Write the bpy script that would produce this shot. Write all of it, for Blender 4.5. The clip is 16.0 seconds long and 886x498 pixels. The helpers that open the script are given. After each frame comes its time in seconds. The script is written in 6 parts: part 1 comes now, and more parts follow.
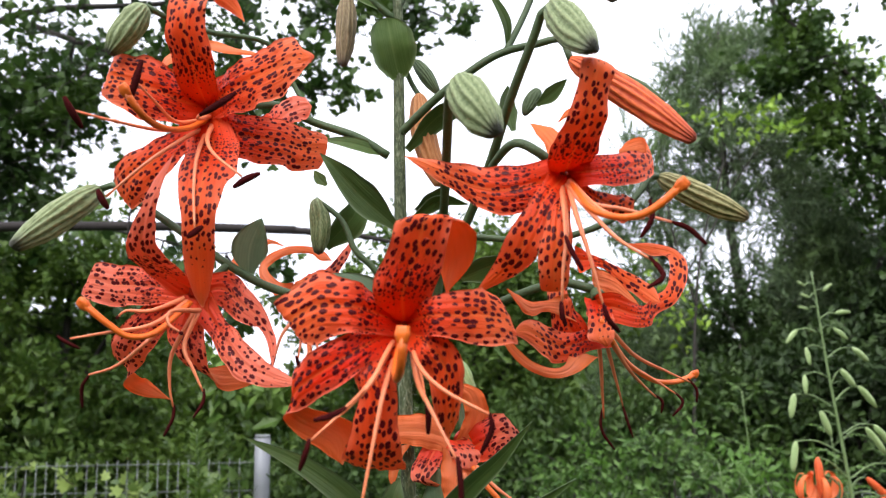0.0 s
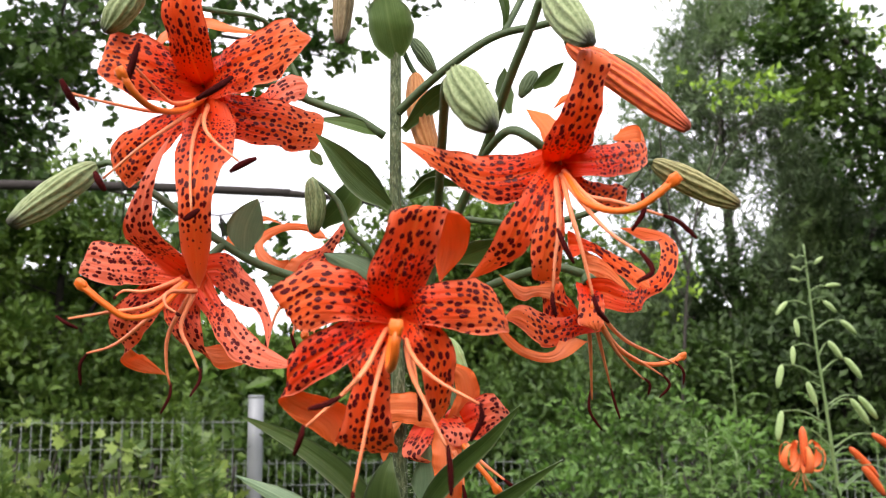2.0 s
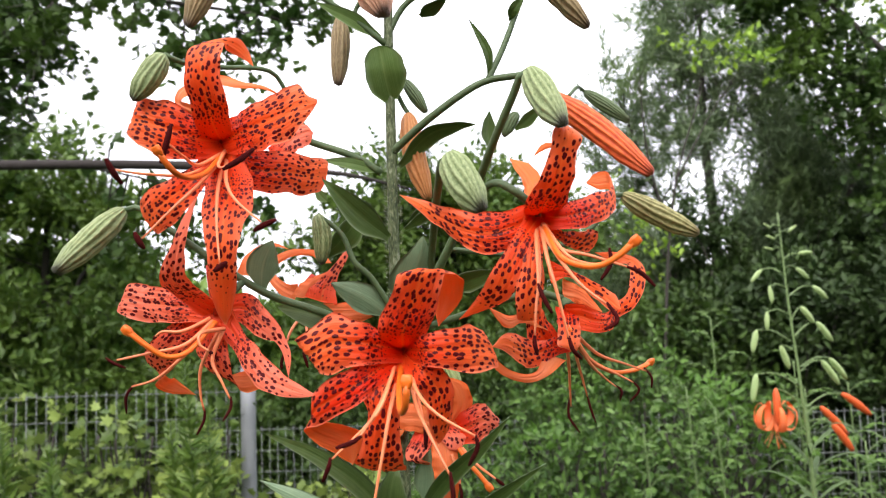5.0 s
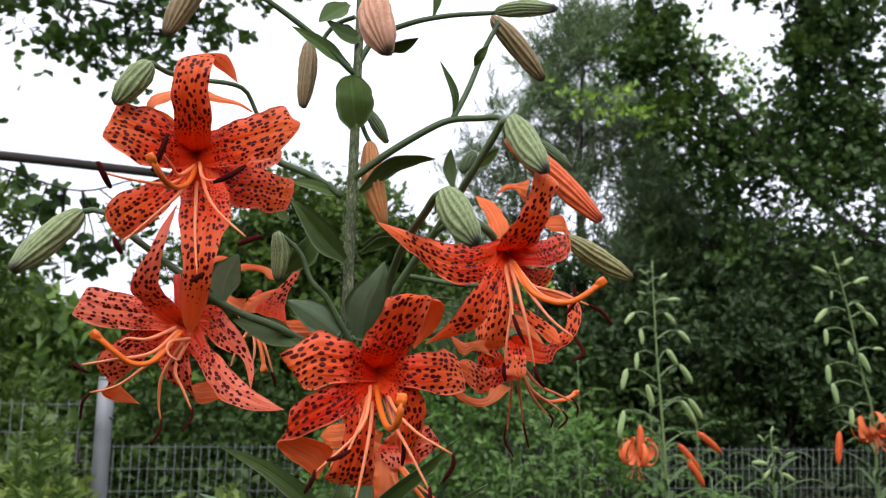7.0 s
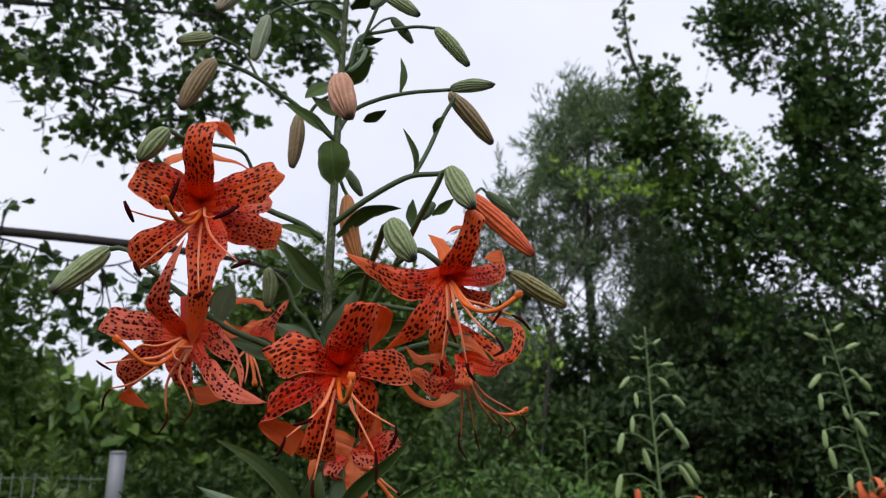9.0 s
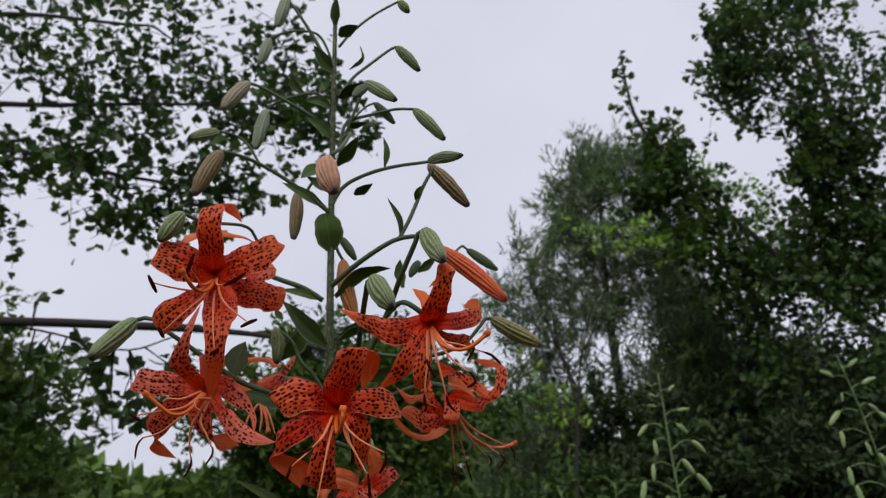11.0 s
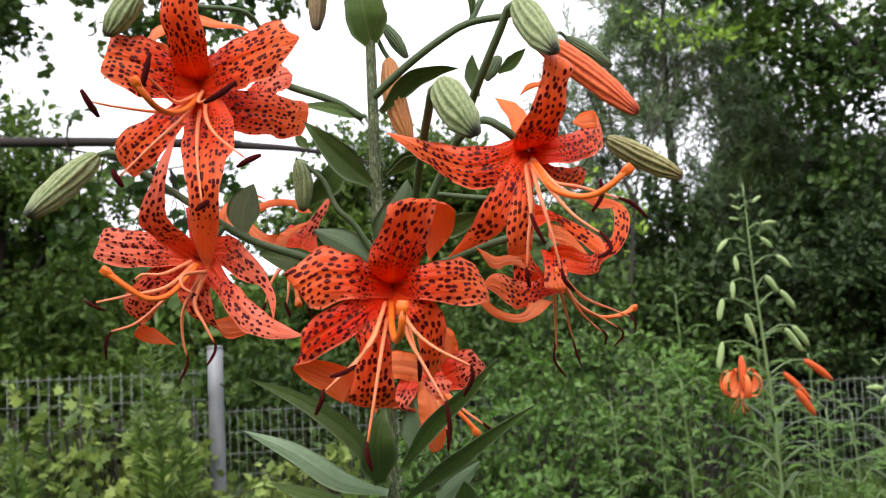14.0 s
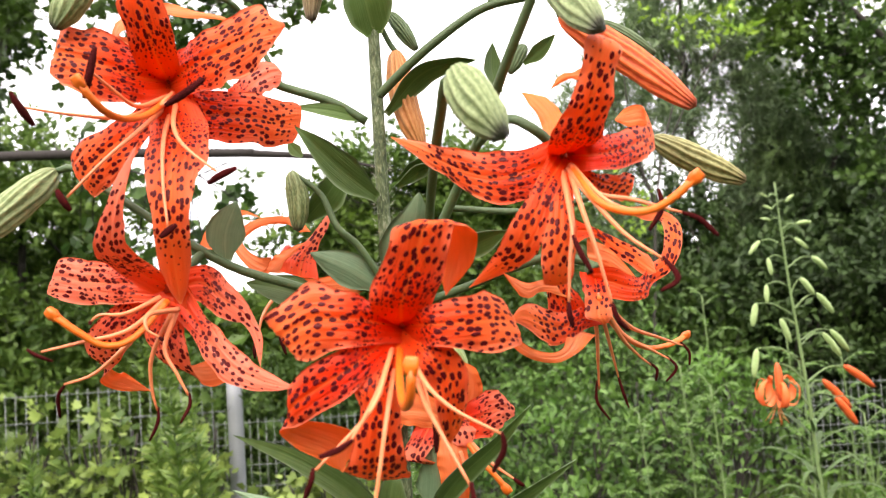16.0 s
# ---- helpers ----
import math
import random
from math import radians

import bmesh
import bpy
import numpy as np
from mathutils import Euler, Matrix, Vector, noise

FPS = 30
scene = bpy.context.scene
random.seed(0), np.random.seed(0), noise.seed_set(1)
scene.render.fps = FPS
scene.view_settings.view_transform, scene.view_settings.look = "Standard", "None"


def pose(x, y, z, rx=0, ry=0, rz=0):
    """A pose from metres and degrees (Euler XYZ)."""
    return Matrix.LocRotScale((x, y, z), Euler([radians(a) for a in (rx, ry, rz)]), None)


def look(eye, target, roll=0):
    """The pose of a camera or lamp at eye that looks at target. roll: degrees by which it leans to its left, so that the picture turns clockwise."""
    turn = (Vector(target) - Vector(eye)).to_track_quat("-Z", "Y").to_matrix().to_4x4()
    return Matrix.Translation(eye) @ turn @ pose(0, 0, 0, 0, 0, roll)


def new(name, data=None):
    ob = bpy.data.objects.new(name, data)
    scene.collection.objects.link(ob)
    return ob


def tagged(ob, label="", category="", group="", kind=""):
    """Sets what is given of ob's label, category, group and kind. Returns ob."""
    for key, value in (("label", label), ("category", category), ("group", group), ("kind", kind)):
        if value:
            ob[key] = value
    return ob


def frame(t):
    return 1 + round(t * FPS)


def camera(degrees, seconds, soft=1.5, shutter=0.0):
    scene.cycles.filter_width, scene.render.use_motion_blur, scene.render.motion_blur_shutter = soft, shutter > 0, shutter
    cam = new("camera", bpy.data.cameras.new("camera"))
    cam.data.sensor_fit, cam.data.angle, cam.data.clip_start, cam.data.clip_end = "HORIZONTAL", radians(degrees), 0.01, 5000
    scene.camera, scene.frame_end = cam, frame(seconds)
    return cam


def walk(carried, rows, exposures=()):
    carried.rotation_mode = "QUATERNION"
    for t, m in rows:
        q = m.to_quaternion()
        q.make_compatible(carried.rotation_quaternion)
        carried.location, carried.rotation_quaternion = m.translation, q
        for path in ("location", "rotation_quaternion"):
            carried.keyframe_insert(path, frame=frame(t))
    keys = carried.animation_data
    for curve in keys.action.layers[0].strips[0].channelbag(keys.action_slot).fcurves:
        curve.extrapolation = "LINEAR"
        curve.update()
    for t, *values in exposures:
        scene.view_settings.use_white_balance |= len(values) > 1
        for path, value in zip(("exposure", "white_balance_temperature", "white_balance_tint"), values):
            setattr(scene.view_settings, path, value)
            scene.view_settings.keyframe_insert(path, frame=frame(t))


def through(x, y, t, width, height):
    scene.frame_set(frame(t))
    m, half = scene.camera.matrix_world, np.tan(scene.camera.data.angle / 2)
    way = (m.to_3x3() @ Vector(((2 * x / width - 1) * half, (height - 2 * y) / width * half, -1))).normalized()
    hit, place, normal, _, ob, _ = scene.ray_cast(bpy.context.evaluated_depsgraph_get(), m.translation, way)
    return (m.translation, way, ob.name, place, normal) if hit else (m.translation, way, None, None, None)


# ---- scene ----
cam = camera(59.61, 16.0, 1.1)
cam.data.dof.use_dof, cam.data.dof.focus_distance, cam.data.dof.aperture_fstop = True, 0.46, 18.0
EXPOSURES = [(0.0, 1.3, 6500, 10), (1.5, 1.47, 6720, 10), (3.0, 1.55, 7500, 10), (5.5, 1.53, 6700, 10), (7.0, 0.9, 6510, 10), (8.0, 0.55, 6380, 10), (9.0, 0.25, 6430, 10), (9.7, 0.1, 6480, 10), (11.8, -0.18, 6510, 10), (12.5, -0.02, 6520, 10), (13.0, 0.38, 6610, 10), (13.5, 0.82, 6700, 10), (14.0, 1.28, 6850, 10), (14.5, 1.6, 7250, 10), (15.2, 1.82, 7300, 10), (16.0, 1.99, 7400, 10)]
walk(cam, [
    (0, look((0.0000, 0.0000, 1.4000), (-0.0000, 0.9857, 1.5687), -1.17)),
    (0.5, look((-0.0164, 0.0058, 1.4009), (0.0061, 0.9916, 1.5673), -0.73)),
    (1, look((-0.0029, -0.0026, 1.4099), (0.0445, 0.9834, 1.5698), -0.57)),
    (1.5, look((0.0088, -0.0033, 1.4140), (0.0486, 0.9847, 1.5631), -0.78)),
    (2, look((0.0003, -0.0058, 1.4098), (0.0069, 0.9868, 1.5308), -0.31)),
    (2.5, look((0.0128, -0.0247, 1.4206), (0.0056, 0.9703, 1.5202), 0.01)),
    (3, look((0.0283, -0.0352, 1.4207), (-0.0045, 0.9618, 1.4904), 0.11)),
    (3.2, look((0.0225, -0.0369, 1.4172), (-0.0186, 0.9606, 1.4737), 0.02)),
    (5.3, look((-0.0114, -0.0687, 1.4473), (0.0344, 0.9273, 1.5237), -1.49)),
    (5.5, look((-0.0164, -0.0715, 1.4457), (0.0454, 0.9230, 1.5305), -1.16)),
    (6, look((-0.0253, -0.0691, 1.4382), (0.0938, 0.9192, 1.5339), 0.02)),
    (6.5, look((-0.0481, -0.0697, 1.4389), (0.1184, 0.9118, 1.5333), 1.16)),
    (7, look((-0.0609, -0.0809, 1.4453), (0.1278, 0.8958, 1.5474), 1.98)),
    (7.5, look((-0.0535, -0.0876, 1.4470), (0.1324, 0.8877, 1.5663), 1.88)),
    (8, look((-0.0565, -0.0947, 1.4388), (0.1254, 0.8785, 1.5798), 2.00)),
    (8.5, look((-0.0549, -0.1339, 1.4222), (0.1194, 0.8356, 1.5946), 1.81)),
    (9, look((-0.0381, -0.1823, 1.3985), (0.1268, 0.7825, 1.6031), 1.76)),
    (9.5, look((-0.0343, -0.1901, 1.3778), (0.1182, 0.7679, 1.6209), 0.89)),
    (9.7, look((-0.0334, -0.1998, 1.3762), (0.1124, 0.7542, 1.6381), 0.57)),
    (11.8, look((-0.0117, -0.2780, 1.3669), (0.1211, 0.6703, 1.6550), -2.44)),
    (12, look((-0.0132, -0.2772, 1.3820), (0.1183, 0.6786, 1.6449), -2.38)),
    (12.5, look((-0.0151, -0.2037, 1.3935), (0.1115, 0.7732, 1.5659), -2.24)),
    (13, look((-0.0086, -0.1331, 1.4117), (0.0981, 0.8556, 1.5172), -2.20)),
    (13.5, look((-0.0144, -0.1063, 1.4197), (0.0673, 0.8881, 1.4869), -2.35)),
    (14, look((-0.0177, -0.0552, 1.4235), (0.0521, 0.9414, 1.4680), -2.39)),
    (14.5, look((-0.0325, -0.0137, 1.4153), (0.0228, 0.9841, 1.4502), -2.48)),
    (15, look((-0.0214, 0.0089, 1.4115), (0.0249, 1.0072, 1.4490), -2.53)),
    (15.5, look((-0.0075, 0.0253, 1.4190), (0.0364, 1.0235, 1.4616), -3.23)),
    (16, look((-0.0124, 0.0158, 1.4372), (0.0332, 1.0135, 1.4876), -3.43)),
], EXPOSURES)

# ---- light: an even overcast sky and a very soft sun behind the clouds ----
world = bpy.data.worlds.new("overcast")
scene.world = world
world.use_nodes = True
wn, wl = world.node_tree.nodes, world.node_tree.links
wn.clear()
SUN_UP, SUN_ROUND = radians(50), radians(198)
sky = wn.new("ShaderNodeTexSky")
sky.sky_type, sky.sun_disc, sky.sun_elevation, sky.sun_rotation = "NISHITA", False, SUN_UP, SUN_ROUND
coord = wn.new("ShaderNodeTexCoord")
clouds = wn.new("ShaderNodeTexNoise")
clouds.inputs["Scale"].default_value, clouds.inputs["Detail"].default_value, clouds.inputs["Roughness"].default_value = 2.2, 4.0, 0.5
ramp = wn.new("ShaderNodeValToRGB")
ramp.color_ramp.elements[0].position, ramp.color_ramp.elements[0].color = 0.3, (7.3, 7.5, 8.9, 1)
ramp.color_ramp.elements[1].position, ramp.color_ramp.elements[1].color = 0.7, (8.9, 9.05, 10.2, 1)
blend = wn.new("ShaderNodeMix")
blend.data_type = "RGBA"
blend.inputs[0].default_value = 0.93
ground_glow = wn.new("ShaderNodeBackground")
ground_glow.inputs["Strength"].default_value = 0.095
out = wn.new("ShaderNodeOutputWorld")
wl.new(coord.outputs["Generated"], clouds.inputs["Vector"])
wl.new(clouds.outputs["Fac"], ramp.inputs["Fac"])
wl.new(sky.outputs["Color"], blend.inputs["A"])
wl.new(ramp.outputs["Color"], blend.inputs["B"])
wl.new(blend.outputs["Result"], ground_glow.inputs["Color"])
wl.new(ground_glow.outputs["Background"], out.inputs["Surface"])
sun = new("sun", bpy.data.lights.new("sun", "SUN"))
sun.data.energy, sun.data.angle, sun.data.color = 1.5, radians(50), (1.0, 0.97, 0.92)
sun.matrix_world = look((-1.2, -3.2, 6.0), (0, 0.4, 1.4))


# ---- materials ----
def nodes_of(name):
    m = bpy.data.materials.new(name)
    m.use_nodes = True
    t = m.node_tree
    return m, t.nodes, t.links, t.nodes["Principled BSDF"]


def mix(n, l, a, b, fac, mode="MIX"):
    k = n.new("ShaderNodeMix")
    k.data_type, k.blend_type = "RGBA", mode
    for socket, v in ((k.inputs["A"], a), (k.inputs["B"], b), (k.inputs[0], fac)):
        if isinstance(v, bpy.types.NodeSocket):
            l.new(v, socket)
        else:
            socket.default_value = v
    return k.outputs["Result"]


def calc(n, l, op, a, b=0.0, c=0.0):
    k = n.new("ShaderNodeMath")
    k.operation = op
    for socket, v in zip(k.inputs, (a, b, c)):
        if isinstance(v, bpy.types.NodeSocket):
            l.new(v, socket)
        else:
            socket.default_value = v
    return k.outputs[0]


def ramp_of(n, l, fac, stops):
    k = n.new("ShaderNodeValToRGB")
    e = k.color_ramp.elements
    while len(e) < len(stops):
        e.new(0.5)
    for s, (p, c) in zip(e, stops):
        s.position, s.color = p, (*c, 1)
    l.new(fac, k.inputs["Fac"])
    return k.outputs["Color"]


def noise_of(n, l, vector, scale, detail=3.0, rough=0.5):
    k = n.new("ShaderNodeTexNoise")
    k.inputs["Scale"].default_value, k.inputs["Detail"].default_value, k.inputs["Roughness"].default_value = scale, detail, rough
    if vector is not None:
        l.new(vector, k.inputs["Vector"])
    return k.outputs["Fac"]


def attr(n, name):
    k = n.new("ShaderNodeAttribute")
    k.attribute_name = name
    return k


def stretched(n, l, vector, sx, sy, sz=1.0, shift=None):
    k = n.new("ShaderNodeMapping")
    k.inputs["Scale"].default_value = (sx, sy, sz)
    l.new(vector, k.inputs["Vector"])
    if shift is not None:
        l.new(shift, k.inputs["Location"])
    return k.outputs["Vector"]


def lit_through(n, l, bsdf, colour, amount):
    """Some of the light passes through a thin leaf or petal."""
    t = n.new("ShaderNodeBsdfTranslucent")
    m = n.new("ShaderNodeMixShader")
    m.inputs[0].default_value = amount
    if isinstance(colour, bpy.types.NodeSocket):
        l.new(colour, t.inputs["Color"])
    else:
        t.inputs["Color"].default_value = (*colour, 1)
    l.new(bsdf.outputs["BSDF"], m.inputs[1])
    l.new(t.outputs["BSDF"], m.inputs[2])
    l.new(m.outputs["Shader"], n["Material Output"].inputs["Surface"])


def bump_of(n, l, bsdf, height, strength, distance):
    k = n.new("ShaderNodeBump")
    k.inputs["Strength"].default_value, k.inputs["Distance"].default_value = strength, distance
    l.new(height, k.inputs["Height"])
    l.new(k.outputs["Normal"], bsdf.inputs["Normal"])


def tepal_material(name, spotted, faded=0.0, flush=1.0, pale=0.5):
    m, n, l, b = nodes_of(name)
    uv = n.new("ShaderNodeUVMap").outputs["UV"]
    info = n.new("ShaderNodeObjectInfo")
    along, across = attr(n, "along").outputs["Fac"], attr(n, "across").outputs["Fac"]
    edge = calc(n, l, "ABSOLUTE", across)
    shift = n.new("ShaderNodeCombineXYZ")
    l.new(calc(n, l, "MULTIPLY", info.outputs["Random"], 37.0), shift.inputs[0])
    l.new(calc(n, l, "MULTIPLY", info.outputs["Random"], 91.0), shift.inputs[1])
    fine = noise_of(n, l, stretched(n, l, uv, 900, 45, 1, shift.outputs[0]), 1.0, 3.0)
    patch = noise_of(n, l, stretched(n, l, uv, 60, 60, 1, shift.outputs[0]), 1.0, 2.0)
    if spotted:
        colour = ramp_of(n, l, along, [(0.0, (0.86, 0.04, 0.005)), (0.18 * flush, (0.82, 0.016, 0.002)), (0.32 * flush, (0.84, 0.03, 0.005)), (0.48 * flush, (0.9, 0.095, 0.017)), (0.7, (0.94, 0.185, 0.05)), (1.0, (0.96, 0.27, 0.09))])
        colour = mix(n, l, colour, (0.97, 0.33, 0.2, 1), calc(n, l, "MULTIPLY", calc(n, l, "POWER", edge, 3.0), calc(n, l, "MULTIPLY", along, 1.1)))
        if faded:
            colour = mix(n, l, colour, (0.9, 0.27, 0.17, 1), calc(n, l, "MULTIPLY", calc(n, l, "MINIMUM", calc(n, l, "MAXIMUM", calc(n, l, "MULTIPLY", calc(n, l, "SUBTRACT", along, 0.22), 3.0), 0.0), 1.0), faded))
        colour = mix(n, l, colour, (0.94, 0.15, 0.03, 1), calc(n, l, "MULTIPLY", info.outputs["Random"], 0.4))
    else:
        colour = ramp_of(n, l, along, [(0.0, (0.7, 0.17, 0.04)), (0.4, (0.93, 0.24, 0.07)), (1.0, (0.95, 0.25, 0.06))])
        colour = mix(n, l, colour, (0.96, 0.4, 0.22, 1), calc(n, l, "MULTIPLY", calc(n, l, "SUBTRACT", 1.0, edge), pale))
    colour = mix(n, l, colour, (0.6, 0.05, 0.01, 1), calc(n, l, "MULTIPLY", calc(n, l, "SUBTRACT", fine, 0.42), 0.4))
    colour = mix(n, l, colour, (0.95, 0.21, 0.035, 1), calc(n, l, "MULTIPLY", calc(n, l, "SUBTRACT", patch, 0.45), 0.8))
    rib = calc(n, l, "SUBTRACT", 1.0, calc(n, l, "MINIMUM", calc(n, l, "MULTIPLY", edge, 9.0), 1.0))
    colour = mix(n, l, colour, (0.96, 0.3, 0.07, 1), calc(n, l, "MULTIPLY", rib, 0.35))
    furrow = noise_of(n, l, stretched(n, l, uv, 330, 14, 1, shift.outputs[0]), 1.0, 2.0)
    # lighter orange along the furrows, a sheen painted into the colour
    colour = mix(n, l, colour, (0.97, 0.24, 0.05, 1), calc(n, l, "MULTIPLY", calc(n, l, "SUBTRACT", furrow, 0.5), 0.2))
    height = calc(n, l, "ADD", fine, calc(n, l, "MULTIPLY", furrow, 1.6))
    if faded:
        colour = mix(n, l, colour, (0.84, 0.25, 0.19, 1), calc(n, l, "MULTIPLY", calc(n, l, "MINIMUM", calc(n, l, "MULTIPLY", along, 1.6), 1.0), faded * 0.6))
    glow = mix(n, l, colour, (0.98, 0.2, 0.02, 1), 0.25 - 0.2 * faded)
    if spotted:
        v = n.new("ShaderNodeTexVoronoi")
        v.voronoi_dimensions = "2D"
        v.inputs["Scale"].default_value, v.inputs["Randomness"].default_value = 1.0, 0.8
        wobble = n.new("ShaderNodeTexNoise")
        wobble.inputs["Scale"].default_value = 700.0
        l.new(uv, wobble.inputs["Vector"])
        warped = n.new("ShaderNodeMix")
        warped.data_type = "VECTOR"
        warped.inputs[0].default_value = 0.0011
        l.new(uv, warped.inputs["A"])
        l.new(wobble.outputs["Color"], warped.inputs["B"])
        l.new(stretched(n, l, warped.outputs["Result"], 375, 225, 1, shift.outputs[0]), v.inputs["Vector"])
        chance = n.new("ShaderNodeSeparateColor")
        l.new(v.outputs["Color"], chance.inputs["Color"])
        # spots thin out to the edge and the bare tip, and are fine specks deep in the throat
        size = ramp_of(n, l, along, [(0.0, (0.0, 0.0, 0.0)), (0.2, (0.12, 0.12, 0.12)), (0.3, (0.3, 0.3, 0.3)), (0.7, (0.34, 0.34, 0.34)), (0.85, (0.0, 0.0, 0.0))])
        size = calc(n, l, "ADD", size, calc(n, l, "MULTIPLY", calc(n, l, "SUBTRACT", chance.outputs[0], 0.5), 0.2))
        size = calc(n, l, "SUBTRACT", size, calc(n, l, "MULTIPLY", calc(n, l, "POWER", edge, 9.0), 0.2))
        spot = n.new("ShaderNodeMapRange")
        spot.interpolation_type = "SMOOTHSTEP"
        spot.inputs["From Min"].default_value, spot.inputs["From Max"].default_value = -0.03, 0.05
        l.new(calc(n, l, "SUBTRACT", size, v.outputs["Distance"]), spot.inputs["Value"])
        mask = spot.outputs["Result"]
        specks = n.new("ShaderNodeTexVoronoi")
        specks.voronoi_dimensions = "2D"
        specks.inputs["Scale"].default_value, specks.inputs["Randomness"].default_value = 1.0, 0.7
        l.new(stretched(n, l, warped.outputs["Result"], 520, 330, 1, shift.outputs[0]), specks.inputs["Vector"])
        reach = ramp_of(n, l, along, [(0.16, (0.0, 0.0, 0.0)), (0.22, (0.27, 0.27, 0.27)), (0.32, (0.22, 0.22, 0.22)), (0.42, (0.0, 0.0, 0.0))])
        tiny = n.new("ShaderNodeMapRange")
        tiny.inputs["From Min"].default_value, tiny.inputs["From Max"].default_value = -0.05, 0.05
        l.new(calc(n, l, "SUBTRACT", reach, specks.outputs["Distance"]), tiny.inputs["Value"])
        mask = calc(n, l, "MAXIMUM", mask, calc(n, l, "MULTIPLY", tiny.outputs["Result"], 0.8))
        streak = n.new("ShaderNodeMapRange")
        streak.inputs["From Min"].default_value, streak.inputs["From Max"].default_value = 0.6, 0.68
        l.new(noise_of(n, l, stretched(n, l, uv, 1100, 130, 1, shift.outputs[0]), 1.0, 1.0), streak.inputs["Value"])
        base = ramp_of(n, l, along, [(0.2, (0.0, 0.0, 0.0)), (0.26, (0.6, 0.6, 0.6)), (0.34, (0.5, 0.5, 0.5)), (0.44, (0.0, 0.0, 0.0))])
        mask = calc(n, l, "MAXIMUM", mask, calc(n, l, "MULTIPLY", streak.outputs["Result"], base))
        glow = mix(n, l, glow, (0.12, 0.003, 0.006, 1), mask)
        colour = mix(n, l, colour, (0.105, 0.004, 0.008, 1), mask)
        height = calc(n, l, "ADD", height, calc(n, l, "MULTIPLY", mask, 0.9))
    l.new(colour, b.inputs["Base Color"])
    b.inputs["Roughness"].default_value = 0.42
    b.inputs["Specular IOR Level"].default_value = 0.28
    bump_of(n, l, b, height, 0.55, 0.0012)
    lit_through(n, l, b, glow, 0.44)
    return m


def plain_organic(name, low, high, rough=0.5, scale=300.0, through=0.0, bump=0.3):
    m, n, l, b = nodes_of(name)
    where = n.new("ShaderNodeTexCoord").outputs["Object"]
    info = n.new("ShaderNodeObjectInfo")
    f = noise_of(n, l, where, scale, 4.0, 0.6)
    big = noise_of(n, l, where, scale * 0.12, 2.0)
    colour = mix(n, l, (*low, 1), (*high, 1), calc(n, l, "ADD", calc(n, l, "MULTIPLY", f, 0.6), calc(n, l, "MULTIPLY", big, 0.4)))
    hsv = n.new("ShaderNodeHueSaturation")
    l.new(colour, hsv.inputs["Color"])
    l.new(calc(n, l, "ADD", 0.88, calc(n, l, "MULTIPLY", info.outputs["Random"], 0.24)), hsv.inputs["Value"])
    l.new(hsv.outputs["Color"], b.inputs["Base Color"])
    b.inputs["Roughness"].default_value = rough
    bump_of(n, l, b, f, bump, 0.001)
    if through:
        lit_through(n, l, b, hsv.outputs["Color"], through)
    return m


def lily_leaf_material(name, low, high, vein, rough):
    m, n, l, b = nodes_of(name)
    uv = n.new("ShaderNodeUVMap").outputs["UV"]
    info = n.new("ShaderNodeObjectInfo")
    stripes = noise_of(n, l, stretched(n, l, uv, 1300, 18), 1.0, 2.0)
    blotch = noise_of(n, l, uv, 160.0, 4.0)
    colour = mix(n, l, (*low, 1), (*high, 1), blotch)
    colour = mix(n, l, colour, (*vein, 1), calc(n, l, "MULTIPLY", calc(n, l, "SUBTRACT", stripes, 0.4), 1.1))
    across = calc(n, l, "ABSOLUTE", attr(n, "across").outputs["Fac"])
    colour = mix(n, l, colour, (0.22, 0.28, 0.16, 1), calc(n, l, "MULTIPLY", calc(n, l, "POWER", across, 9.0), 0.8))
    rib = calc(n, l, "SUBTRACT", 1.0, calc(n, l, "MINIMUM", calc(n, l, "MULTIPLY", across, 10.0), 1.0))
    colour = mix(n, l, colour, (*vein, 1), calc(n, l, "MULTIPLY", rib, 0.7))
    hsv = n.new("ShaderNodeHueSaturation")
    l.new(colour, hsv.inputs["Color"])
    l.new(calc(n, l, "ADD", 0.75, calc(n, l, "MULTIPLY", info.outputs["Random"], 0.5)), hsv.inputs["Value"])
    l.new(hsv.outputs["Color"], b.inputs["Base Color"])
    b.inputs["Roughness"].default_value = rough
    b.inputs["Specular IOR Level"].default_value = 0.3
    bump_of(n, l, b, stripes, 0.5, 0.0007)
    lit_through(n, l, b, hsv.outputs["Color"], 0.2)
    return m


def bud_material(name, dark, light, tip):
    m, n, l, b = nodes_of(name)
    rib, along = attr(n, "across").outputs["Fac"], attr(n, "along").outputs["Fac"]
    where = n.new("ShaderNodeTexCoord").outputs["Object"]
    uv = n.new("ShaderNodeUVMap").outputs["UV"]
    grain = noise_of(n, l, stretched(n, l, uv, 1300, 260), 1.0, 4.0, 0.7)
    soft = noise_of(n, l, where, 160.0, 2.0)
    k = calc(n, l, "ADD", calc(n, l, "MULTIPLY", rib, 0.5), calc(n, l, "MULTIPLY", calc(n, l, "SUBTRACT", grain, 0.42), 2.2))
    colour = mix(n, l, (*dark, 1), (*light, 1), k)
    colour = mix(n, l, colour, (*light, 1), calc(n, l, "MULTIPLY", calc(n, l, "SUBTRACT", soft, 0.5), 0.8))
    colour = mix(n, l, colour, (*tip, 1), calc(n, l, "POWER", along, 11.0))
    l.new(colour, b.inputs["Base Color"])
    b.inputs["Roughness"].default_value = 0.6
    bump_of(n, l, b, grain, 0.5, 0.0008)
    return m


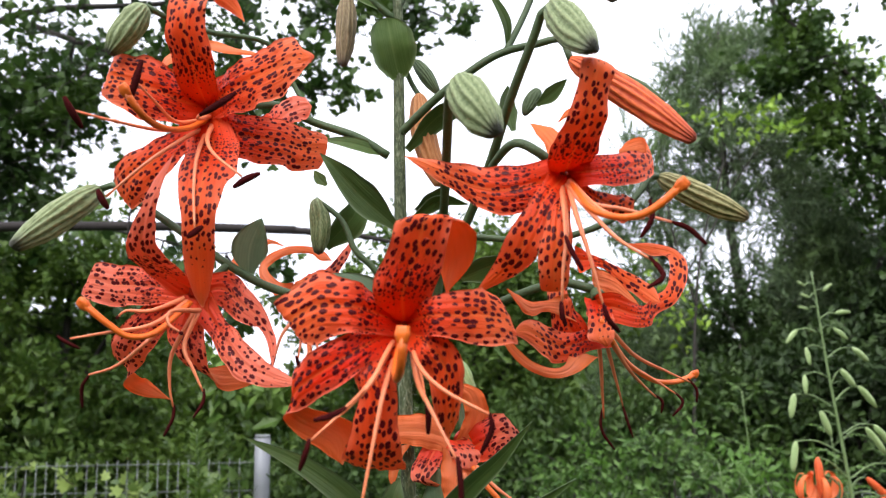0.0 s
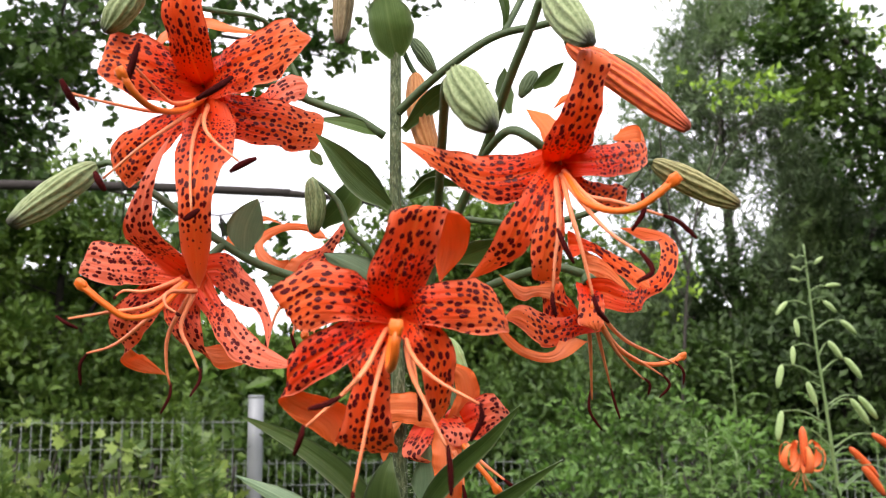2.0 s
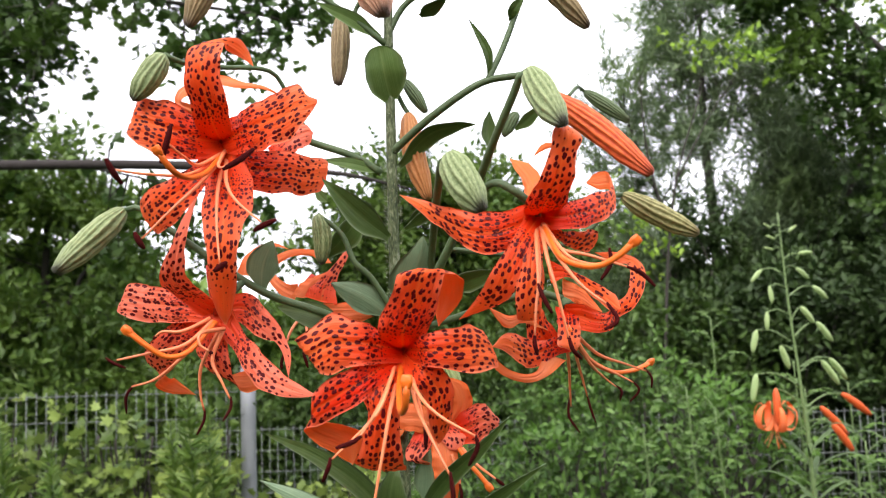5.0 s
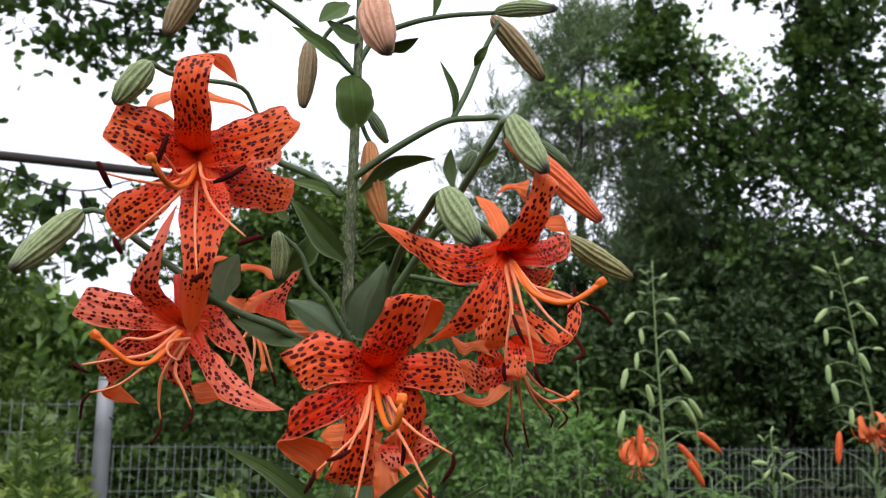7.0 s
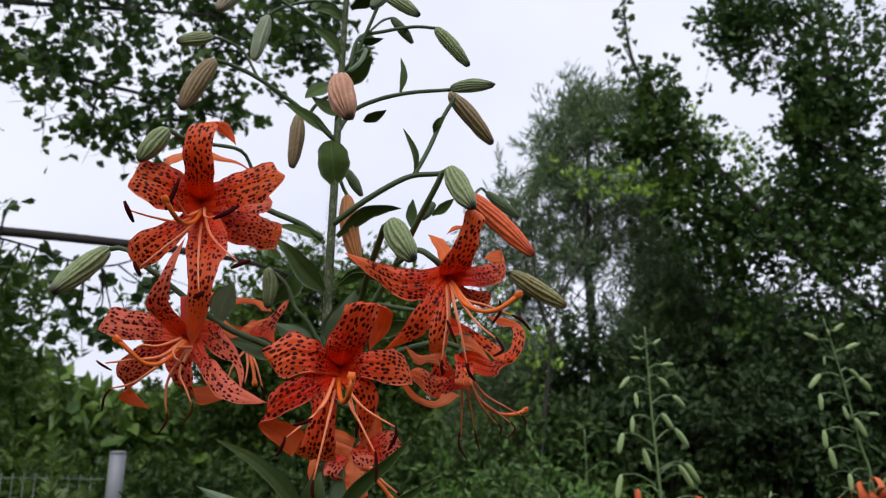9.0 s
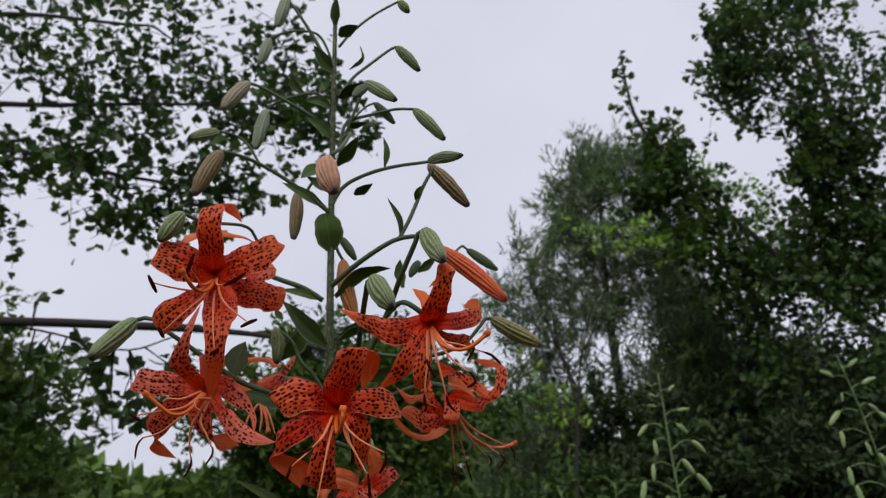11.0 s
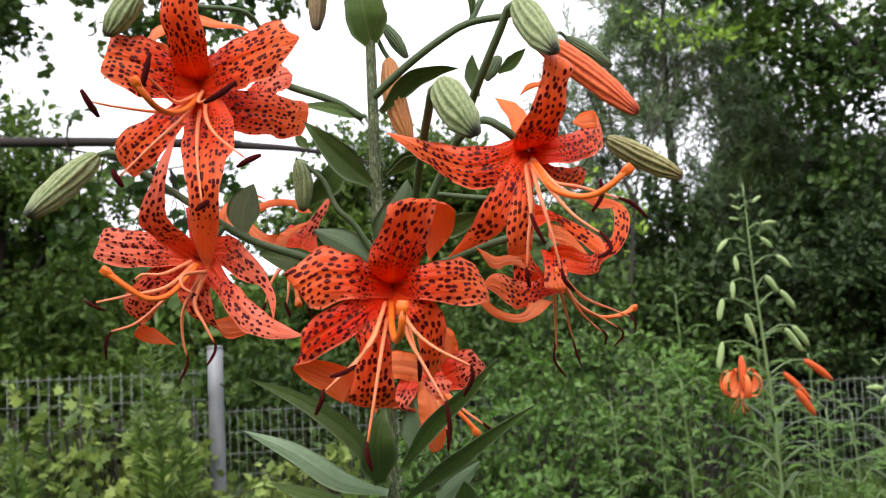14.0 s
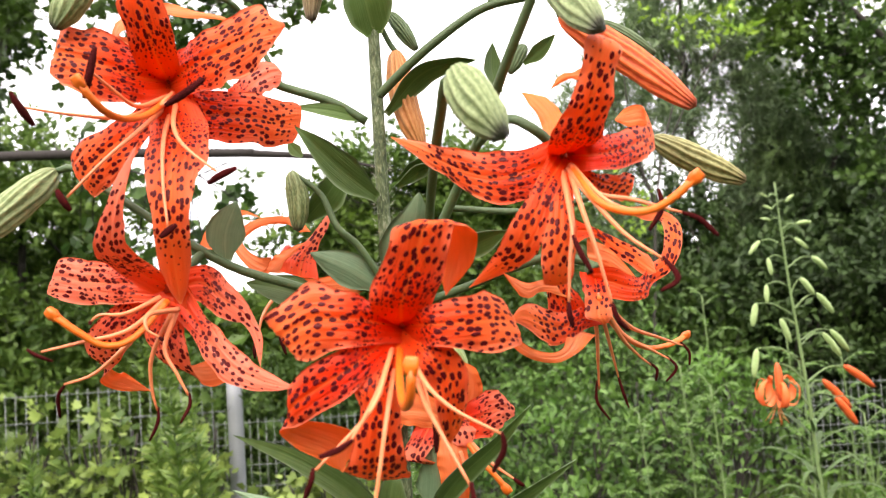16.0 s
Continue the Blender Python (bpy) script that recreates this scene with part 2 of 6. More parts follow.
def foliage_material(name, low, high, young, rough=0.45, through=0.3):
    m, n, l, b = nodes_of(name)
    island = n.new("ShaderNodeNewGeometry").outputs["Random Per Island"]
    where = n.new("ShaderNodeTexCoord").outputs["Object"]
    patch = noise_of(n, l, where, 1.6, 2.0)
    colour = mix(n, l, (*low, 1), (*high, 1), island)
    colour = mix(n, l, colour, (*young, 1), calc(n, l, "MULTIPLY", calc(n, l, "SUBTRACT", patch, 0.5), 3.0))
    l.new(colour, b.inputs["Base Color"])
    b.inputs["Roughness"].default_value = rough
    b.inputs["Specular IOR Level"].default_value = 0.38
    lit_through(n, l, b, colour, through)
    return m


def bark_material(name, low, high):
    m, n, l, b = nodes_of(name)
    where = n.new("ShaderNodeTexCoord").outputs["Object"]
    grain = noise_of(n, l, stretched(n, l, where, 40, 40, 9), 1.0, 5.0, 0.65)
    blot = noise_of(n, l, where, 6.0, 3.0)
    colour = mix(n, l, (*low, 1), (*high, 1), calc(n, l, "ADD", calc(n, l, "MULTIPLY", grain, 0.7), calc(n, l, "MULTIPLY", blot, 0.3)))
    l.new(colour, b.inputs["Base Color"])
    b.inputs["Roughness"].default_value = 0.85
    bump_of(n, l, b, grain, 0.8, 0.006)
    return m


def metal_material(name, low, high):
    m, n, l, b = nodes_of(name)
    where = n.new("ShaderNodeTexCoord").outputs["Object"]
    f = noise_of(n, l, where, 22.0, 5.0, 0.6)
    streak = noise_of(n, l, stretched(n, l, where, 60, 60, 3), 1.0, 3.0)
    colour = mix(n, l, (*low, 1), (*high, 1), calc(n, l, "ADD", calc(n, l, "MULTIPLY", f, 0.5), calc(n, l, "MULTIPLY", streak, 0.5)))
    l.new(colour, b.inputs["Base Color"])
    b.inputs["Roughness"].default_value, b.inputs["Metallic"].default_value = 0.55, 0.3
    bump_of(n, l, b, f, 0.2, 0.002)
    return m


def ground_material():
    m, n, l, b = nodes_of("garden_soil_and_weeds")
    where = n.new("ShaderNodeTexCoord").outputs["Object"]
    f = noise_of(n, l, where, 30.0, 6.0, 0.65)
    big = noise_of(n, l, where, 0.9, 4.0)
    colour = mix(n, l, (0.035, 0.06, 0.018, 1), (0.09, 0.11, 0.035, 1), f)
    colour = mix(n, l, colour, (0.10, 0.075, 0.05, 1), calc(n, l, "MULTIPLY", calc(n, l, "SUBTRACT", big, 0.5), 3.0))
    l.new(colour, b.inputs["Base Color"])
    b.inputs["Roughness"].default_value = 0.95
    bump_of(n, l, b, f, 1.0, 0.03)
    return m


TEPAL_FACE = tepal_material("spotted_tepal_face", True)
TEPAL_FADED = tepal_material("faded_spotted_tepal_face", True, 0.75)
TEPAL_FLUSHED = tepal_material("red_hearted_tepal_face", True, 0.0, 1.4)
TEPAL_BACK = tepal_material("tepal_back", False)
# tepal back without its pale middle; the glow of light through it is coloured in
TEPAL_BACKLIT = tepal_material("backlit_orange_tepal", False, 0.0, 1.0, 0.0)
FILAMENT = plain_organic("filament", (0.78, 0.17, 0.065), (0.92, 0.34, 0.16), 0.45, 500, 0.15)
THROAT = plain_organic("red_throat", (0.42, 0.012, 0.003), (0.62, 0.04, 0.008), 0.5, 400, 0.2)
STYLE = plain_organic("style_flesh", (0.74, 0.10, 0.008), (0.9, 0.2, 0.018), 0.45, 500, 0.1)
ANTHER = plain_organic("anther_pollen", (0.022, 0.0025, 0.003), (0.085, 0.008, 0.008), 0.95, 1500, 0, 0.8)
ANTHER.node_tree.nodes["Principled BSDF"].inputs["Specular IOR Level"].default_value = 0.08
def stem_material():
    m, n, l, b = nodes_of("hairy_stem")
    where = n.new("ShaderNodeTexCoord").outputs["Object"]
    f = noise_of(n, l, stretched(n, l, where, 700, 700, 260), 1.0, 3.0, 0.6)
    big = noise_of(n, l, where, 60.0, 2.0)
    k = calc(n, l, "ADD", f, calc(n, l, "MULTIPLY", calc(n, l, "SUBTRACT", big, 0.5), 0.5))
    colour = ramp_of(n, l, k, [(0.32, (0.028, 0.042, 0.016)), (0.5, (0.075, 0.1, 0.042)), (0.62, (0.14, 0.165, 0.09)), (0.74, (0.24, 0.265, 0.18))])
    l.new(colour, b.inputs["Base Color"])
    b.inputs["Roughness"].default_value = 0.75
    bump_of(n, l, b, k, 0.9, 0.001)
    return m


STEM = stem_material()
WOOL = plain_organic("stem_wool", (0.26, 0.29, 0.21), (0.44, 0.48, 0.37), 0.9, 700)
STALK = plain_organic("flower_stalk", (0.022, 0.044, 0.016), (0.1, 0.155, 0.06), 0.6, 600, 0, 0.5)
STALK_LIGHT = plain_organic("garden_lily_stalk", (0.09, 0.15, 0.05), (0.19, 0.27, 0.11), 0.6, 300)
LEAF = lily_leaf_material("lily_leaf", (0.05, 0.095, 0.02), (0.095, 0.155, 0.036), (0.13, 0.19, 0.06), 0.45)
LEAF_LIGHT = lily_leaf_material("garden_lily_leaf", (0.05, 0.095, 0.03), (0.09, 0.15, 0.05), (0.13, 0.19, 0.08), 0.5)
LEAF_GREY = lily_leaf_material("lily_leaf_bloom", (0.14, 0.235, 0.135), (0.24, 0.34, 0.205), (0.3, 0.4, 0.25), 0.42)
BUD = {
    "green": bud_material("green_bud", (0.085, 0.125, 0.035), (0.35, 0.41, 0.2), (0.03, 0.03, 0.015)),
    "fresh": bud_material("fresh_green_bud", (0.2, 0.3, 0.1), (0.38, 0.48, 0.23), (0.24, 0.32, 0.13)),
    "striped": bud_material("striped_bud", (0.09, 0.085, 0.02), (0.47, 0.44, 0.2), (0.16, 0.11, 0.05)),
    "pale": bud_material("pale_bud", (0.16, 0.21, 0.12), (0.34, 0.39, 0.26), (0.2, 0.2, 0.12)),
    "brown": bud_material("brown_bud", (0.14, 0.09, 0.035), (0.36, 0.27, 0.14), (0.07, 0.045, 0.03)),
    "pale_brown": bud_material("pale_brown_bud", (0.2, 0.17, 0.1), (0.44, 0.38, 0.26), (0.2, 0.15, 0.1)),
    "pink": bud_material("pink_bud", (0.42, 0.17, 0.09), (0.66, 0.38, 0.26), (0.1, 0.05, 0.035)),
    "orange": bud_material("orange_bud", (0.42, 0.035, 0.006), (0.86, 0.17, 0.032), (0.34, 0.05, 0.02)),
    "orange_brown": bud_material("orange_brown_bud", (0.36, 0.12, 0.03), (0.58, 0.27, 0.10), (0.3, 0.12, 0.04)),
    "dark": bud_material("dark_green_bud", (0.04, 0.07, 0.025), (0.12, 0.17, 0.07), (0.06, 0.07, 0.03)),
}
GINKGO = foliage_material("fan_leaf", (0.024, 0.058, 0.012), (0.055, 0.108, 0.022), (0.11, 0.19, 0.03), 0.5, 0.3)
FEATHER = foliage_material("feathery_needles", (0.08, 0.13, 0.06), (0.17, 0.235, 0.115), (0.18, 0.28, 0.075), 0.6, 0.3)
BROAD = foliage_material("broad_leaf", (0.046, 0.1, 0.016), (0.125, 0.205, 0.036), (0.17, 0.27, 0.04), 0.5, 0.28)
# hedge leaf colours lowered for shade: deepest at the right, milder in the middle
HEDGE_SHADED = foliage_material("shaded_hedge_leaf", (0.016, 0.036, 0.009), (0.036, 0.07, 0.015), (0.055, 0.1, 0.018), 0.6, 0.14)
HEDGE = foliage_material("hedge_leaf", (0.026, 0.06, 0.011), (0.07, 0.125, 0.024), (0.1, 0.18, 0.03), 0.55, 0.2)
SHRUB = foliage_material("shrub_leaf", (0.032, 0.085, 0.014), (0.125, 0.225, 0.05), (0.125, 0.27, 0.035))
VINE = foliage_material("vine_leaf", (0.05, 0.1, 0.02), (0.3, 0.4, 0.1), (0.3, 0.38, 0.09))
YOUNG = foliage_material("young_leaf", (0.15, 0.29, 0.025), (0.3, 0.46, 0.06), (0.32, 0.48, 0.05), 0.5, 0.4)
SPIRE = foliage_material("spire_leaf", (0.09, 0.17, 0.035), (0.16, 0.25, 0.05), (0.2, 0.28, 0.06))
DARK_NEEDLE = foliage_material("dark_needles", (0.036, 0.066, 0.03), (0.07, 0.115, 0.046), (0.08, 0.14, 0.04), 0.6, 0.15)
GRASS = foliage_material("grass_blade", (0.04, 0.085, 0.015), (0.09, 0.15, 0.03), (0.12, 0.16, 0.05))
BARK = bark_material("bark", (0.018, 0.016, 0.014), (0.055, 0.046, 0.04))
POLE = bark_material("weathered_pole", (0.008, 0.006, 0.006), (0.032, 0.024, 0.021))
STEEL = metal_material("galvanised_steel", (0.19, 0.2, 0.215), (0.31, 0.32, 0.345))
WIRE = metal_material("fence_wire", (0.13, 0.145, 0.145), (0.24, 0.255, 0.255))
SOIL = ground_material()


# ---- mesh helpers ----
def mesh_of(name, verts, faces, mats, uv=None, slots=None, attributes=None, smooth=True):
    """A mesh from whole arrays; all faces have the same number of corners, or are lists."""
    me = bpy.data.meshes.new(name)
    me.from_pydata([tuple(v) for v in np.asarray(verts, float)], [], [tuple(int(i) for i in q) for q in faces])
    for k in mats if isinstance(mats, (list, tuple)) else [mats]:
        me.materials.append(k)
    if slots is not None:
        me.polygons.foreach_set("material_index", np.asarray(slots, np.int32))
    me.polygons.foreach_set("use_smooth", np.full(len(me.polygons), smooth))
    if uv is not None:
        loops = np.zeros(len(me.loops), np.int32)
        me.loops.foreach_get("vertex_index", loops)
        me.uv_layers.new(name="UVMap").data.foreach_set("uv", np.asarray(uv, np.float32)[loops].ravel())
    for key, values in (attributes or {}).items():
        me.attributes.new(key, "FLOAT", "POINT").data.foreach_set("value", np.asarray(values, np.float32))
    return me


def leaves_mesh(name, template, faces, places, turns, sizes, mat, smooth=False):
    """Many small leaves in one mesh: a template, set at each place with its own turn and size."""
    t = np.asarray(template, np.float32)
    v = np.einsum("nij,kj->nki", turns, t) * np.asarray(sizes, np.float32)[:, None, None] + np.asarray(places, np.float32)[:, None, :]
    count, k = len(places), len(t)
    f = np.asarray(faces, np.int32)
    corners = f.shape[1]
    loops = (f[None] + (np.arange(count, dtype=np.int32) * k)[:, None, None]).ravel()
    me = bpy.data.meshes.new(name)
    me.vertices.add(count * k)
    me.vertices.foreach_set("co", v.astype(np.float32).ravel())
    me.loops.add(len(loops))
    me.loops.foreach_set("vertex_index", loops)
    me.polygons.add(len(loops) // corners)
    me.polygons.foreach_set("loop_start", np.arange(0, len(loops), corners, dtype=np.int32))
    me.polygons.foreach_set("use_smooth", np.full(len(loops) // corners, smooth))
    me.update(calc_edges=True)
    me.materials.append(mat)
    return me


def part(name, me, parent, label=""):
    ob = new(name, me)
    ob.parent = parent
    if parent.type == "EMPTY":
        ob.location = -parent.location
    return tagged(ob, label)


def thing(name, place, label, category, group="", kind=""):
    ob = new(name)
    ob.location = place
    ob.empty_display_size = 0.05
    return tagged(ob, label, category, group, kind)


def spline(points, count):
    """Evenly spaced places on a smooth curve through the points."""
    p = np.asarray(points, float)
    p = np.vstack([2 * p[0] - p[1], p, 2 * p[-1] - p[-2]])
    out = []
    for i in range(1, len(p) - 2):
        for t in np.linspace(0, 1, 24, endpoint=False):
            a, b, c, d = p[i - 1:i + 3]
            out.append(0.5 * (2 * b + (c - a) * t + (2 * a - 5 * b + 4 * c - d) * t * t + (3 * b - a - 3 * c + d) * t ** 3))
    out = np.array(out + [p[-2]])
    s = np.concatenate([[0], np.cumsum(np.linalg.norm(np.diff(out, axis=0), axis=1))])
    e = np.linspace(0, s[-1], count)
    return np.stack([np.interp(e, s, out[:, k]) for k in range(3)], 1), s[-1]


def frames_along(c, side, start):
    """Tangent, side and normal along a curve, carried on from place number start without spinning."""
    t = np.gradient(c, axis=0)
    t /= np.linalg.norm(t, axis=1)[:, None]
    s = np.zeros_like(c)
    a = np.asarray(side, float)
    a = a - t[start] * (a @ t[start])
    s[start] = a / np.linalg.norm(a)
    for order in (range(start + 1, len(c)), range(start - 1, -1, -1)):
        last = s[start]
        for i in order:
            a = last - t[i] * (last @ t[i])
            last = a / (np.linalg.norm(a) + 1e-12)
            s[i] = last
    return t, s, np.cross(s, t)


def ribbon(name, points, width, side, at, mats, shape, cup, ruffle, thick, long=30, wide=11, seed=1, twist=0.0):
    """A tepal or leaf: a curved blade with a midrib, wavy rims and a real thickness."""
    rng = np.random.default_rng(seed)
    c, length = spline(points, long)
    start = int(round(at / (len(points) - 1) * (long - 1)))
    t, s, nrm = frames_along(c, side, start)
    if twist:
        a = radians(twist) * np.clip((start - np.arange(long)) / max(1.0, start - 0.35 * long), 0, 1)[:, None]
        s, nrm = s * np.cos(a) - nrm * np.sin(a) * 1.0, nrm * np.cos(a) + s * np.sin(a)
    v = np.linspace(0, 1, long)
    half = width / 2 * shape(v)
    u = np.linspace(-1, 1, wide)
    phase = rng.uniform(0, 6.3, 4)
    verts, uv, along, across = [], [], [], []
    for layer in (0, 1):
        for i in range(long):
            for j in range(wide):
                bow = cup * half[i] * (u[j] ** 2) + 0.10 * half[i] * math.exp(-(u[j] / 0.16) ** 2)
                wave = ruffle * half[i] * abs(u[j]) ** 2.5 * math.sin(v[i] * 21 + phase[0 if u[j] < 0 else 1] + u[j]) * math.sin(math.pi * v[i]) ** 0.5
                rim = 1 + (0.05 if ruffle > 0.1 else 0.012) * math.sin(v[i] * 23 + phase[2 if u[j] < 0 else 3])
                d = thick * (1 - 0.7 * u[j] ** 4)
                verts.append(c[i] + s[i] * (u[j] * half[i] * rim) + nrm[i] * (wave - bow - layer * d))
                uv.append((u[j] * half[i], v[i] * length))
                along.append(v[i])
                across.append(u[j])
    faces, slots = [], []
    k = long * wide
    for i in range(long - 1):
        for j in range(wide - 1):
            a = i * wide + j
            faces.append((a, a + 1, a + wide + 1, a + wide))
            slots.append(0)
            faces.append((k + a, k + a + wide, k + a + wide + 1, k + a + 1))
            slots.append(1)
    rim = [i * wide for i in range(long)] + [(long - 1) * wide + j for j in range(1, wide)] + [i * wide + wide - 1 for i in range(long - 2, -1, -1)] + [j for j in range(wide - 2, 0, -1)]
    for a, b in zip(rim, rim[1:] + rim[:1]):
        faces.append((a, k + a, k + b, b))
        slots.append(1)
    return mesh_of(name, verts, faces, mats, uv, slots, {"along": along, "across": across})


def blade(name, mid, half, mats, cup, seed, long=46, wide=19, thick=0.0009):
    """A recurved tepal: a smooth midline, a half-width that banks along it, rolled wavy rims, a grooved rib and a real thickness."""
    rng = np.random.default_rng(seed)
    half = np.array(half, float)
    half[0] *= max(1.0, 0.0075 / (np.linalg.norm(half[0]) + 1e-9))
    half[1] *= 1.22
    rows = np.hstack([np.asarray(mid, float), half])
    rows = np.vstack([2 * rows[0] - rows[1], rows, 2 * rows[-1] - rows[-2]])
    dense = []
    for i in range(1, len(rows) - 2):
        a, b, c, d = rows[i - 1:i + 3]
        for t in np.linspace(0, 1, 20, endpoint=False):
            dense.append(0.5 * (2 * b + (c - a) * t + (2 * a - 5 * b + 4 * c - d) * t * t + (3 * b - a - 3 * c + d) * t ** 3))
    dense = np.array(dense + [rows[-2]])
    s = np.concatenate([[0], np.cumsum(np.linalg.norm(np.diff(dense[:, :3], axis=0), axis=1))])
    length = s[-1]
    e = np.linspace(0, length, long)
    row = np.stack([np.interp(e, s, dense[:, k]) for k in range(6)], 1)
    c, h = row[:, :3], row[:, 3:]
    h[-1] = h[-2] * 0.25
    t = np.gradient(c, axis=0)
    t /= np.linalg.norm(t, axis=1)[:, None] + 1e-12
    nrm = np.cross(h, t)
    nrm /= np.linalg.norm(nrm, axis=1)[:, None] + 1e-12
    for _ in range(2):
        nrm[1:-1] = (nrm[:-2] + 2 * nrm[1:-1] + nrm[2:]) / 4
        nrm /= np.linalg.norm(nrm, axis=1)[:, None] + 1e-12
    w = np.linalg.norm(h, axis=1)
    v = e / length
    u = np.linspace(-1, 1, wide)
    u = np.sign(u) * np.abs(u) ** 0.85
    bend = 0.5 - 0.5 * np.cos(np.pi * np.clip(v / 0.3, 0, 1))
    phase = rng.uniform(0, 6.3, 6)
    beat = rng.uniform(15, 26, 4)
    verts, uv, along, across = [], [], [], []
    for layer in (0, 1):
        for i in range(long):
            for j in range(wide):
                q, m = u[j], 0 if u[j] < 0 else 1
                ends = math.sin(math.pi * min(1.0, v[i] * 1.04)) ** 0.6
                wave = (0.11 * math.sin(v[i] * beat[m] + phase[m]) + 0.06 * math.sin(v[i] * 2.3 * beat[m] + phase[2 + m])) * abs(q) ** 2.2 * ends
                pleat = 0.022 * math.sin(q * 15 + phase[4] + 1.5 * math.sin(v[i] * 5 + phase[5])) * (1 - 0.5 * abs(q))
                bow = -cup * bend[i] * q * q + 0.22 * (1 - bend[i]) * q * q - 0.13 * math.exp(-(q / 0.13) ** 2) * (1 - 0.7 * v[i])
                rim = 1 + 0.035 * math.sin(v[i] * beat[2 + m] * 1.3 + phase[3 - m])
                d = thick * (1 - 0.7 * q ** 4)
                verts.append(c[i] + h[i] * q * rim + nrm[i] * (w[i] * (wave + pleat + bow) - layer * d))
                uv.append((q * w[i], v[i] * length))
                along.append(v[i])
                across.append(q)
    faces, slots = [], []
    k = long * wide
    for i in range(long - 1):
        for j in range(wide - 1):
            a = i * wide + j
            faces += [(a, a + 1, a + wide + 1, a + wide), (k + a, k + a + wide, k + a + wide + 1, k + a + 1)]
            slots += [0, 1]
    rim = [i * wide for i in range(long)] + [(long - 1) * wide + j for j in range(1, wide)] + [i * wide + wide - 1 for i in range(long - 2, -1, -1)] + [j for j in range(wide - 2, 0, -1)]
    for a, b in zip(rim, rim[1:] + rim[:1]):
        faces.append((a, k + a, k + b, b))
        slots.append(1)
    return mesh_of(name, verts, faces, mats, uv, slots, {"along": along, "across": across})


def tube(points, radii, sides=8, count=14, lobes=0.0):
    """Vertices and faces of a round, tapering stalk along a smooth curve, closed at both ends."""
    c, _ = spline(points, count)
    t, s, nrm = frames_along(c, (0.31, 0.87, 0.4), 0)
    r = np.interp(np.linspace(0, 1, count), np.linspace(0, 1, len(radii)), radii)
    verts = [c[0]]
    for i in range(count):
        for j in range(sides):
            a = 2 * math.pi * j / sides
            verts.append(c[i] + (s[i] * math.cos(a) + nrm[i] * math.sin(a)) * r[i] * (1 + lobes * math.cos(3 * a)))
    verts.append(c[-1])
    faces = [(0, 1 + (j + 1) % sides, 1 + j) for j in range(sides)]
    for i in range(count - 1):
        for j in range(sides):
            a, b = 1 + i * sides + j, 1 + i * sides + (j + 1) % sides
            faces.append((a, b, b + sides, a + sides))
    e = len(verts) - 1
    faces += [(e, e - sides + j, e - sides + (j + 1) % sides) for j in range(sides)]
    return verts, faces


def tube_mesh(name, points, radii, mat, sides=8, count=14, lobes=0.0):
    return mesh_of(name, *tube(points, radii, sides, count, lobes), mat)


def joined_tubes(name, runs, mat, sides=5, count=6):
    verts, faces = [], []
    for points, radii in runs:
        v, f = tube(points, radii, sides, count)
        faces += [tuple(i + len(verts) for i in q) for q in f]
        verts += list(v)
    return mesh_of(name, verts, faces, mat)


def twig_mesh(name, starts, mids, tips, r0, r1, mat):
    """Many thin bent twigs with three sides in one mesh."""
    a, m, e = (np.asarray(k, float) for k in (starts, mids, tips))
    r0, r1 = np.asarray(r0)[:, None], np.asarray(r1)[:, None]
    d = e - a
    d /= np.linalg.norm(d, axis=1)[:, None] + 1e-9
    s = np.cross(d, (0.32, 0.21, 0.92))
    s /= np.linalg.norm(s, axis=1)[:, None] + 1e-9
    u = np.cross(d, s)
    rings = []
    for p, r in ((a, r0), (m, (r0 + r1) / 2), (e, r1)):
        for q in (0.0, 2.0944, 4.18879):
            rings.append(p + (s * math.cos(q) + u * math.sin(q)) * r)
    v = np.stack(rings, 1)
    f = [(0, 1, 4, 3), (1, 2, 5, 4), (2, 0, 3, 5), (3, 4, 7, 6), (4, 5, 8, 7), (5, 3, 6, 8)]
    count = len(a)
    loops = (np.asarray(f, np.int32)[None] + (np.arange(count, dtype=np.int32) * 9)[:, None, None]).ravel()
    me = bpy.data.meshes.new(name)
    me.vertices.add(count * 9)
    me.vertices.foreach_set("co", v.astype(np.float32).ravel())
    me.loops.add(len(loops))
    me.loops.foreach_set("vertex_index", loops)
    me.polygons.add(len(loops) // 4)
    me.polygons.foreach_set("loop_start", np.arange(0, len(loops), 4, dtype=np.int32))
    me.polygons.foreach_set("use_smooth", np.full(len(loops) // 4, True))
    me.update(calc_edges=True)
    me.materials.append(mat)
    return me


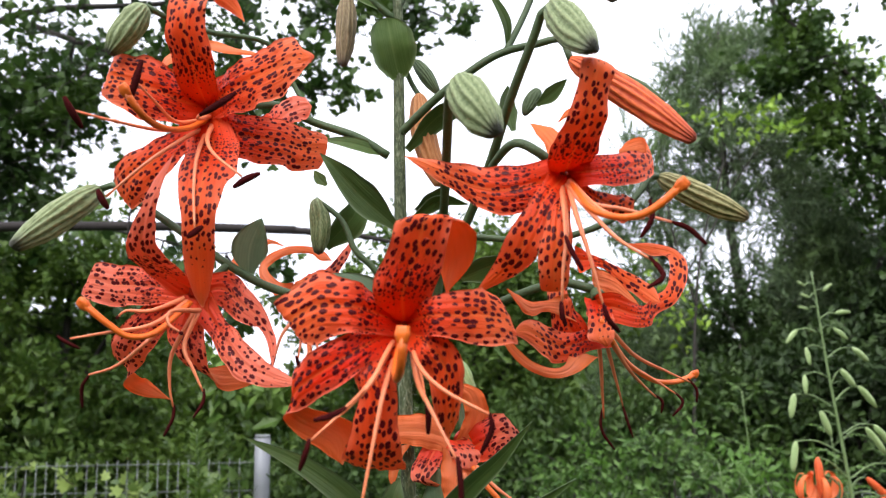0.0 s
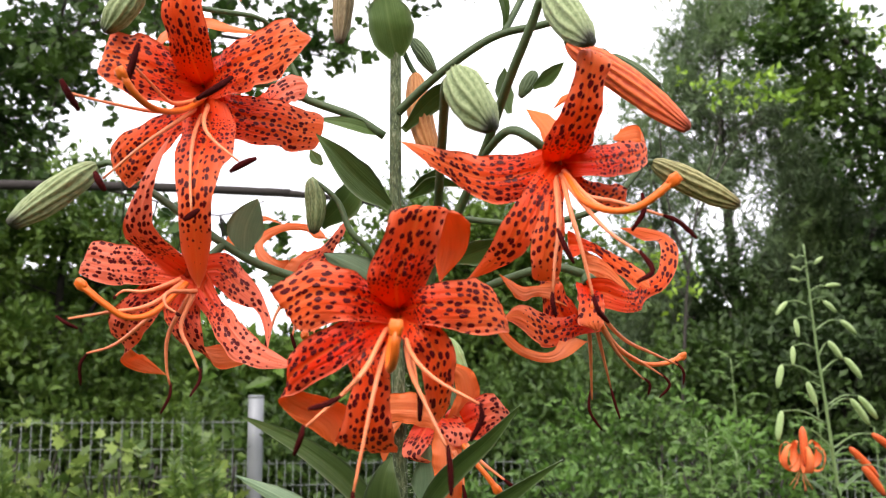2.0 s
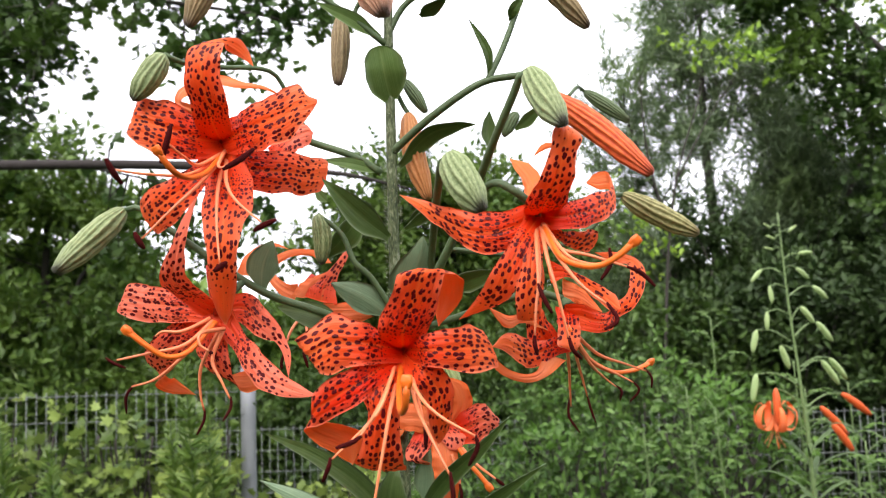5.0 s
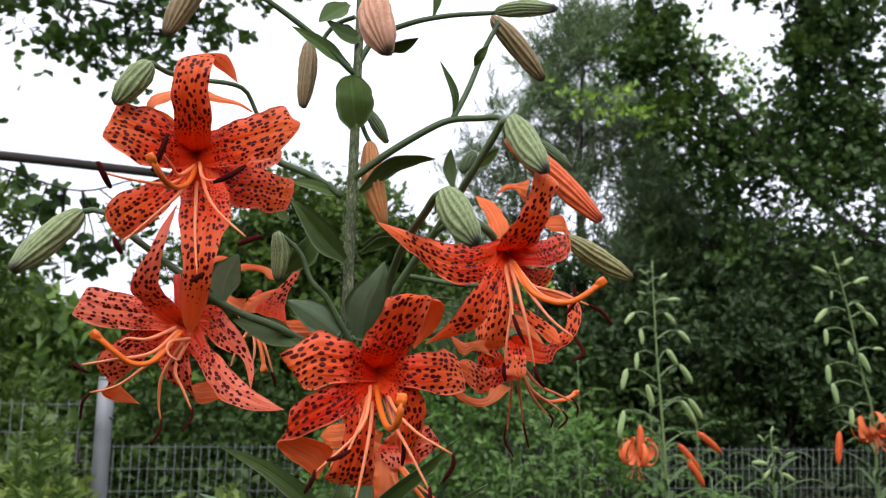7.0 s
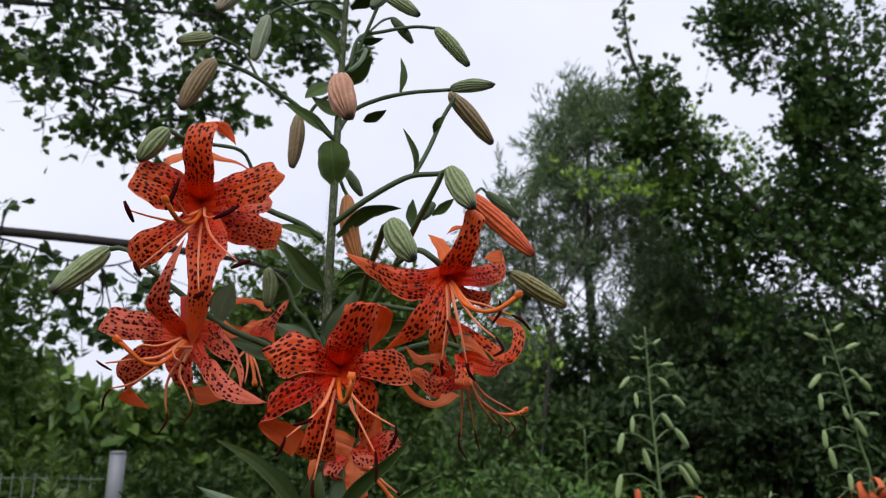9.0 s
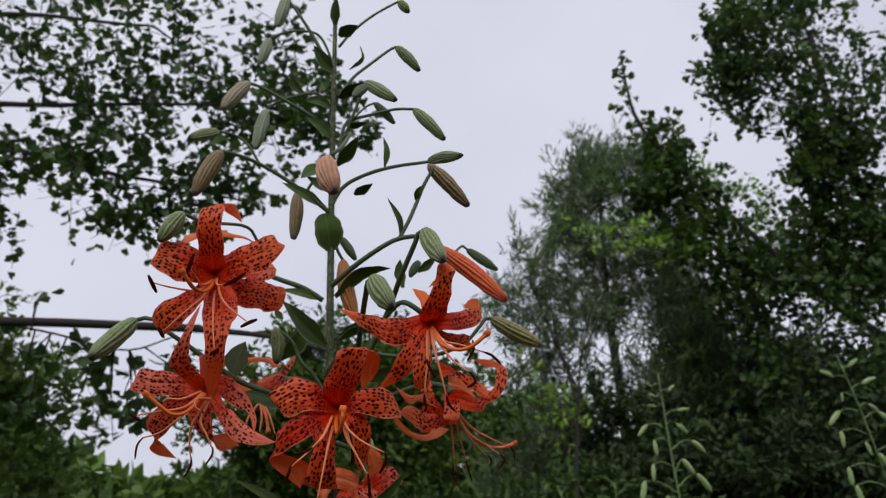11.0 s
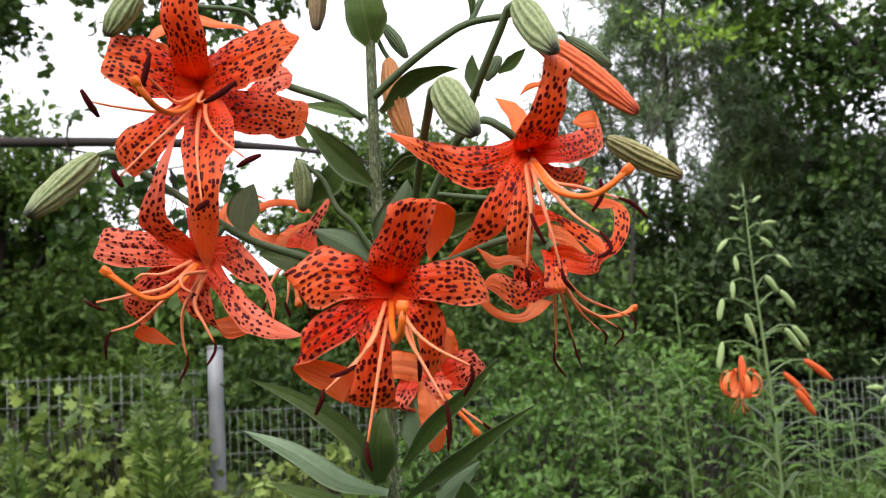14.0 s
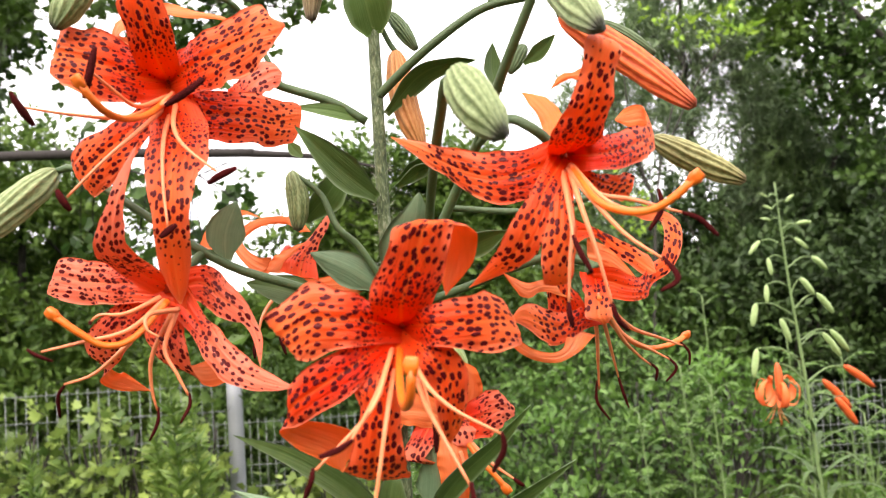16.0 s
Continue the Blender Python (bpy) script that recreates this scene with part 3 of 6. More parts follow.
def bud_mesh(name, points, width, mat, long=24, around=72):
    """A lily bud: six tepals pressed together, ribbed, blunt at the tip."""
    c, _ = spline(points, long)
    t, s, nrm = frames_along(c, (0.4, 0.8, 0.3), 0)
    v = np.linspace(0, 1, long)
    r = width / 2 * np.interp(v, [0, 0.06, 0.25, 0.5, 0.75, 0.92, 1], [0.30, 0.64, 0.93, 1.0, 0.86, 0.56, 0.38])
    verts, along, across, uv = [], [], [], []
    for i in range(long):
        for j in range(around):
            a = 2 * math.pi * j / around
            uv.append((abs(math.pi - a) * width / 2, v[i] * width * 4 + width * 7))
            rib = 0.5 + 0.5 * math.cos(13 * a + 1.5 * math.sin(3 * a + width * 900) + 0.7 * math.sin(v[i] * 8 + 2 * a + width * 700))
            k = 1 + (0.05 + 0.12 * v[i] ** 4) * math.cos(3 * a + 0.4) + 0.14 * (rib ** 1.5 - 0.5) + 0.03 * math.sin(v[i] * 11 + width * 500 + 2 * a)
            verts.append(c[i] + (s[i] * math.cos(a) + nrm[i] * math.sin(a)) * r[i] * k)
            along.append(v[i])
            across.append(rib ** 1.5)
    verts += [c[0] - t[0] * width * 0.05, c[-1] + t[-1] * width * 0.12]
    along += [0, 1]
    across += [0, 0]
    e = len(verts)
    faces = [(e - 2, (j + 1) % around, j) for j in range(around)]
    for i in range(long - 1):
        for j in range(around):
            a, b = i * around + j, i * around + (j + 1) % around
            faces.append((a, b, b + around, a + around))
    o = (long - 1) * around
    faces += [(e - 1, o + j, o + (j + 1) % around) for j in range(around)]
    return mesh_of(name, verts, faces, mat, uv=uv + [(0, 0), (0, 0)], attributes={"along": along, "across": across})


# ---- ground ----
def ground():
    far = np.concatenate([np.linspace(0, 14, 36), np.geomspace(15, 900, 24)])
    axis = np.concatenate([-far[::-1], far[1:]])
    k = len(axis)
    verts = []
    for y in axis:
        for x in axis:
            z = 0.05 * noise.noise((x * 0.7, y * 0.7, 0.0)) + 0.02 * noise.noise((x * 2.3, y * 2.3, 4.0))
            slope = -0.35 * min(max((y - 3.9) / 2.0, 0.0), 1.0) * min(max((x + 1.2) / 0.8, 0.0), 1.0)
            verts.append((x, y, z + slope))
    faces = [(j * k + i, j * k + i + 1, (j + 1) * k + i + 1, (j + 1) * k + i) for j in range(k - 1) for i in range(k - 1)]
    tagged(new("ground", mesh_of("ground", verts, faces, SOIL)), "weedy dark garden soil with patches of green", "ground", kind="structure")


ground()


# ---- the tiger lily in front ----
BASE = Vector((-0.022, 0.445, 0.0))
lily = thing("tiger_lily", BASE, "tall tiger lily with spotted orange blooms and ribbed buds", "flower")
MM = 0.001
counter = iter(range(1, 9999))


def scaled(points):
    return np.asarray(points, float) * MM


def outline(places, widths):
    """A smooth half-outline of a blade from a few widths along it."""
    q = np.linspace(0, 1, 201)
    w = np.interp(q, places, widths)
    for _ in range(3):
        w = np.convolve(np.pad(w, 8, "edge"), np.ones(17) / 17, "valid")
    w *= np.clip((1.0 - q) / 0.05, 0, 1) ** 0.6
    return lambda v: np.interp(v, q, w)


BROAD_TIP = outline([0, 0.12, 0.3, 0.5, 0.72, 0.88, 0.96, 1], [0.46, 0.68, 0.94, 1.04, 1.02, 0.8, 0.46, 0.16])
POINTED = outline([0, 0.12, 0.3, 0.48, 0.68, 0.85, 0.95, 1], [0.44, 0.62, 0.92, 1.04, 0.84, 0.46, 0.20, 0.06])
LANCE = outline([0, 0.1, 0.3, 0.45, 0.7, 0.88, 1], [0.3, 0.42, 0.92, 1.04, 0.74, 0.34, 0.02])
ROUND = outline([0, 0.1, 0.3, 0.5, 0.75, 0.9, 1], [0.3, 0.62, 1.0, 1.06, 0.96, 0.7, 0.35])


def flower(place, back, mat=STALK):
    """The small green cup in which the six tepals meet."""
    p, q = np.asarray(place, float) * MM, np.asarray(back, float) * MM
    return part("flower", tube_mesh("flower", [q, (p + q) / 2, p], (0.002, 0.0036, 0.0042), mat, 10, 8), lily, "nodding spotted orange bloom with recurved tepals")


def tepal(bloom, mid, half, cup=0.16, turned=False, face=TEPAL_FACE, back=TEPAL_BACK):
    """A tepal; a turned one shows its pale back on both sides of its roll."""
    part("tepal", blade("tepal", scaled(mid), scaled(half), [back if turned else face, back], cup, next(counter)), bloom)


def strap(bloom, points, width, side, at, shape=BROAD_TIP, twist=0.0):
    part("tepal", ribbon("tepal", scaled(points), width * MM, side, at, [TEPAL_FACE, TEPAL_BACK], shape, 0.10, 0.26, 0.0009, 44, 15, next(counter), twist), bloom)


def stamen(bloom, points, anther_points, plump=0.72):
    part("filament", tube_mesh("filament", scaled(points), (0.0013, 0.0010, 0.0005), FILAMENT, 7, 16), bloom)
    part("anther", tube_mesh("anther", scaled(anther_points), [0.0008 * plump, 0.0014 * plump, 0.0015 * plump, 0.0014 * plump, 0.0008 * plump], ANTHER, 8, 12, 0.15), bloom)


def style(bloom, points):
    p = scaled(points)
    part("style", tube_mesh("style", p, (0.0015, 0.0014, 0.0014, 0.0016), STYLE, 9, 22, 0.08), bloom)
    d = p[-1] - p[-2]
    d /= np.linalg.norm(d)
    part("stigma", tube_mesh("stigma", [p[-1] - d * 0.002, p[-1] + d * 0.001, p[-1] + d * 0.0035], (0.0016, 0.0024, 0.0019), STYLE, 12, 7, 0.22), bloom)


def stalk(points, r0, r1):
    part("stalk", tube_mesh("stalk", scaled(points), (r0 * MM, r1 * MM), STALK, 8, 24), lily)


BUD_WORDS = {"green": "pale green ribbed bud", "fresh": "fresh light green bud", "striped": "yellow green striped bud", "pale": "small grey green bud", "brown": "brownish ribbed bud", "pale_brown": "pale brown bud",
             "pink": "pinkish brown ribbed bud", "orange": "long orange bud about to open", "orange_brown": "orange brown bud", "dark": "small dark green bud"}


def bud(points, width, kind):
    part("bud", bud_mesh("bud", scaled(points), width * MM, BUD[kind]), lily, BUD_WORDS[kind])


def leaf(points, width, side, shape=LANCE):
    part("leaf", ribbon("leaf", scaled(points), width * MM, side, 1, [LEAF, LEAF_GREY], shape, -0.16, 0.03, 0.0007, 26, 9, next(counter)), lily)


def main_stem():
    line = [(-0.022, 0.445, -0.02), (-0.026, 0.446, 0.5), (-0.022, 0.442, 1.0), (-0.021, 0.44, 1.294), (-0.024, 0.44, 1.45), (-0.0245, 0.44, 1.585), (-0.0245, 0.44, 1.661), (-0.0235, 0.44, 1.81), (-0.0235, 0.44, 1.93), (-0.022, 0.441, 1.99)]
    radii = (0.0062, 0.006, 0.0058, 0.0052, 0.005, 0.0046, 0.0042, 0.0034, 0.0024, 0.0012)
    part("stem", tube_mesh("stem", line, radii, STEM, 14, 80), lily, "dark green hairy upright stem")
    c, _ = spline(line[2:], 400)
    rng = np.random.default_rng(5)
    k = 6500
    at = rng.integers(0, 400, k)
    a = rng.uniform(0, 2 * math.pi, k)
    z = c[at, 2]
    r = np.interp(z, [1.0, 1.45, 1.66, 1.99], [0.0057, 0.0049, 0.0041, 0.0012])
    place = c[at] + np.stack([np.cos(a) * r, np.sin(a) * r, rng.uniform(-0.002, 0.002, k)], 1)
    out = np.stack([np.cos(a), np.sin(a), rng.uniform(-0.5, 1.2, k)], 1)
    out /= np.linalg.norm(out, axis=1)[:, None]
    s = np.cross(out, rng.normal(size=(k, 3)))
    s /= np.linalg.norm(s, axis=1)[:, None]
    turns = np.stack([s, np.cross(out, s), out], 2)
    size = rng.uniform(0.0010, 0.0030, k) * np.interp(z, [1.0, 1.5, 1.6, 2.0], [1.0, 1.0, 0.6, 0.35])
    hair = leaves_mesh("stem_wool", [(-0.06, 0, 0), (0.06, 0, 0), (0.03, 0.03, 1)], [(0, 1, 2)], place, turns, size, WOOL)
    tagged(part("stem_wool", hair, lily, "short whitish wool on the stem"), kind="stuff")


main_stem()
bloom = flower((-16.0, 315.0, 1423.6), (-17, 355, 1425), THROAT)
tepal(bloom, [(-16.4, 314.0, 1423.7), (-15.7, 292, 1432.2), (-11.4, 284, 1443.8), (-8, 279, 1453.1), (-4.9, 277, 1460.6), (1.5, 290, 1459.5), (4.2, 302, 1449.8), (1.1, 308, 1434.7)], [(2.8, 0, 0), (9.5, 0, -0.9), (11, 0, -1), (10.6, 0, -0.1), (10.7, 0, -0.2), (10.9, 0, -1.8), (7.9, 0, -2.5), (0, 0, 0)])
tepal(bloom, [(-16.7, 314.0, 1423.7), (-30.7, 290, 1427.7), (-40.7, 287, 1428.6), (-48.2, 288, 1428.6), (-55.7, 289, 1424.8), (-59.5, 293, 1422.9), (-55, 303, 1424.5), (-46.6, 310, 1424.3)], [(-0.8, 0, 1.7), (0.4, 0, 7.5), (0.6, 0, 11.5), (-0.1, 0, 13.6), (-3.2, 0, 10.3), (-5.6, 0, 7), (-5.4, 0, 5.2), (0, 0, 0)])
tepal(bloom, [(-16.6, 314.0, 1423.4), (-31.9, 293, 1412.9), (-43.3, 292, 1406.5), (-52.7, 296, 1400.8), (-58.5, 301, 1396.4), (-59.9, 312, 1389.1), (-43.8, 322, 1378.8), (-42.8, 326, 1367.7)], [(-1.1, 0, 1), (-2.1, 0, 5.8), (-3.4, 0, 7.5), (-2.8, 0, 7.3), (-1.8, 0, 6.1), (4.7, 0, 2.4), (6.9, 0, 5.1), (0, 0, 0)], face=TEPAL_FLUSHED)
tepal(bloom, [(-16.4, 314.0, 1423.2), (-25.6, 296, 1406.9), (-25.6, 294, 1394.9), (-26.9, 297, 1382.3), (-28.7, 303, 1371.9), (-28.5, 312, 1366.4), (-27.2, 322, 1368.8), (-27.1, 328, 1374.7)], [(-1.5, 0, 0), (-7.2, 0, 0), (-7.2, 0, 0.6), (-9, 0, 0.1), (-11.4, 0, 1), (-11.8, 0, 1.2), (-7, 0, 1.4), (0, 0, 0)], face=TEPAL_FLUSHED)
tepal(bloom, [(-16.1, 314.0, 1423.3), (-7.5, 296, 1414.9), (0, 298, 1404.9), (1.3, 303, 1393.1), (1.9, 311, 1383.3), (2.3, 320, 1379.7), (1.2, 328, 1381.6)], [(-0.8, 0, -1.2), (-3.9, 0, -4), (-6.3, 0, -4.6), (-6, 0, -4), (-3.5, 0, -3.4), (-1.6, 0, -2.5), (0, 0, 0)], face=TEPAL_FLUSHED)
tepal(bloom, [(-16.0, 314.0, 1423.6), (-6.5, 292, 1424.3), (2.4, 290, 1424.2), (11.8, 292, 1424.3), (19.8, 298, 1424), (26.8, 306, 1422.1), (27, 316, 1420.9), (21.3, 322, 1419.1)], [(0.2, 0, -1.7), (0.6, 0, -6), (0.5, 0, -8.9), (0.2, 0, -10.5), (1.5, 0, -11.1), (2.4, 0, -7.5), (2.6, 0, -5.6), (0, 0, 0)])
stamen(bloom, [(-18.8, 325, 1421.3), (-22.3, 290, 1410), (-27.9, 275, 1397.8), (-46.1, 270, 1381.1)], [(-46.8, 270, 1381.8), (-47.6, 270, 1377.9), (-50.7, 274, 1371)])
stamen(bloom, [(-19.4, 325, 1420.7), (-23.4, 292, 1407.3), (-28.7, 275, 1397.8), (-33.8, 258, 1391.3)], [(-32.6, 258, 1392.2), (-37.3, 256, 1389.8), (-42.7, 254, 1388.5)])
stamen(bloom, [(-17.1, 325, 1420.2), (-21.6, 285, 1400.3), (-25.6, 276, 1379.4), (-29.9, 274, 1357.2)], [(-29.9, 274, 1358.4), (-29.9, 275, 1352.2), (-28.3, 278, 1345.5)])
stamen(bloom, [(-13.7, 325, 1420.8), (-10.6, 290, 1407.5), (-1.4, 278, 1397.4), (14.7, 271, 1388.5)], [(14.9, 271, 1389), (15.5, 272, 1383.4), (11.8, 276, 1375.2)])
stamen(bloom, [(-14.8, 325, 1420.2), (-10.7, 292, 1400.9), (-5.4, 275, 1390.4), (3.4, 264, 1373.7)], [(3.4, 264, 1375.3), (4.3, 264, 1367.1), (4.5, 266, 1358.4)])
stamen(bloom, [(-14.2, 325, 1420.2), (-9.6, 298, 1402.9), (-7.1, 280, 1392.2)], [(-6.9, 280, 1393.9), (-6.3, 280, 1388.5), (-6.6, 282, 1381.7)])
style(bloom, [(-16.8, 322, 1420.9), (-17.8, 285, 1407.9), (-16.6, 262, 1401.4), (-14.5, 250, 1403.7), (-13.7, 246, 1409.1), (-13.2, 246, 1414.1)])
bloom = flower((-119.7, 380.0, 1540.8), (-124, 407, 1550), THROAT)
tepal(bloom, [(-119.9, 379.0, 1541.6), (-119.5, 362, 1546.5), (-119.3, 350, 1556.4), (-120.6, 343, 1567.5), (-119.7, 342, 1578.9), (-116.4, 347, 1588.8), (-107.8, 356, 1590.7), (-101.7, 362, 1587), (-97.6, 364, 1580.6)], [(2.4, 0, 0.1), (7.7, 0, 0.2), (10.1, 0, -0.4), (9.8, 0, 0.7), (9.1, 0, 0.3), (7.5, 0, 0.3), (-2.2, 0, -3.4), (-1.7, 0, -2.7), (0, 0, 0)])
tepal(bloom, [(-120.1, 379.0, 1541.5), (-129.4, 364, 1540.1), (-138.7, 357, 1542.8), (-148.9, 355, 1545.9), (-159.8, 357, 1549.3), (-165.1, 362, 1550), (-163.4, 370, 1553.1), (-158.6, 376, 1554.3)], [(-0.9, 0, 2), (1.7, 0, 9.8), (2.5, 0, 14.7), (1.4, 0, 15.1), (0.4, 0, 12.6), (3.1, 0, 6.4), (3.1, 0, 4.2), (0, 0, 0)])
tepal(bloom, [(-119.6, 379.0, 1541.4), (-106.2, 362, 1541.7), (-93.5, 354, 1544.4), (-80.8, 350, 1548.4), (-71.1, 349, 1553.6), (-64.3, 350, 1555.1), (-61.1, 357, 1557.9), (-64.4, 366, 1558.6)], [(0.4, 0, -1.7), (1.9, 0, -9), (2.1, 0, -12.8), (1.3, 0, -13.9), (0.4, 0, -12.6), (1.2, 0, -4.6), (0, 0, -0.6), (0, 0, 0)])
tepal(bloom, [(-119.5, 379.0, 1541.1), (-104.6, 370, 1525.1), (-93.8, 375, 1523.1), (-82.2, 386, 1524), (-71.4, 398, 1523.1), (-63.7, 410, 1526), (-65.4, 418, 1526.6), (-71.7, 422, 1526.3)], [(-0.2, 0, -1.7), (-0.8, 0, -8), (-1.8, 0, -11.9), (-1.9, 0, -12.1), (-2, 0, -11.4), (-1.7, 0, -9.3), (-1.3, 0, -5.8), (0, 0, 0)])
tepal(bloom, [(-120.0, 379.0, 1541.1), (-127.4, 370, 1523.7), (-135.8, 366, 1514.2), (-146, 368, 1507.3), (-156.2, 374, 1501.2), (-163.7, 384, 1496.5), (-164.8, 394, 1497), (-161.1, 400, 1500.5)], [(-1, 0, 1.3), (-3.2, 0, 3.8), (-5.5, 0, 6.3), (-7, 0, 8.8), (-6.7, 0, 9.5), (-5.5, 0, 7.1), (-2.5, 0, 4), (0, 0, 0)])
tepal(bloom, [(-119.7, 379.0, 1540.8), (-111.4, 362, 1517.5), (-109.2, 347, 1501.3), (-109.4, 340, 1487), (-109.5, 338, 1475.2), (-110.5, 342, 1463.9), (-112.3, 352, 1452.6), (-114.1, 361, 1443), (-114.7, 366, 1436.9)], [(-1.4, 0, -0.1), (-10.8, 0, 1), (-13.1, 0, -0.6), (-10.2, 0, -0.4), (-7.7, 0, -0.3), (-7.6, 0, -0.2), (-6.4, 0, -0.2), (-3.9, 0, -0.1), (0, 0, 0)])
stamen(bloom, [(-118.7, 375, 1533.4), (-123, 345, 1521.7), (-123.5, 320, 1522), (-126.3, 305, 1525.5)], [(-123.4, 303, 1534.1), (-125.9, 304, 1525.3), (-130.2, 308, 1516.2)], 1.0)
stamen(bloom, [(-118.9, 375, 1531.5), (-126, 340, 1516.1), (-139.4, 315, 1512.3), (-150.3, 303, 1512.7)], [(-153.2, 300, 1517.6), (-150.4, 302, 1511.7), (-147.9, 306, 1506.3)], 1.0)
stamen(bloom, [(-119.4, 375, 1529.2), (-122.5, 345, 1511.6), (-131.7, 332, 1497.9), (-145.6, 326, 1481.8)], [(-149.2, 326, 1485), (-147.2, 326, 1480.9), (-145.1, 328, 1476.8)], 1.0)
stamen(bloom, [(-117.6, 375, 1529), (-114.3, 350, 1507.5), (-112.2, 340, 1488.3), (-109.2, 334, 1468.2)], [(-112.5, 334, 1464.7), (-109.4, 334, 1466.8), (-105.7, 334, 1469.5)], 1.0)
stamen(bloom, [(-115.5, 375, 1530.4), (-108.4, 345, 1512.9), (-99.5, 328, 1500.2), (-85.3, 320, 1488)], [(-89.1, 322, 1483.9), (-83.5, 319, 1486.3), (-77.1, 318, 1488.7)], 1.0)
stamen(bloom, [(-116.7, 375, 1534.8), (-111, 340, 1521.3), (-105.4, 322, 1515.9), (-101.3, 315, 1515.2)], [(-102.1, 314, 1513.6), (-94.1, 312, 1517.3), (-86.9, 314, 1523.4)], 1.0)
style(bloom, [(-118.4, 375, 1532.8), (-117.8, 345, 1518.4), (-120.2, 325, 1511.7), (-123.1, 312, 1511.2), (-126.7, 306, 1515.5), (-129.6, 304, 1520.8)])
tepal(bloom, [(-91.5, 396, 1534), (-85.4, 403, 1545.2), (-77.8, 408, 1551.4), (-73.4, 410, 1553), (-71.6, 412, 1553)], [(2.6, 0, -2.9), (3.2, 0, -4.9), (3.2, 0, -6.9), (1.6, 0, -4.6), (0, 0, 0)], face=TEPAL_FADED)
strap(bloom, [(-122, 396, 1546), (-138, 392, 1562), (-148, 398, 1568), (-146, 397, 1576), (-128, 394, 1581), (-110, 396, 1579), (-99, 400, 1578), (-91, 405, 1575)], 9, (0, 0.5, 0.85), 4, POINTED)
bloom = flower((-117.9, 368.0, 1442.9), (-124, 368, 1470), THROAT)
tepal(bloom, [(-118.0, 367.0, 1443.6), (-128.4, 356, 1451.3), (-136, 346, 1459), (-134, 338, 1470), (-130.1, 335, 1481.2), (-126.8, 337, 1493.1), (-122.5, 342, 1505.7)], [(2.5, 0, 0.5), (5.6, 0, 1.2), (7.7, 0, 0.2), (5.5, 0, 0.2), (3.2, 0, 0.1), (2.2, 0, 0.1), (0, 0, 0)], face=TEPAL_FADED)
tepal(bloom, [(-118.3, 367.0, 1443.5), (-133.7, 364, 1447.2), (-147.8, 368, 1448.2), (-162.5, 376, 1450), (-173.3, 377, 1452.1), (-177.4, 380, 1451.4), (-177.6, 390, 1451.5), (-174, 396, 1451.6)], [(-0.4, 0, 1.5), (-0.1, 0, 6.8), (-0.5, 0, 9.5), (-0.3, 0, 10.4), (0.9, 0, 9.4), (3, 0, 5.2), (2, 0, 4), (0, 0, 0)], face=TEPAL_FADED)
tepal(bloom, [(-118.0, 367.0, 1443.1), (-137.8, 372, 1434.3), (-152.7, 380, 1422.5), (-160.2, 392, 1413.3), (-162.4, 404, 1404.4), (-159.3, 414, 1400.1), (-148.4, 424, 1393.3)], [(-0.9, 0, 0.6), (-4.6, 0, 4.5), (-9.7, 0, 3.7), (-7, 0, 3), (4.2, 0, 2), (1.3, 0, 4.3), (0, 0, 0)], face=TEPAL_FADED)
tepal(bloom, [(-117.6, 367.0, 1443.3), (-106.1, 368, 1446.2), (-96.2, 366, 1437.9), (-88.2, 366, 1431.5), (-85, 366, 1427.3), (-81.4, 365, 1419.5), (-80.3, 363, 1407.3)], [(0.1, 0, -1.5), (-1.9, 0, -6.6), (-2.9, 0, -7.4), (-2.8, 0, -3.9), (-3, 0, -0.5), (-2.3, 0, 0.7), (0, 0, 0)], face=TEPAL_FADED)
tepal(bloom, [(-117.6, 367.0, 1443.0), (-107.7, 364, 1428.2), (-101.2, 358, 1421), (-91.9, 352, 1410.4), (-80.9, 346, 1404.7), (-70.5, 341, 1401.6), (-61.5, 337, 1400.3)], [(-0.7, 0, -0.9), (-3.5, 0, -2.3), (-3.8, 0, -5.2), (-4.3, 0, -5.9), (-2.6, 0, -4.8), (-1.3, 0, -2.6), (0, 0, 0)], face=TEPAL_FADED)
tepal(bloom, [(-117.9, 367.0, 1442.9), (-122.6, 366, 1427.1), (-119.7, 366, 1415.2), (-116.3, 372, 1406.7), (-110.8, 384, 1404.2), (-103.9, 392, 1404.4), (-95.5, 398, 1401.5)], [(-1.5, 0, 0.3), (-7.2, 0, -0.1), (-7.2, 0, -0.1), (-4, 0, 1.5), (0.5, 0, 5.5), (1.7, 0, 6.4), (0, 0, 0)], face=TEPAL_FADED)
stamen(bloom, [(-119.9, 360, 1439.2), (-130.5, 345, 1427.5), (-146.3, 338, 1424.1), (-161.2, 334, 1421.3)], [(-166.7, 334, 1422.6), (-162.7, 334, 1419.9), (-157.6, 336, 1417.1)], 0.55)
stamen(bloom, [(-119, 360, 1437.8), (-132.6, 350, 1421.6), (-147, 350, 1410), (-160.5, 352, 1406.1)], [(-159.5, 352, 1406.9), (-164, 354, 1401.1), (-166.2, 360, 1391.4)], 0.55)
stamen(bloom, [(-116, 360, 1434.8), (-126.8, 362, 1415.3), (-128.1, 364, 1400.4), (-126.8, 366, 1390.8)], [(-126.3, 366, 1391.9), (-126.8, 366, 1385.4), (-131.3, 368, 1377.5)], 0.55)
stamen(bloom, [(-114.8, 360, 1434), (-120, 358, 1418.5), (-114.8, 356, 1407.6), (-110.1, 356, 1397.7)], [(-109.6, 356, 1398.9), (-109.8, 356, 1393), (-114, 356, 1386.1)], 0.55)
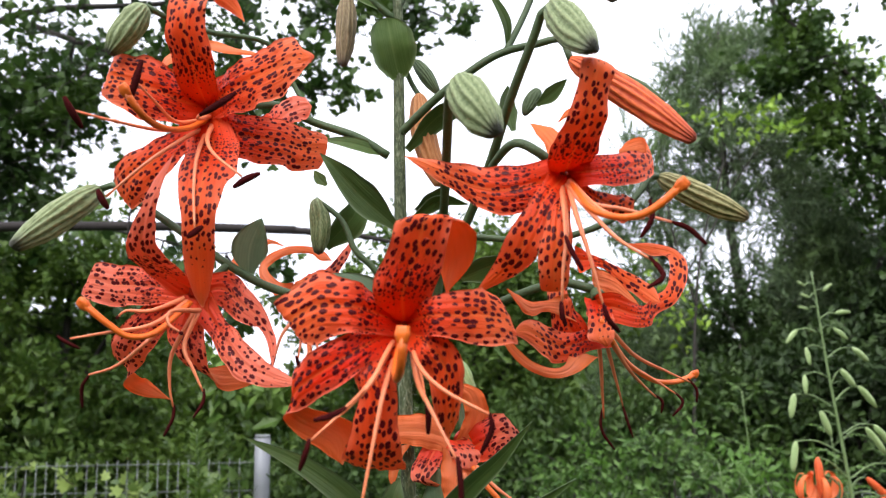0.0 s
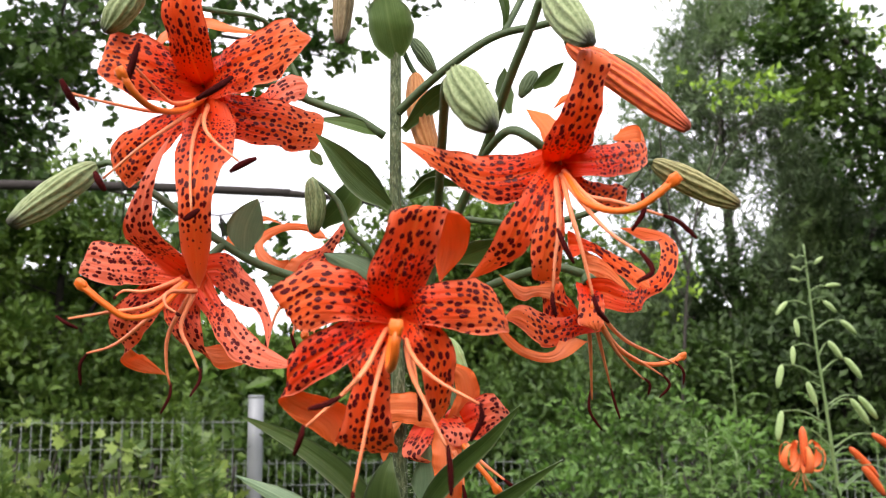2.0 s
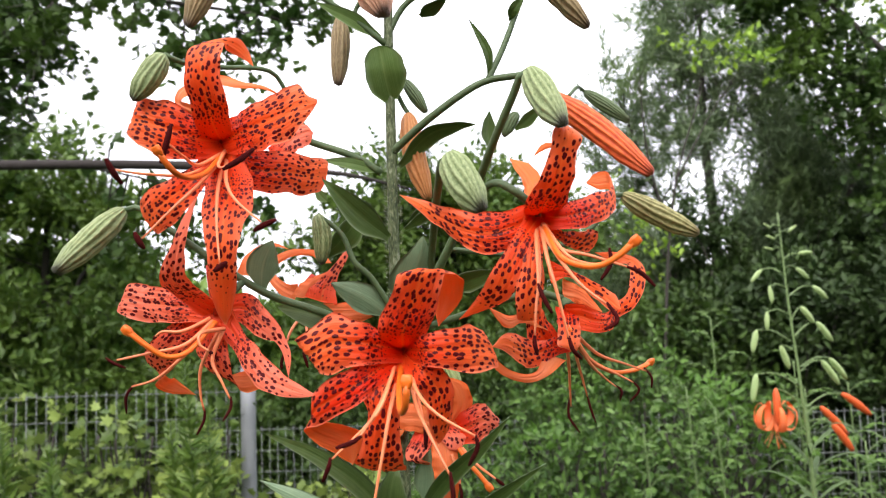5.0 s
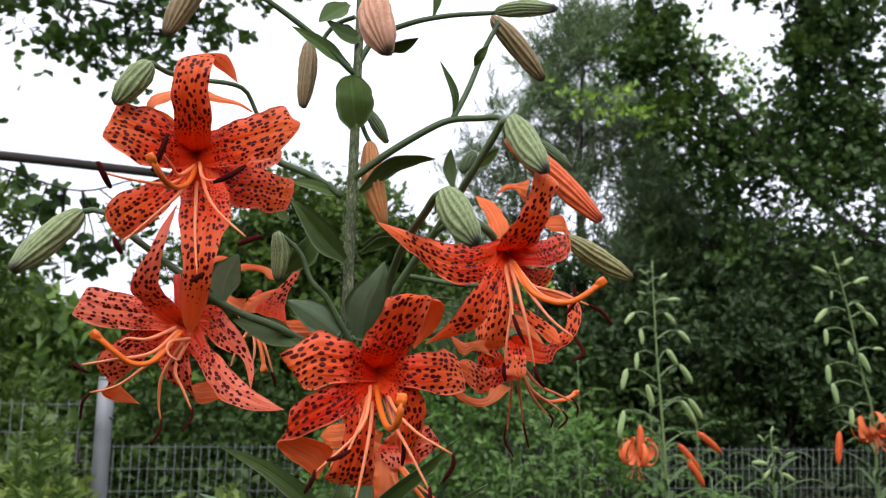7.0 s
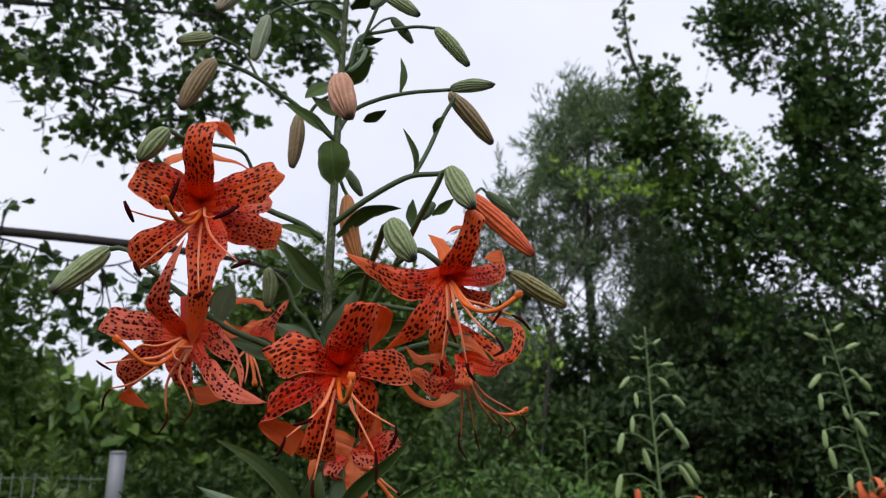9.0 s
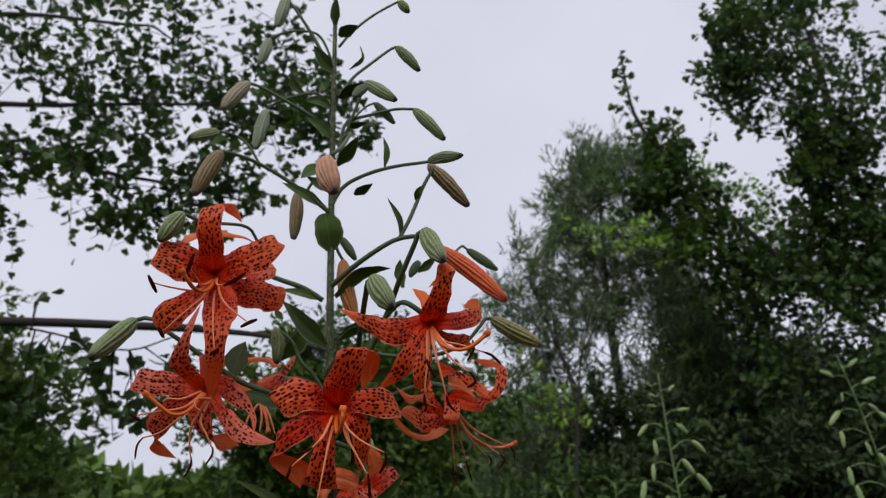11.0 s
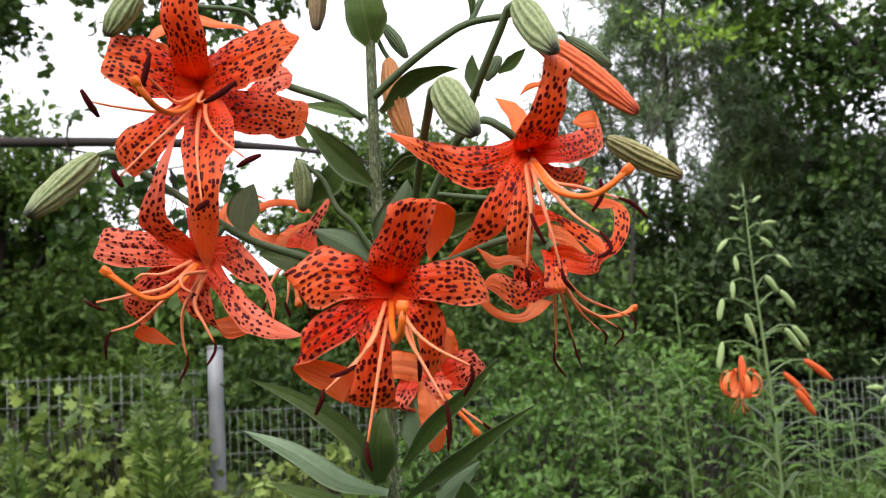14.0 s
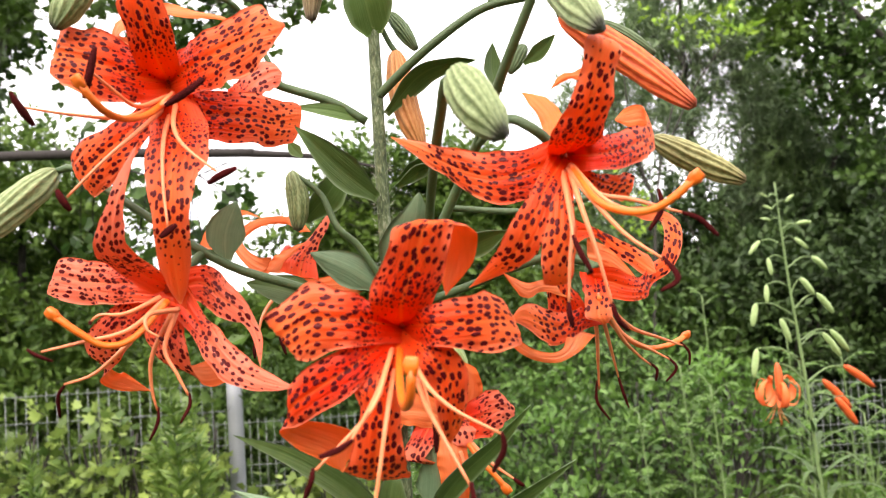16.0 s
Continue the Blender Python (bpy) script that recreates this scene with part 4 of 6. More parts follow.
stamen(bloom, [(-121.4, 360, 1440.7), (-133.7, 352, 1434.5), (-143.8, 350, 1434.6), (-147.5, 350, 1432)], [(-147.5, 350, 1432.3), (-148, 350, 1431.4), (-148.2, 350, 1430.5)], 0.55)
stamen(bloom, [(-114, 360, 1434.9), (-121.8, 345, 1433.4), (-122.1, 342, 1427.7), (-116.7, 342, 1423.8)], [(-117, 342, 1424.1), (-116.1, 342, 1423.3), (-115.3, 342, 1422.7)], 0.55)
style(bloom, [(-118.5, 360, 1438.7), (-128.5, 345, 1424.1), (-137.7, 338, 1422), (-145.5, 334, 1427.5), (-151.8, 332, 1433), (-154.6, 332, 1435.6)])
bloom = flower((54.5, 329.0, 1488.2), (45, 337, 1492), THROAT)
tepal(bloom, [(54.4, 328.0, 1488.5), (38.9, 318, 1481.6), (26.7, 318, 1479.3), (14.1, 322, 1482.1), (2.1, 331, 1489.6), (-7.9, 340, 1497.3), (-16.9, 346, 1503.3)], [(-0.5, 0, 1.5), (-1.9, 0, 7.3), (-2.3, 0, 10.6), (-1.7, 0, 9.8), (-1.4, 0, 6.5), (-0.1, 0, 3.1), (0, 0, 0)])
tepal(bloom, [(54.5, 328.0, 1488.6), (54.5, 308, 1491.3), (58.7, 297, 1502.1), (61.1, 291, 1513.9), (63.1, 289, 1522.3), (62.9, 294, 1527.2), (65, 302, 1528)], [(1.9, 0, 0.1), (8.1, 0, -0.2), (8, 0, -0.3), (6.5, 0, -0.4), (6.6, 0, -1.4), (3.2, 0, -1), (0, 0, 0)])
tepal(bloom, [(54.7, 328.0, 1488.5), (61.3, 316, 1486), (74.6, 322, 1488.4), (88.3, 336, 1493.6), (99.3, 352, 1499.8), (101, 366, 1510.8), (94.5, 372, 1511.9), (89, 374, 1511.5)], [(0.3, 0, -1.2), (0.8, 0, -5.1), (1.6, 0, -7), (1.3, 0, -7.3), (1.2, 0, -4.9), (0.6, 0, -5.1), (0.9, 0, -4.6), (0, 0, 0)])
tepal(bloom, [(54.7, 328.0, 1488.3), (61.6, 322, 1478.9), (72.3, 332, 1475.9), (83.9, 346, 1475.9), (88.9, 358, 1474.7), (86.8, 366, 1476)], [(-0.3, 0, -0.9), (-0.7, 0, -2), (-2.3, 0, -3.9), (-3.3, 0, -5.7), (-2.2, 0, -3.2), (0, 0, 0)])
tepal(bloom, [(54.4, 328.0, 1488.3), (43.2, 312, 1474.7), (35.2, 308, 1460.3), (29.4, 314, 1449.3), (22.5, 326, 1443.1), (12.2, 338, 1436.6)], [(-0.8, 0, 0.6), (-3, 0, 2.1), (-5.3, 0, 3.8), (-5.9, 0, 3.6), (-3.5, 0, 1.8), (0, 0, 0)])
tepal(bloom, [(54.5, 328.0, 1488.2), (48.6, 312, 1471.3), (45.8, 306, 1455.9), (44.9, 308, 1443.2), (45, 316, 1435.4), (47.4, 326, 1439.7)], [(-1.1, 0, -0.2), (-3.8, 0, -0.1), (-6.4, 0, -0.9), (-6.5, 0, -0.8), (-4.7, 0, -0.1), (0, 0, 0)])
tepal(bloom, [(55.3, 345, 1497.6), (56.1, 360, 1511.6), (50.8, 366, 1521.3), (44.8, 370, 1526)], [(3.5, 0, 0.2), (4.2, 0, 1.4), (3.7, 0, 1.4), (0, 0, 0)], face=TEPAL_BACKLIT, back=TEPAL_BACKLIT)
tepal(bloom, [(78.4, 372, 1531.7), (71.2, 374, 1533.8), (64.8, 375, 1532.8), (59.2, 376, 1527.8)], [(-0.3, 0, -1.6), (0, 0, -1.5), (0.4, 0, -1.7), (0, 0, 0)], face=TEPAL_BACKLIT, back=TEPAL_BACKLIT)
stamen(bloom, [(54.6, 322, 1482.6), (60.5, 305, 1469.7), (72.9, 302, 1466.2), (90.7, 298, 1459.7)], [(90.1, 298, 1460), (96.2, 297, 1457), (102.4, 296, 1450.4)])
stamen(bloom, [(54.9, 322, 1483.5), (62, 300, 1466.6), (71.6, 298, 1462), (79.5, 298, 1461.7)], [(82.1, 298, 1469.1), (82.4, 298, 1461.5), (77.9, 300, 1454.1)])
stamen(bloom, [(53.7, 322, 1481.7), (57.7, 300, 1466.4), (65.6, 288, 1452.3), (76.1, 280, 1442.5)], [(75.6, 280, 1443.6), (79.1, 276, 1435.7), (73.5, 278, 1431.7)])
stamen(bloom, [(51.3, 322, 1481), (48.2, 300, 1464.7), (46.1, 286, 1451.8)], [(46, 286, 1453.1), (48.1, 284, 1446.4), (51.7, 284, 1439.4)])
stamen(bloom, [(51.6, 322, 1481), (49.1, 300, 1459.2), (46.3, 296, 1442.5), (45.1, 296, 1428.3)], [(45, 296, 1429.4), (45.1, 296, 1424.8), (46.5, 298, 1420.1)])
stamen(bloom, [(54.3, 322, 1481.1), (53.3, 302, 1465), (56.7, 296, 1446.8), (61.2, 296, 1426.4)], [(60.9, 296, 1428.5), (62.6, 296, 1422.3), (67.6, 300, 1417.5)])
style(bloom, [(55.2, 322, 1482.7), (58.5, 298, 1466.3), (67.6, 290, 1460.6), (76.2, 286, 1460.9), (83.6, 283, 1465.3), (89.2, 282, 1470.3)])
bloom = flower((80.1, 399, 1441.2), (78, 402, 1445.8))
tepal(bloom, [(82.6, 396, 1422.9), (69.4, 386, 1418.3), (57, 376, 1415), (46.9, 368, 1418.8), (37.9, 362, 1422.9), (30.9, 358, 1420.9)], [(-0.7, 0, 4.7), (-0.4, 0, 4.6), (0, 0, 7.7), (-0.7, 0, 8.3), (0, 0, 4.6), (0, 0, 0)])
tepal(bloom, [(69, 388, 1413), (58.5, 372, 1404.3), (48.8, 364, 1403), (38, 356, 1406.9), (29.4, 350, 1414.9), (26, 346, 1423.3), (24.4, 344, 1430.8)], [(-2, 0, 1.2), (-1, 0, 2.2), (0, 0, 2.3), (0.9, 0, 2.1), (1.4, 0, 1.3), (1.5, 0, 0.7), (0, 0, 0)], turned=True)
tepal(bloom, [(63.1, 386, 1434.8), (50.9, 380, 1435.6), (42, 372, 1433.8), (35.5, 366, 1437.3), (30.1, 362, 1442.3)], [(-0.7, 0, 2.8), (-0.4, 0, 2.3), (0, 0, 3.7), (-0.4, 0, 2.9), (0, 0, 0)], turned=True)
tepal(bloom, [(68.7, 390, 1416.7), (60.6, 384, 1426.6), (57.3, 384, 1438), (56.4, 388, 1449), (55.3, 394, 1457.3)], [(3.1, 0, 3.1), (4.6, 0, 5.3), (4.9, 0, 3.1), (4.6, 0, 1.5), (0, 0, 0)])
tepal(bloom, [(80.1, 400, 1440.3), (78.6, 388, 1430.5), (77, 382, 1420.6), (78.7, 382, 1416.8), (79.6, 384, 1415)], [(-2.4, 0, 0), (-5.4, 0, 0), (-6.6, 0, -0.8), (-3.2, 0, 0), (0, 0, 0)])
tepal(bloom, [(80.3, 398, 1435.8), (86.1, 392, 1435), (95.6, 394, 1431.9), (106, 402, 1431.7), (111.8, 410, 1437.5), (122.8, 416, 1443.5), (130, 422, 1458), (129, 428, 1467.8), (118.9, 432, 1471.4), (105.7, 434, 1475.1)], [(1.2, 0, -3.5), (-0.1, 0, -6.5), (-0.1, 0, -6.5), (1.2, 0, -5.5), (0.7, 0, -4.8), (2.4, 0, -4.1), (4.9, 0, -1.7), (4.2, 0, 0.8), (1.7, 0, 3.4), (0, 0, 0)])
tepal(bloom, [(71.3, 410, 1462.7), (84.1, 412, 1461.6), (95.4, 412, 1453.9), (105.5, 410, 1446.4), (110.7, 408, 1441.5), (113.5, 406, 1439)], [(0.3, 0, -2.5), (0, 0, -2.1), (-1.7, 0, -3.3), (-2.5, 0, -4.1), (-1.7, 0, -4), (0, 0, 0)])
tepal(bloom, [(78, 402, 1450.8), (88.3, 402, 1447.6), (96.2, 402, 1441.2), (101.6, 402, 1437.2)], [(0, 0, -4), (-0.8, 0, -4), (-0.8, 0, -2.4), (0, 0, 0)], turned=True)
stamen(bloom, [(75.8, 388, 1429.8), (79.9, 402, 1408.6), (82.5, 415, 1391.7), (84.3, 424, 1378.9)], [(83.5, 424, 1384), (82.8, 424, 1372.8), (89.6, 426, 1362.1)], 0.55)
stamen(bloom, [(78, 388, 1429.9), (84.9, 402, 1410.4), (90.1, 412, 1395.6), (94, 420, 1385.1)], [(93.6, 420, 1386.6), (96, 420, 1376.9), (98.9, 422, 1368.7)], 0.55)
stamen(bloom, [(78.7, 388, 1428.2), (93.2, 405, 1406.8), (105.3, 420, 1396), (114.7, 430, 1389.2)], [(113.9, 430, 1390.7), (117.9, 430, 1386.7), (117.4, 432, 1380.5)], 0.55)
stamen(bloom, [(78.7, 388, 1428.2), (93.9, 405, 1408.5), (113.4, 425, 1398.2), (128.3, 440, 1390.6)], [(127.1, 440, 1392.4), (132, 440, 1385.6), (126.3, 442, 1378.2)], 0.55)
stamen(bloom, [(79.4, 388, 1428.2), (99.1, 410, 1411.8), (122.6, 435, 1403), (140, 450, 1396.6)], [(138.7, 450, 1398.9), (143.3, 450, 1392.7), (143.6, 452, 1385.2)], 0.55)
style(bloom, [(78.1, 386, 1428.2), (92, 405, 1410.3), (112.3, 430, 1398.9), (129.7, 450, 1396.9), (141.5, 460, 1398.9), (146.7, 464, 1401.1)])
bloom = flower((-87, 474, 1457), (-83, 480, 1467), THROAT)
tepal(bloom, [(-74.8, 458, 1448.7), (-72.6, 460, 1457.5), (-66.5, 463, 1467.9), (-58.6, 466, 1479.5), (-53.8, 470, 1490.1)], [(11, 0, -3.3), (6.5, 0, -1.8), (3.3, 0, -1.7), (1.5, 0, -1.9), (0, 0, 0)], face=TEPAL_FADED)
tepal(bloom, [(-92.8, 468, 1454.1), (-102.7, 470, 1459.1), (-111.6, 474, 1469), (-109.2, 478, 1477), (-98.1, 480, 1483.1), (-83.2, 478, 1482.9), (-75.1, 474, 1478.2), (-69, 472, 1475)], [(0.9, 0, 3.3), (2.8, 0, 1.9), (2.8, 0, 0.9), (2, 0, -2.1), (1, 0, -2.3), (0, 0, -2.3), (-1.5, 0, -2.6), (0, 0, 0)], turned=True)
tepal(bloom, [(-87.6, 462, 1451.8), (-81.7, 464, 1459.7), (-75.7, 466, 1465), (-69.7, 468, 1469.3)], [(6.5, 0, -0.4), (5.6, 0, -1.9), (2.8, 0, -1.5), (0, 0, 0)], turned=True)
tepal(bloom, [(-127.8, 478, 1468.4), (-125.9, 480, 1479.6), (-119.3, 482, 1486.1), (-109.3, 482, 1489.4), (-98.8, 482, 1485.7)], [(3.8, 0, 0), (3.9, 0, -1.4), (1.6, 0, -2.7), (0, 0, -1.4), (0, 0, 0)], turned=True)
tepal(bloom, [(-71.6, 458, 1441.2), (-59.5, 455, 1440.9), (-50.3, 452, 1441.1), (-34.5, 450, 1439.6)], [(1.9, 0, -2.4), (-0.7, 0, -5.6), (-0.7, 0, -7.5), (0, 0, 0)], turned=True)
stamen(bloom, [(-86, 462, 1442), (-83, 450, 1428), (-84, 445, 1414)], [(-85, 445, 1416), (-83, 445, 1410), (-82, 445, 1406)])
stamen(bloom, [(-84, 462, 1442), (-76, 450, 1428), (-70, 445, 1411)], [(-71, 445, 1413), (-69, 445, 1408), (-68, 445, 1403)])
stamen(bloom, [(-86, 462, 1442), (-94, 450, 1429), (-98, 445, 1413)], [(-97, 445, 1416), (-99, 445, 1410), (-99, 445, 1405)])
style(bloom, [(-85, 462, 1442), (-79, 448, 1428), (-76, 440, 1416)])
bloom = flower((7.5, 436, 1367.8), (9.7, 440, 1372.8), THROAT)
tepal(bloom, [(12.2, 434, 1368.8), (16.6, 428, 1381.9), (13.3, 424, 1393.5), (5.5, 424, 1396.1), (2.4, 428, 1388.7)], [(4.6, 0, 0), (5.4, 0, 0.9), (5.3, 0, 1.2), (1.5, 0, 2.5), (0, 0, 0)], turned=True)
tepal(bloom, [(14.3, 432, 1364.8), (21.5, 424, 1368.8), (30.8, 420, 1373), (36.4, 424, 1371.6), (39.7, 430, 1369.3), (35.4, 436, 1368.7)], [(0.9, 0, -4.2), (1.2, 0, -9.4), (0.5, 0, -9.8), (0.5, 0, -4.9), (-0.3, 0, -1.7), (0, 0, 0)], face=TEPAL_FADED)
tepal(bloom, [(1.8, 434, 1368.7), (-10.1, 430, 1373.3), (-21.8, 428, 1374.7), (-32.8, 430, 1373.6), (-38.1, 436, 1373.3)], [(0.3, 0, 3.4), (0, 0, 7.5), (-0.1, 0, 7.8), (-0.1, 0, 7), (0, 0, 0)], turned=True)
tepal(bloom, [(-5.3, 434, 1365.3), (-12.4, 428, 1354.4), (-14.2, 426, 1348), (-10, 430, 1345.5), (-0.8, 434, 1342.5)], [(-5.1, 0, 0), (-5.9, 0, 0), (-4.5, 0, 0), (-5.1, 0, 0.3), (0, 0, 0)], face=TEPAL_FADED)
tepal(bloom, [(5, 432, 1363.1), (5, 426, 1347.4), (6.3, 428, 1333.1), (7.2, 434, 1319.8), (5.6, 436, 1317.6)], [(-5.1, 0, 0.8), (-7, 0, 0.8), (-7.7, 0, -0.1), (-3.9, 0, -0.5), (0, 0, 0)], turned=True)
tepal(bloom, [(3.9, 436, 1368.5), (10.2, 428, 1361.9), (11.1, 426, 1354.8), (11.9, 428, 1352.2)], [(-2.6, 0, 0), (-6.7, 0, -0.9), (-4.2, 0, 0), (0, 0, 0)], face=TEPAL_FADED)
tepal(bloom, [(-26.3, 430, 1366), (-27.2, 428, 1360.1), (-29.3, 428, 1350.9), (-29.9, 430, 1344)], [(-1.7, 0, -0.3), (-2.9, 0, -0.8), (-2.4, 0, 0), (0, 0, 0)], turned=True)
stamen(bloom, [(15.3, 425, 1355), (23.7, 420, 1346), (35.7, 416, 1337.2)], [(35.1, 416, 1337.8), (37.7, 416, 1335.6), (40.3, 416, 1333.7)])
stamen(bloom, [(8.7, 425, 1351.6), (12.2, 422, 1340.7), (13.6, 420, 1333)], [(13.2, 420, 1334.6), (14.2, 420, 1328.2), (13.8, 422, 1320.7)])
style(bloom, [(13.7, 425, 1355), (18.8, 420, 1347.6), (25.4, 416, 1340.3), (30.5, 414, 1334)])
stalk([(-31, 438, 1531), (-49, 435, 1542), (-75, 432, 1551), (-89, 420, 1556), (-105, 400, 1550), (-117, 388, 1545)], 2.6, 2.2)
stalk([(-75, 432, 1551), (-90, 430, 1582), (-100, 420, 1595), (-124, 395, 1590), (-135, 365, 1583), (-143, 352, 1584)], 1.4, 1.5)
stalk([(-19, 435, 1419), (-49, 420, 1433), (-70, 405, 1443), (-95, 400, 1452), (-113, 395, 1463), (-138, 395, 1481), (-162, 400, 1498), (-174, 405, 1508), (-187, 410, 1507)], 2.6, 1.8)
stalk([(-112, 395, 1461), (-118, 390, 1454), (-124, 384, 1450)], 2.2, 2.4)
stalk([(-5, 430, 1432), (0, 400, 1478), (2, 350, 1496), (3, 300, 1503), (4, 276, 1508), (8, 272, 1510)], 2.6, 2)
stalk([(-14, 435, 1433), (12, 410, 1482), (24, 375, 1506), (33, 340, 1529), (42, 320, 1549), (46, 312, 1559), (49, 309, 1558)], 2.8, 2)
stalk([(21, 385, 1502), (33, 350, 1509), (44, 342, 1503), (53, 348, 1496), (53, 342, 1487)], 1.8, 2.4)
stalk([(-25, 440, 1544), (-2, 425, 1561), (23, 416, 1577), (38, 414, 1584), (55, 405, 1584), (67, 400, 1584), (71, 395, 1570)], 2.6, 1.9)
stalk([(38, 414, 1584), (50, 420, 1609), (63, 430, 1642), (73, 435, 1663), (70, 440, 1669)], 2, 1.7)
stalk([(-28, 440, 1617), (-14, 440, 1643), (8, 435, 1655), (35, 430, 1662), (68, 430, 1668), (68, 420, 1665)], 2.2, 1.6)
stalk([(9, 420, 1479), (56, 410, 1474), (90, 405, 1483), (108, 410, 1500), (115, 415, 1509), (121, 418, 1510)], 1.8, 1.8)
stalk([(-9, 435, 1429), (17, 425, 1437), (43, 412, 1446), (62, 405, 1450), (78, 402, 1445.8)], 2.2, 2.4)
stalk([(-26, 440, 1617), (-57, 430, 1639), (-91, 420, 1657), (-113, 410, 1662), (-123, 400, 1660)], 2.2, 1.6)
stalk([(-91, 420, 1657), (-104, 420, 1678), (-117, 415, 1684), (-128, 410, 1684)], 1.3, 1.2)
stalk([(-23, 440, 1721), (-39, 440, 1742), (-64, 440, 1738), (-81, 440, 1730), (-89, 440, 1723)], 1.3, 1.3)
stalk([(-24, 440, 1685), (-39, 440, 1712), (-69, 435, 1730), (-94, 432, 1743), (-106, 430, 1746)], 2, 1.4)
stalk([(-25, 440, 1778), (-39, 440, 1808), (-59, 440, 1813), (-76, 440, 1809), (-89, 440, 1802)], 1.3, 1.3)
stalk([(-24, 440, 1765), (-45, 440, 1806), (-62, 440, 1835), (-74, 440, 1851)], 2, 1.5)
stalk([(-19, 440, 1740), (-5, 450, 1767), (13, 455, 1787), (34, 460, 1808), (41, 460, 1812)], 1.7, 1.4)
stalk([(-18, 440, 1679), (-7, 430, 1708), (1, 425, 1730), (7, 420, 1746)], 1.8, 1.4)
stalk([(-18, 440, 1685), (-11, 445, 1714), (9, 450, 1725), (38, 455, 1736), (58, 455, 1737)], 1.7, 1.4)
stalk([(-3, 440, 1718), (9, 455, 1738), (18, 460, 1745)], 1.1, 1.1)
stalk([(-19, 440, 1797), (-5, 450, 1822), (17, 455, 1846), (44, 460, 1868)], 1.5, 1.2)
stalk([(-13, 430, 1692), (-8, 380, 1672), (-15, 320, 1633), (-23, 300, 1616)], 1.8, 1.6)
stalk([(-28, 445, 1660), (-39, 455, 1658), (-47, 460, 1650), (-49, 460, 1640)], 1.6, 1.6)
stalk([(-24, 440, 1594), (-19, 448, 1584), (-16, 450, 1578), (-13, 450, 1573)], 1.6, 1.6)
stalk([(-26, 445, 1601), (-20, 455, 1603), (-15, 455, 1597)], 1.2, 1.2)
stalk([(-19, 438, 1431), (-29, 432, 1447), (-39, 428, 1463), (-49, 425, 1473), (-57, 428, 1491), (-72, 430, 1504)], 2.2, 1.5)
stalk([(-17, 440, 1436), (-36, 450, 1440), (-66, 465, 1439), (-86, 472, 1443)], 2.2, 2.2)
stalk([(-18, 440, 1404), (-6, 445, 1400), (4, 446, 1396), (9.7, 440, 1372.8)], 2.2, 2.4)
stalk([(-18, 440, 1426), (-16, 410, 1430), (-16, 375, 1428), (-15, 356, 1425)], 2.4, 2.6)
stalk([(94, 440, 1580), (103, 455, 1590), (109, 460, 1588)], 1.2, 1.2)
bud([(-187, 410, 1507), (-197, 390, 1489), (-208, 369, 1469)], 15.5, 'green')
bud([(-143, 352, 1584), (-150, 352, 1573), (-159, 352, 1560)], 13.5, 'green')
bud([(7, 272, 1510), (12, 264, 1498), (19, 255, 1484)], 15, 'green')
bud([(49, 309, 1558), (54, 295, 1541), (59, 280, 1525)], 14.5, 'green')
bud([(71, 395, 1570), (100, 385, 1545), (125, 369, 1516)], 15, 'orange')
bud([(121, 418, 1510), (140, 414, 1498), (164, 409, 1484)], 14, 'striped')
bud([(-13, 450, 1573), (-9, 447, 1543), (-1, 445, 1515)], 15, 'orange_brown')
bud([(-58, 460, 1645), (-58, 458, 1621), (-60, 456, 1596)], 12.5, 'brown')
bud([(-28, 300, 1613), (-26, 294, 1597), (-21, 288, 1580)], 17.5, 'pink')
bud([(70, 440, 1669), (88, 437, 1649), (107, 434, 1625)], 14, 'brown')
bud([(68, 420, 1665), (79, 390, 1656), (89, 358, 1644)], 10.5, 'green')
bud([(58, 455, 1737), (73, 452, 1720), (88, 450, 1702)], 12, 'green')
bud([(-123, 400, 1660), (-133, 400, 1642), (-144, 400, 1618)], 15, 'brown')
bud([(-128, 410, 1684), (-140, 405, 1678), (-152, 400, 1672)], 10.5, 'green')
bud([(-89, 440, 1723), (-93, 438, 1702), (-97, 436, 1680)], 12, 'pale')
bud([(-106, 430, 1746), (-116, 425, 1731), (-127, 420, 1713)], 14, 'pale_brown')
bud([(-89, 440, 1802), (-92, 438, 1788), (-96, 436, 1772)], 11, 'pale')
bud([(-74, 440, 1851), (-76, 438, 1836), (-81, 436, 1815)], 12, 'pale')
bud([(41, 460, 1812), (53, 460, 1800), (65, 460, 1785)], 11, 'green')
bud([(7, 420, 1746), (20, 410, 1733), (35, 400, 1718)], 12, 'green')
bud([(18, 460, 1745), (28, 460, 1735), (38, 460, 1723)], 8.5, 'dark')
bud([(8, 400, 1731), (1, 390, 1721), (-5, 380, 1709)], 9, 'dark')
bud([(44, 460, 1868), (49, 460, 1863), (55, 460, 1855)], 9.5, 'green')
bud([(-15, 455, 1597), (-8, 452, 1586), (-1, 450, 1574)], 8.5, 'dark')
bud([(5.1, 440, 1412.6), (9.7, 438, 1401.7), (15, 436, 1390.2)], 11, 'fresh')
bud([(-72, 430, 1504), (-69, 430, 1489), (-70, 430, 1473)], 11.5, 'green')
bud([(109, 460, 1588), (122, 455, 1577), (136, 450, 1565)], 9, 'dark')
bud([(58, 430, 1567), (54, 430, 1561), (49, 430, 1552)], 8, 'dark')
leaf([(-24, 438, 1579), (-27, 428, 1595), (-30, 426, 1612)], 26, (0.94, 0.26, 0.24), ROUND)
leaf([(-30, 440, 1622), (-48, 430, 1631), (-70, 420, 1639)], 11, (0.31, 0.13, 0.94))
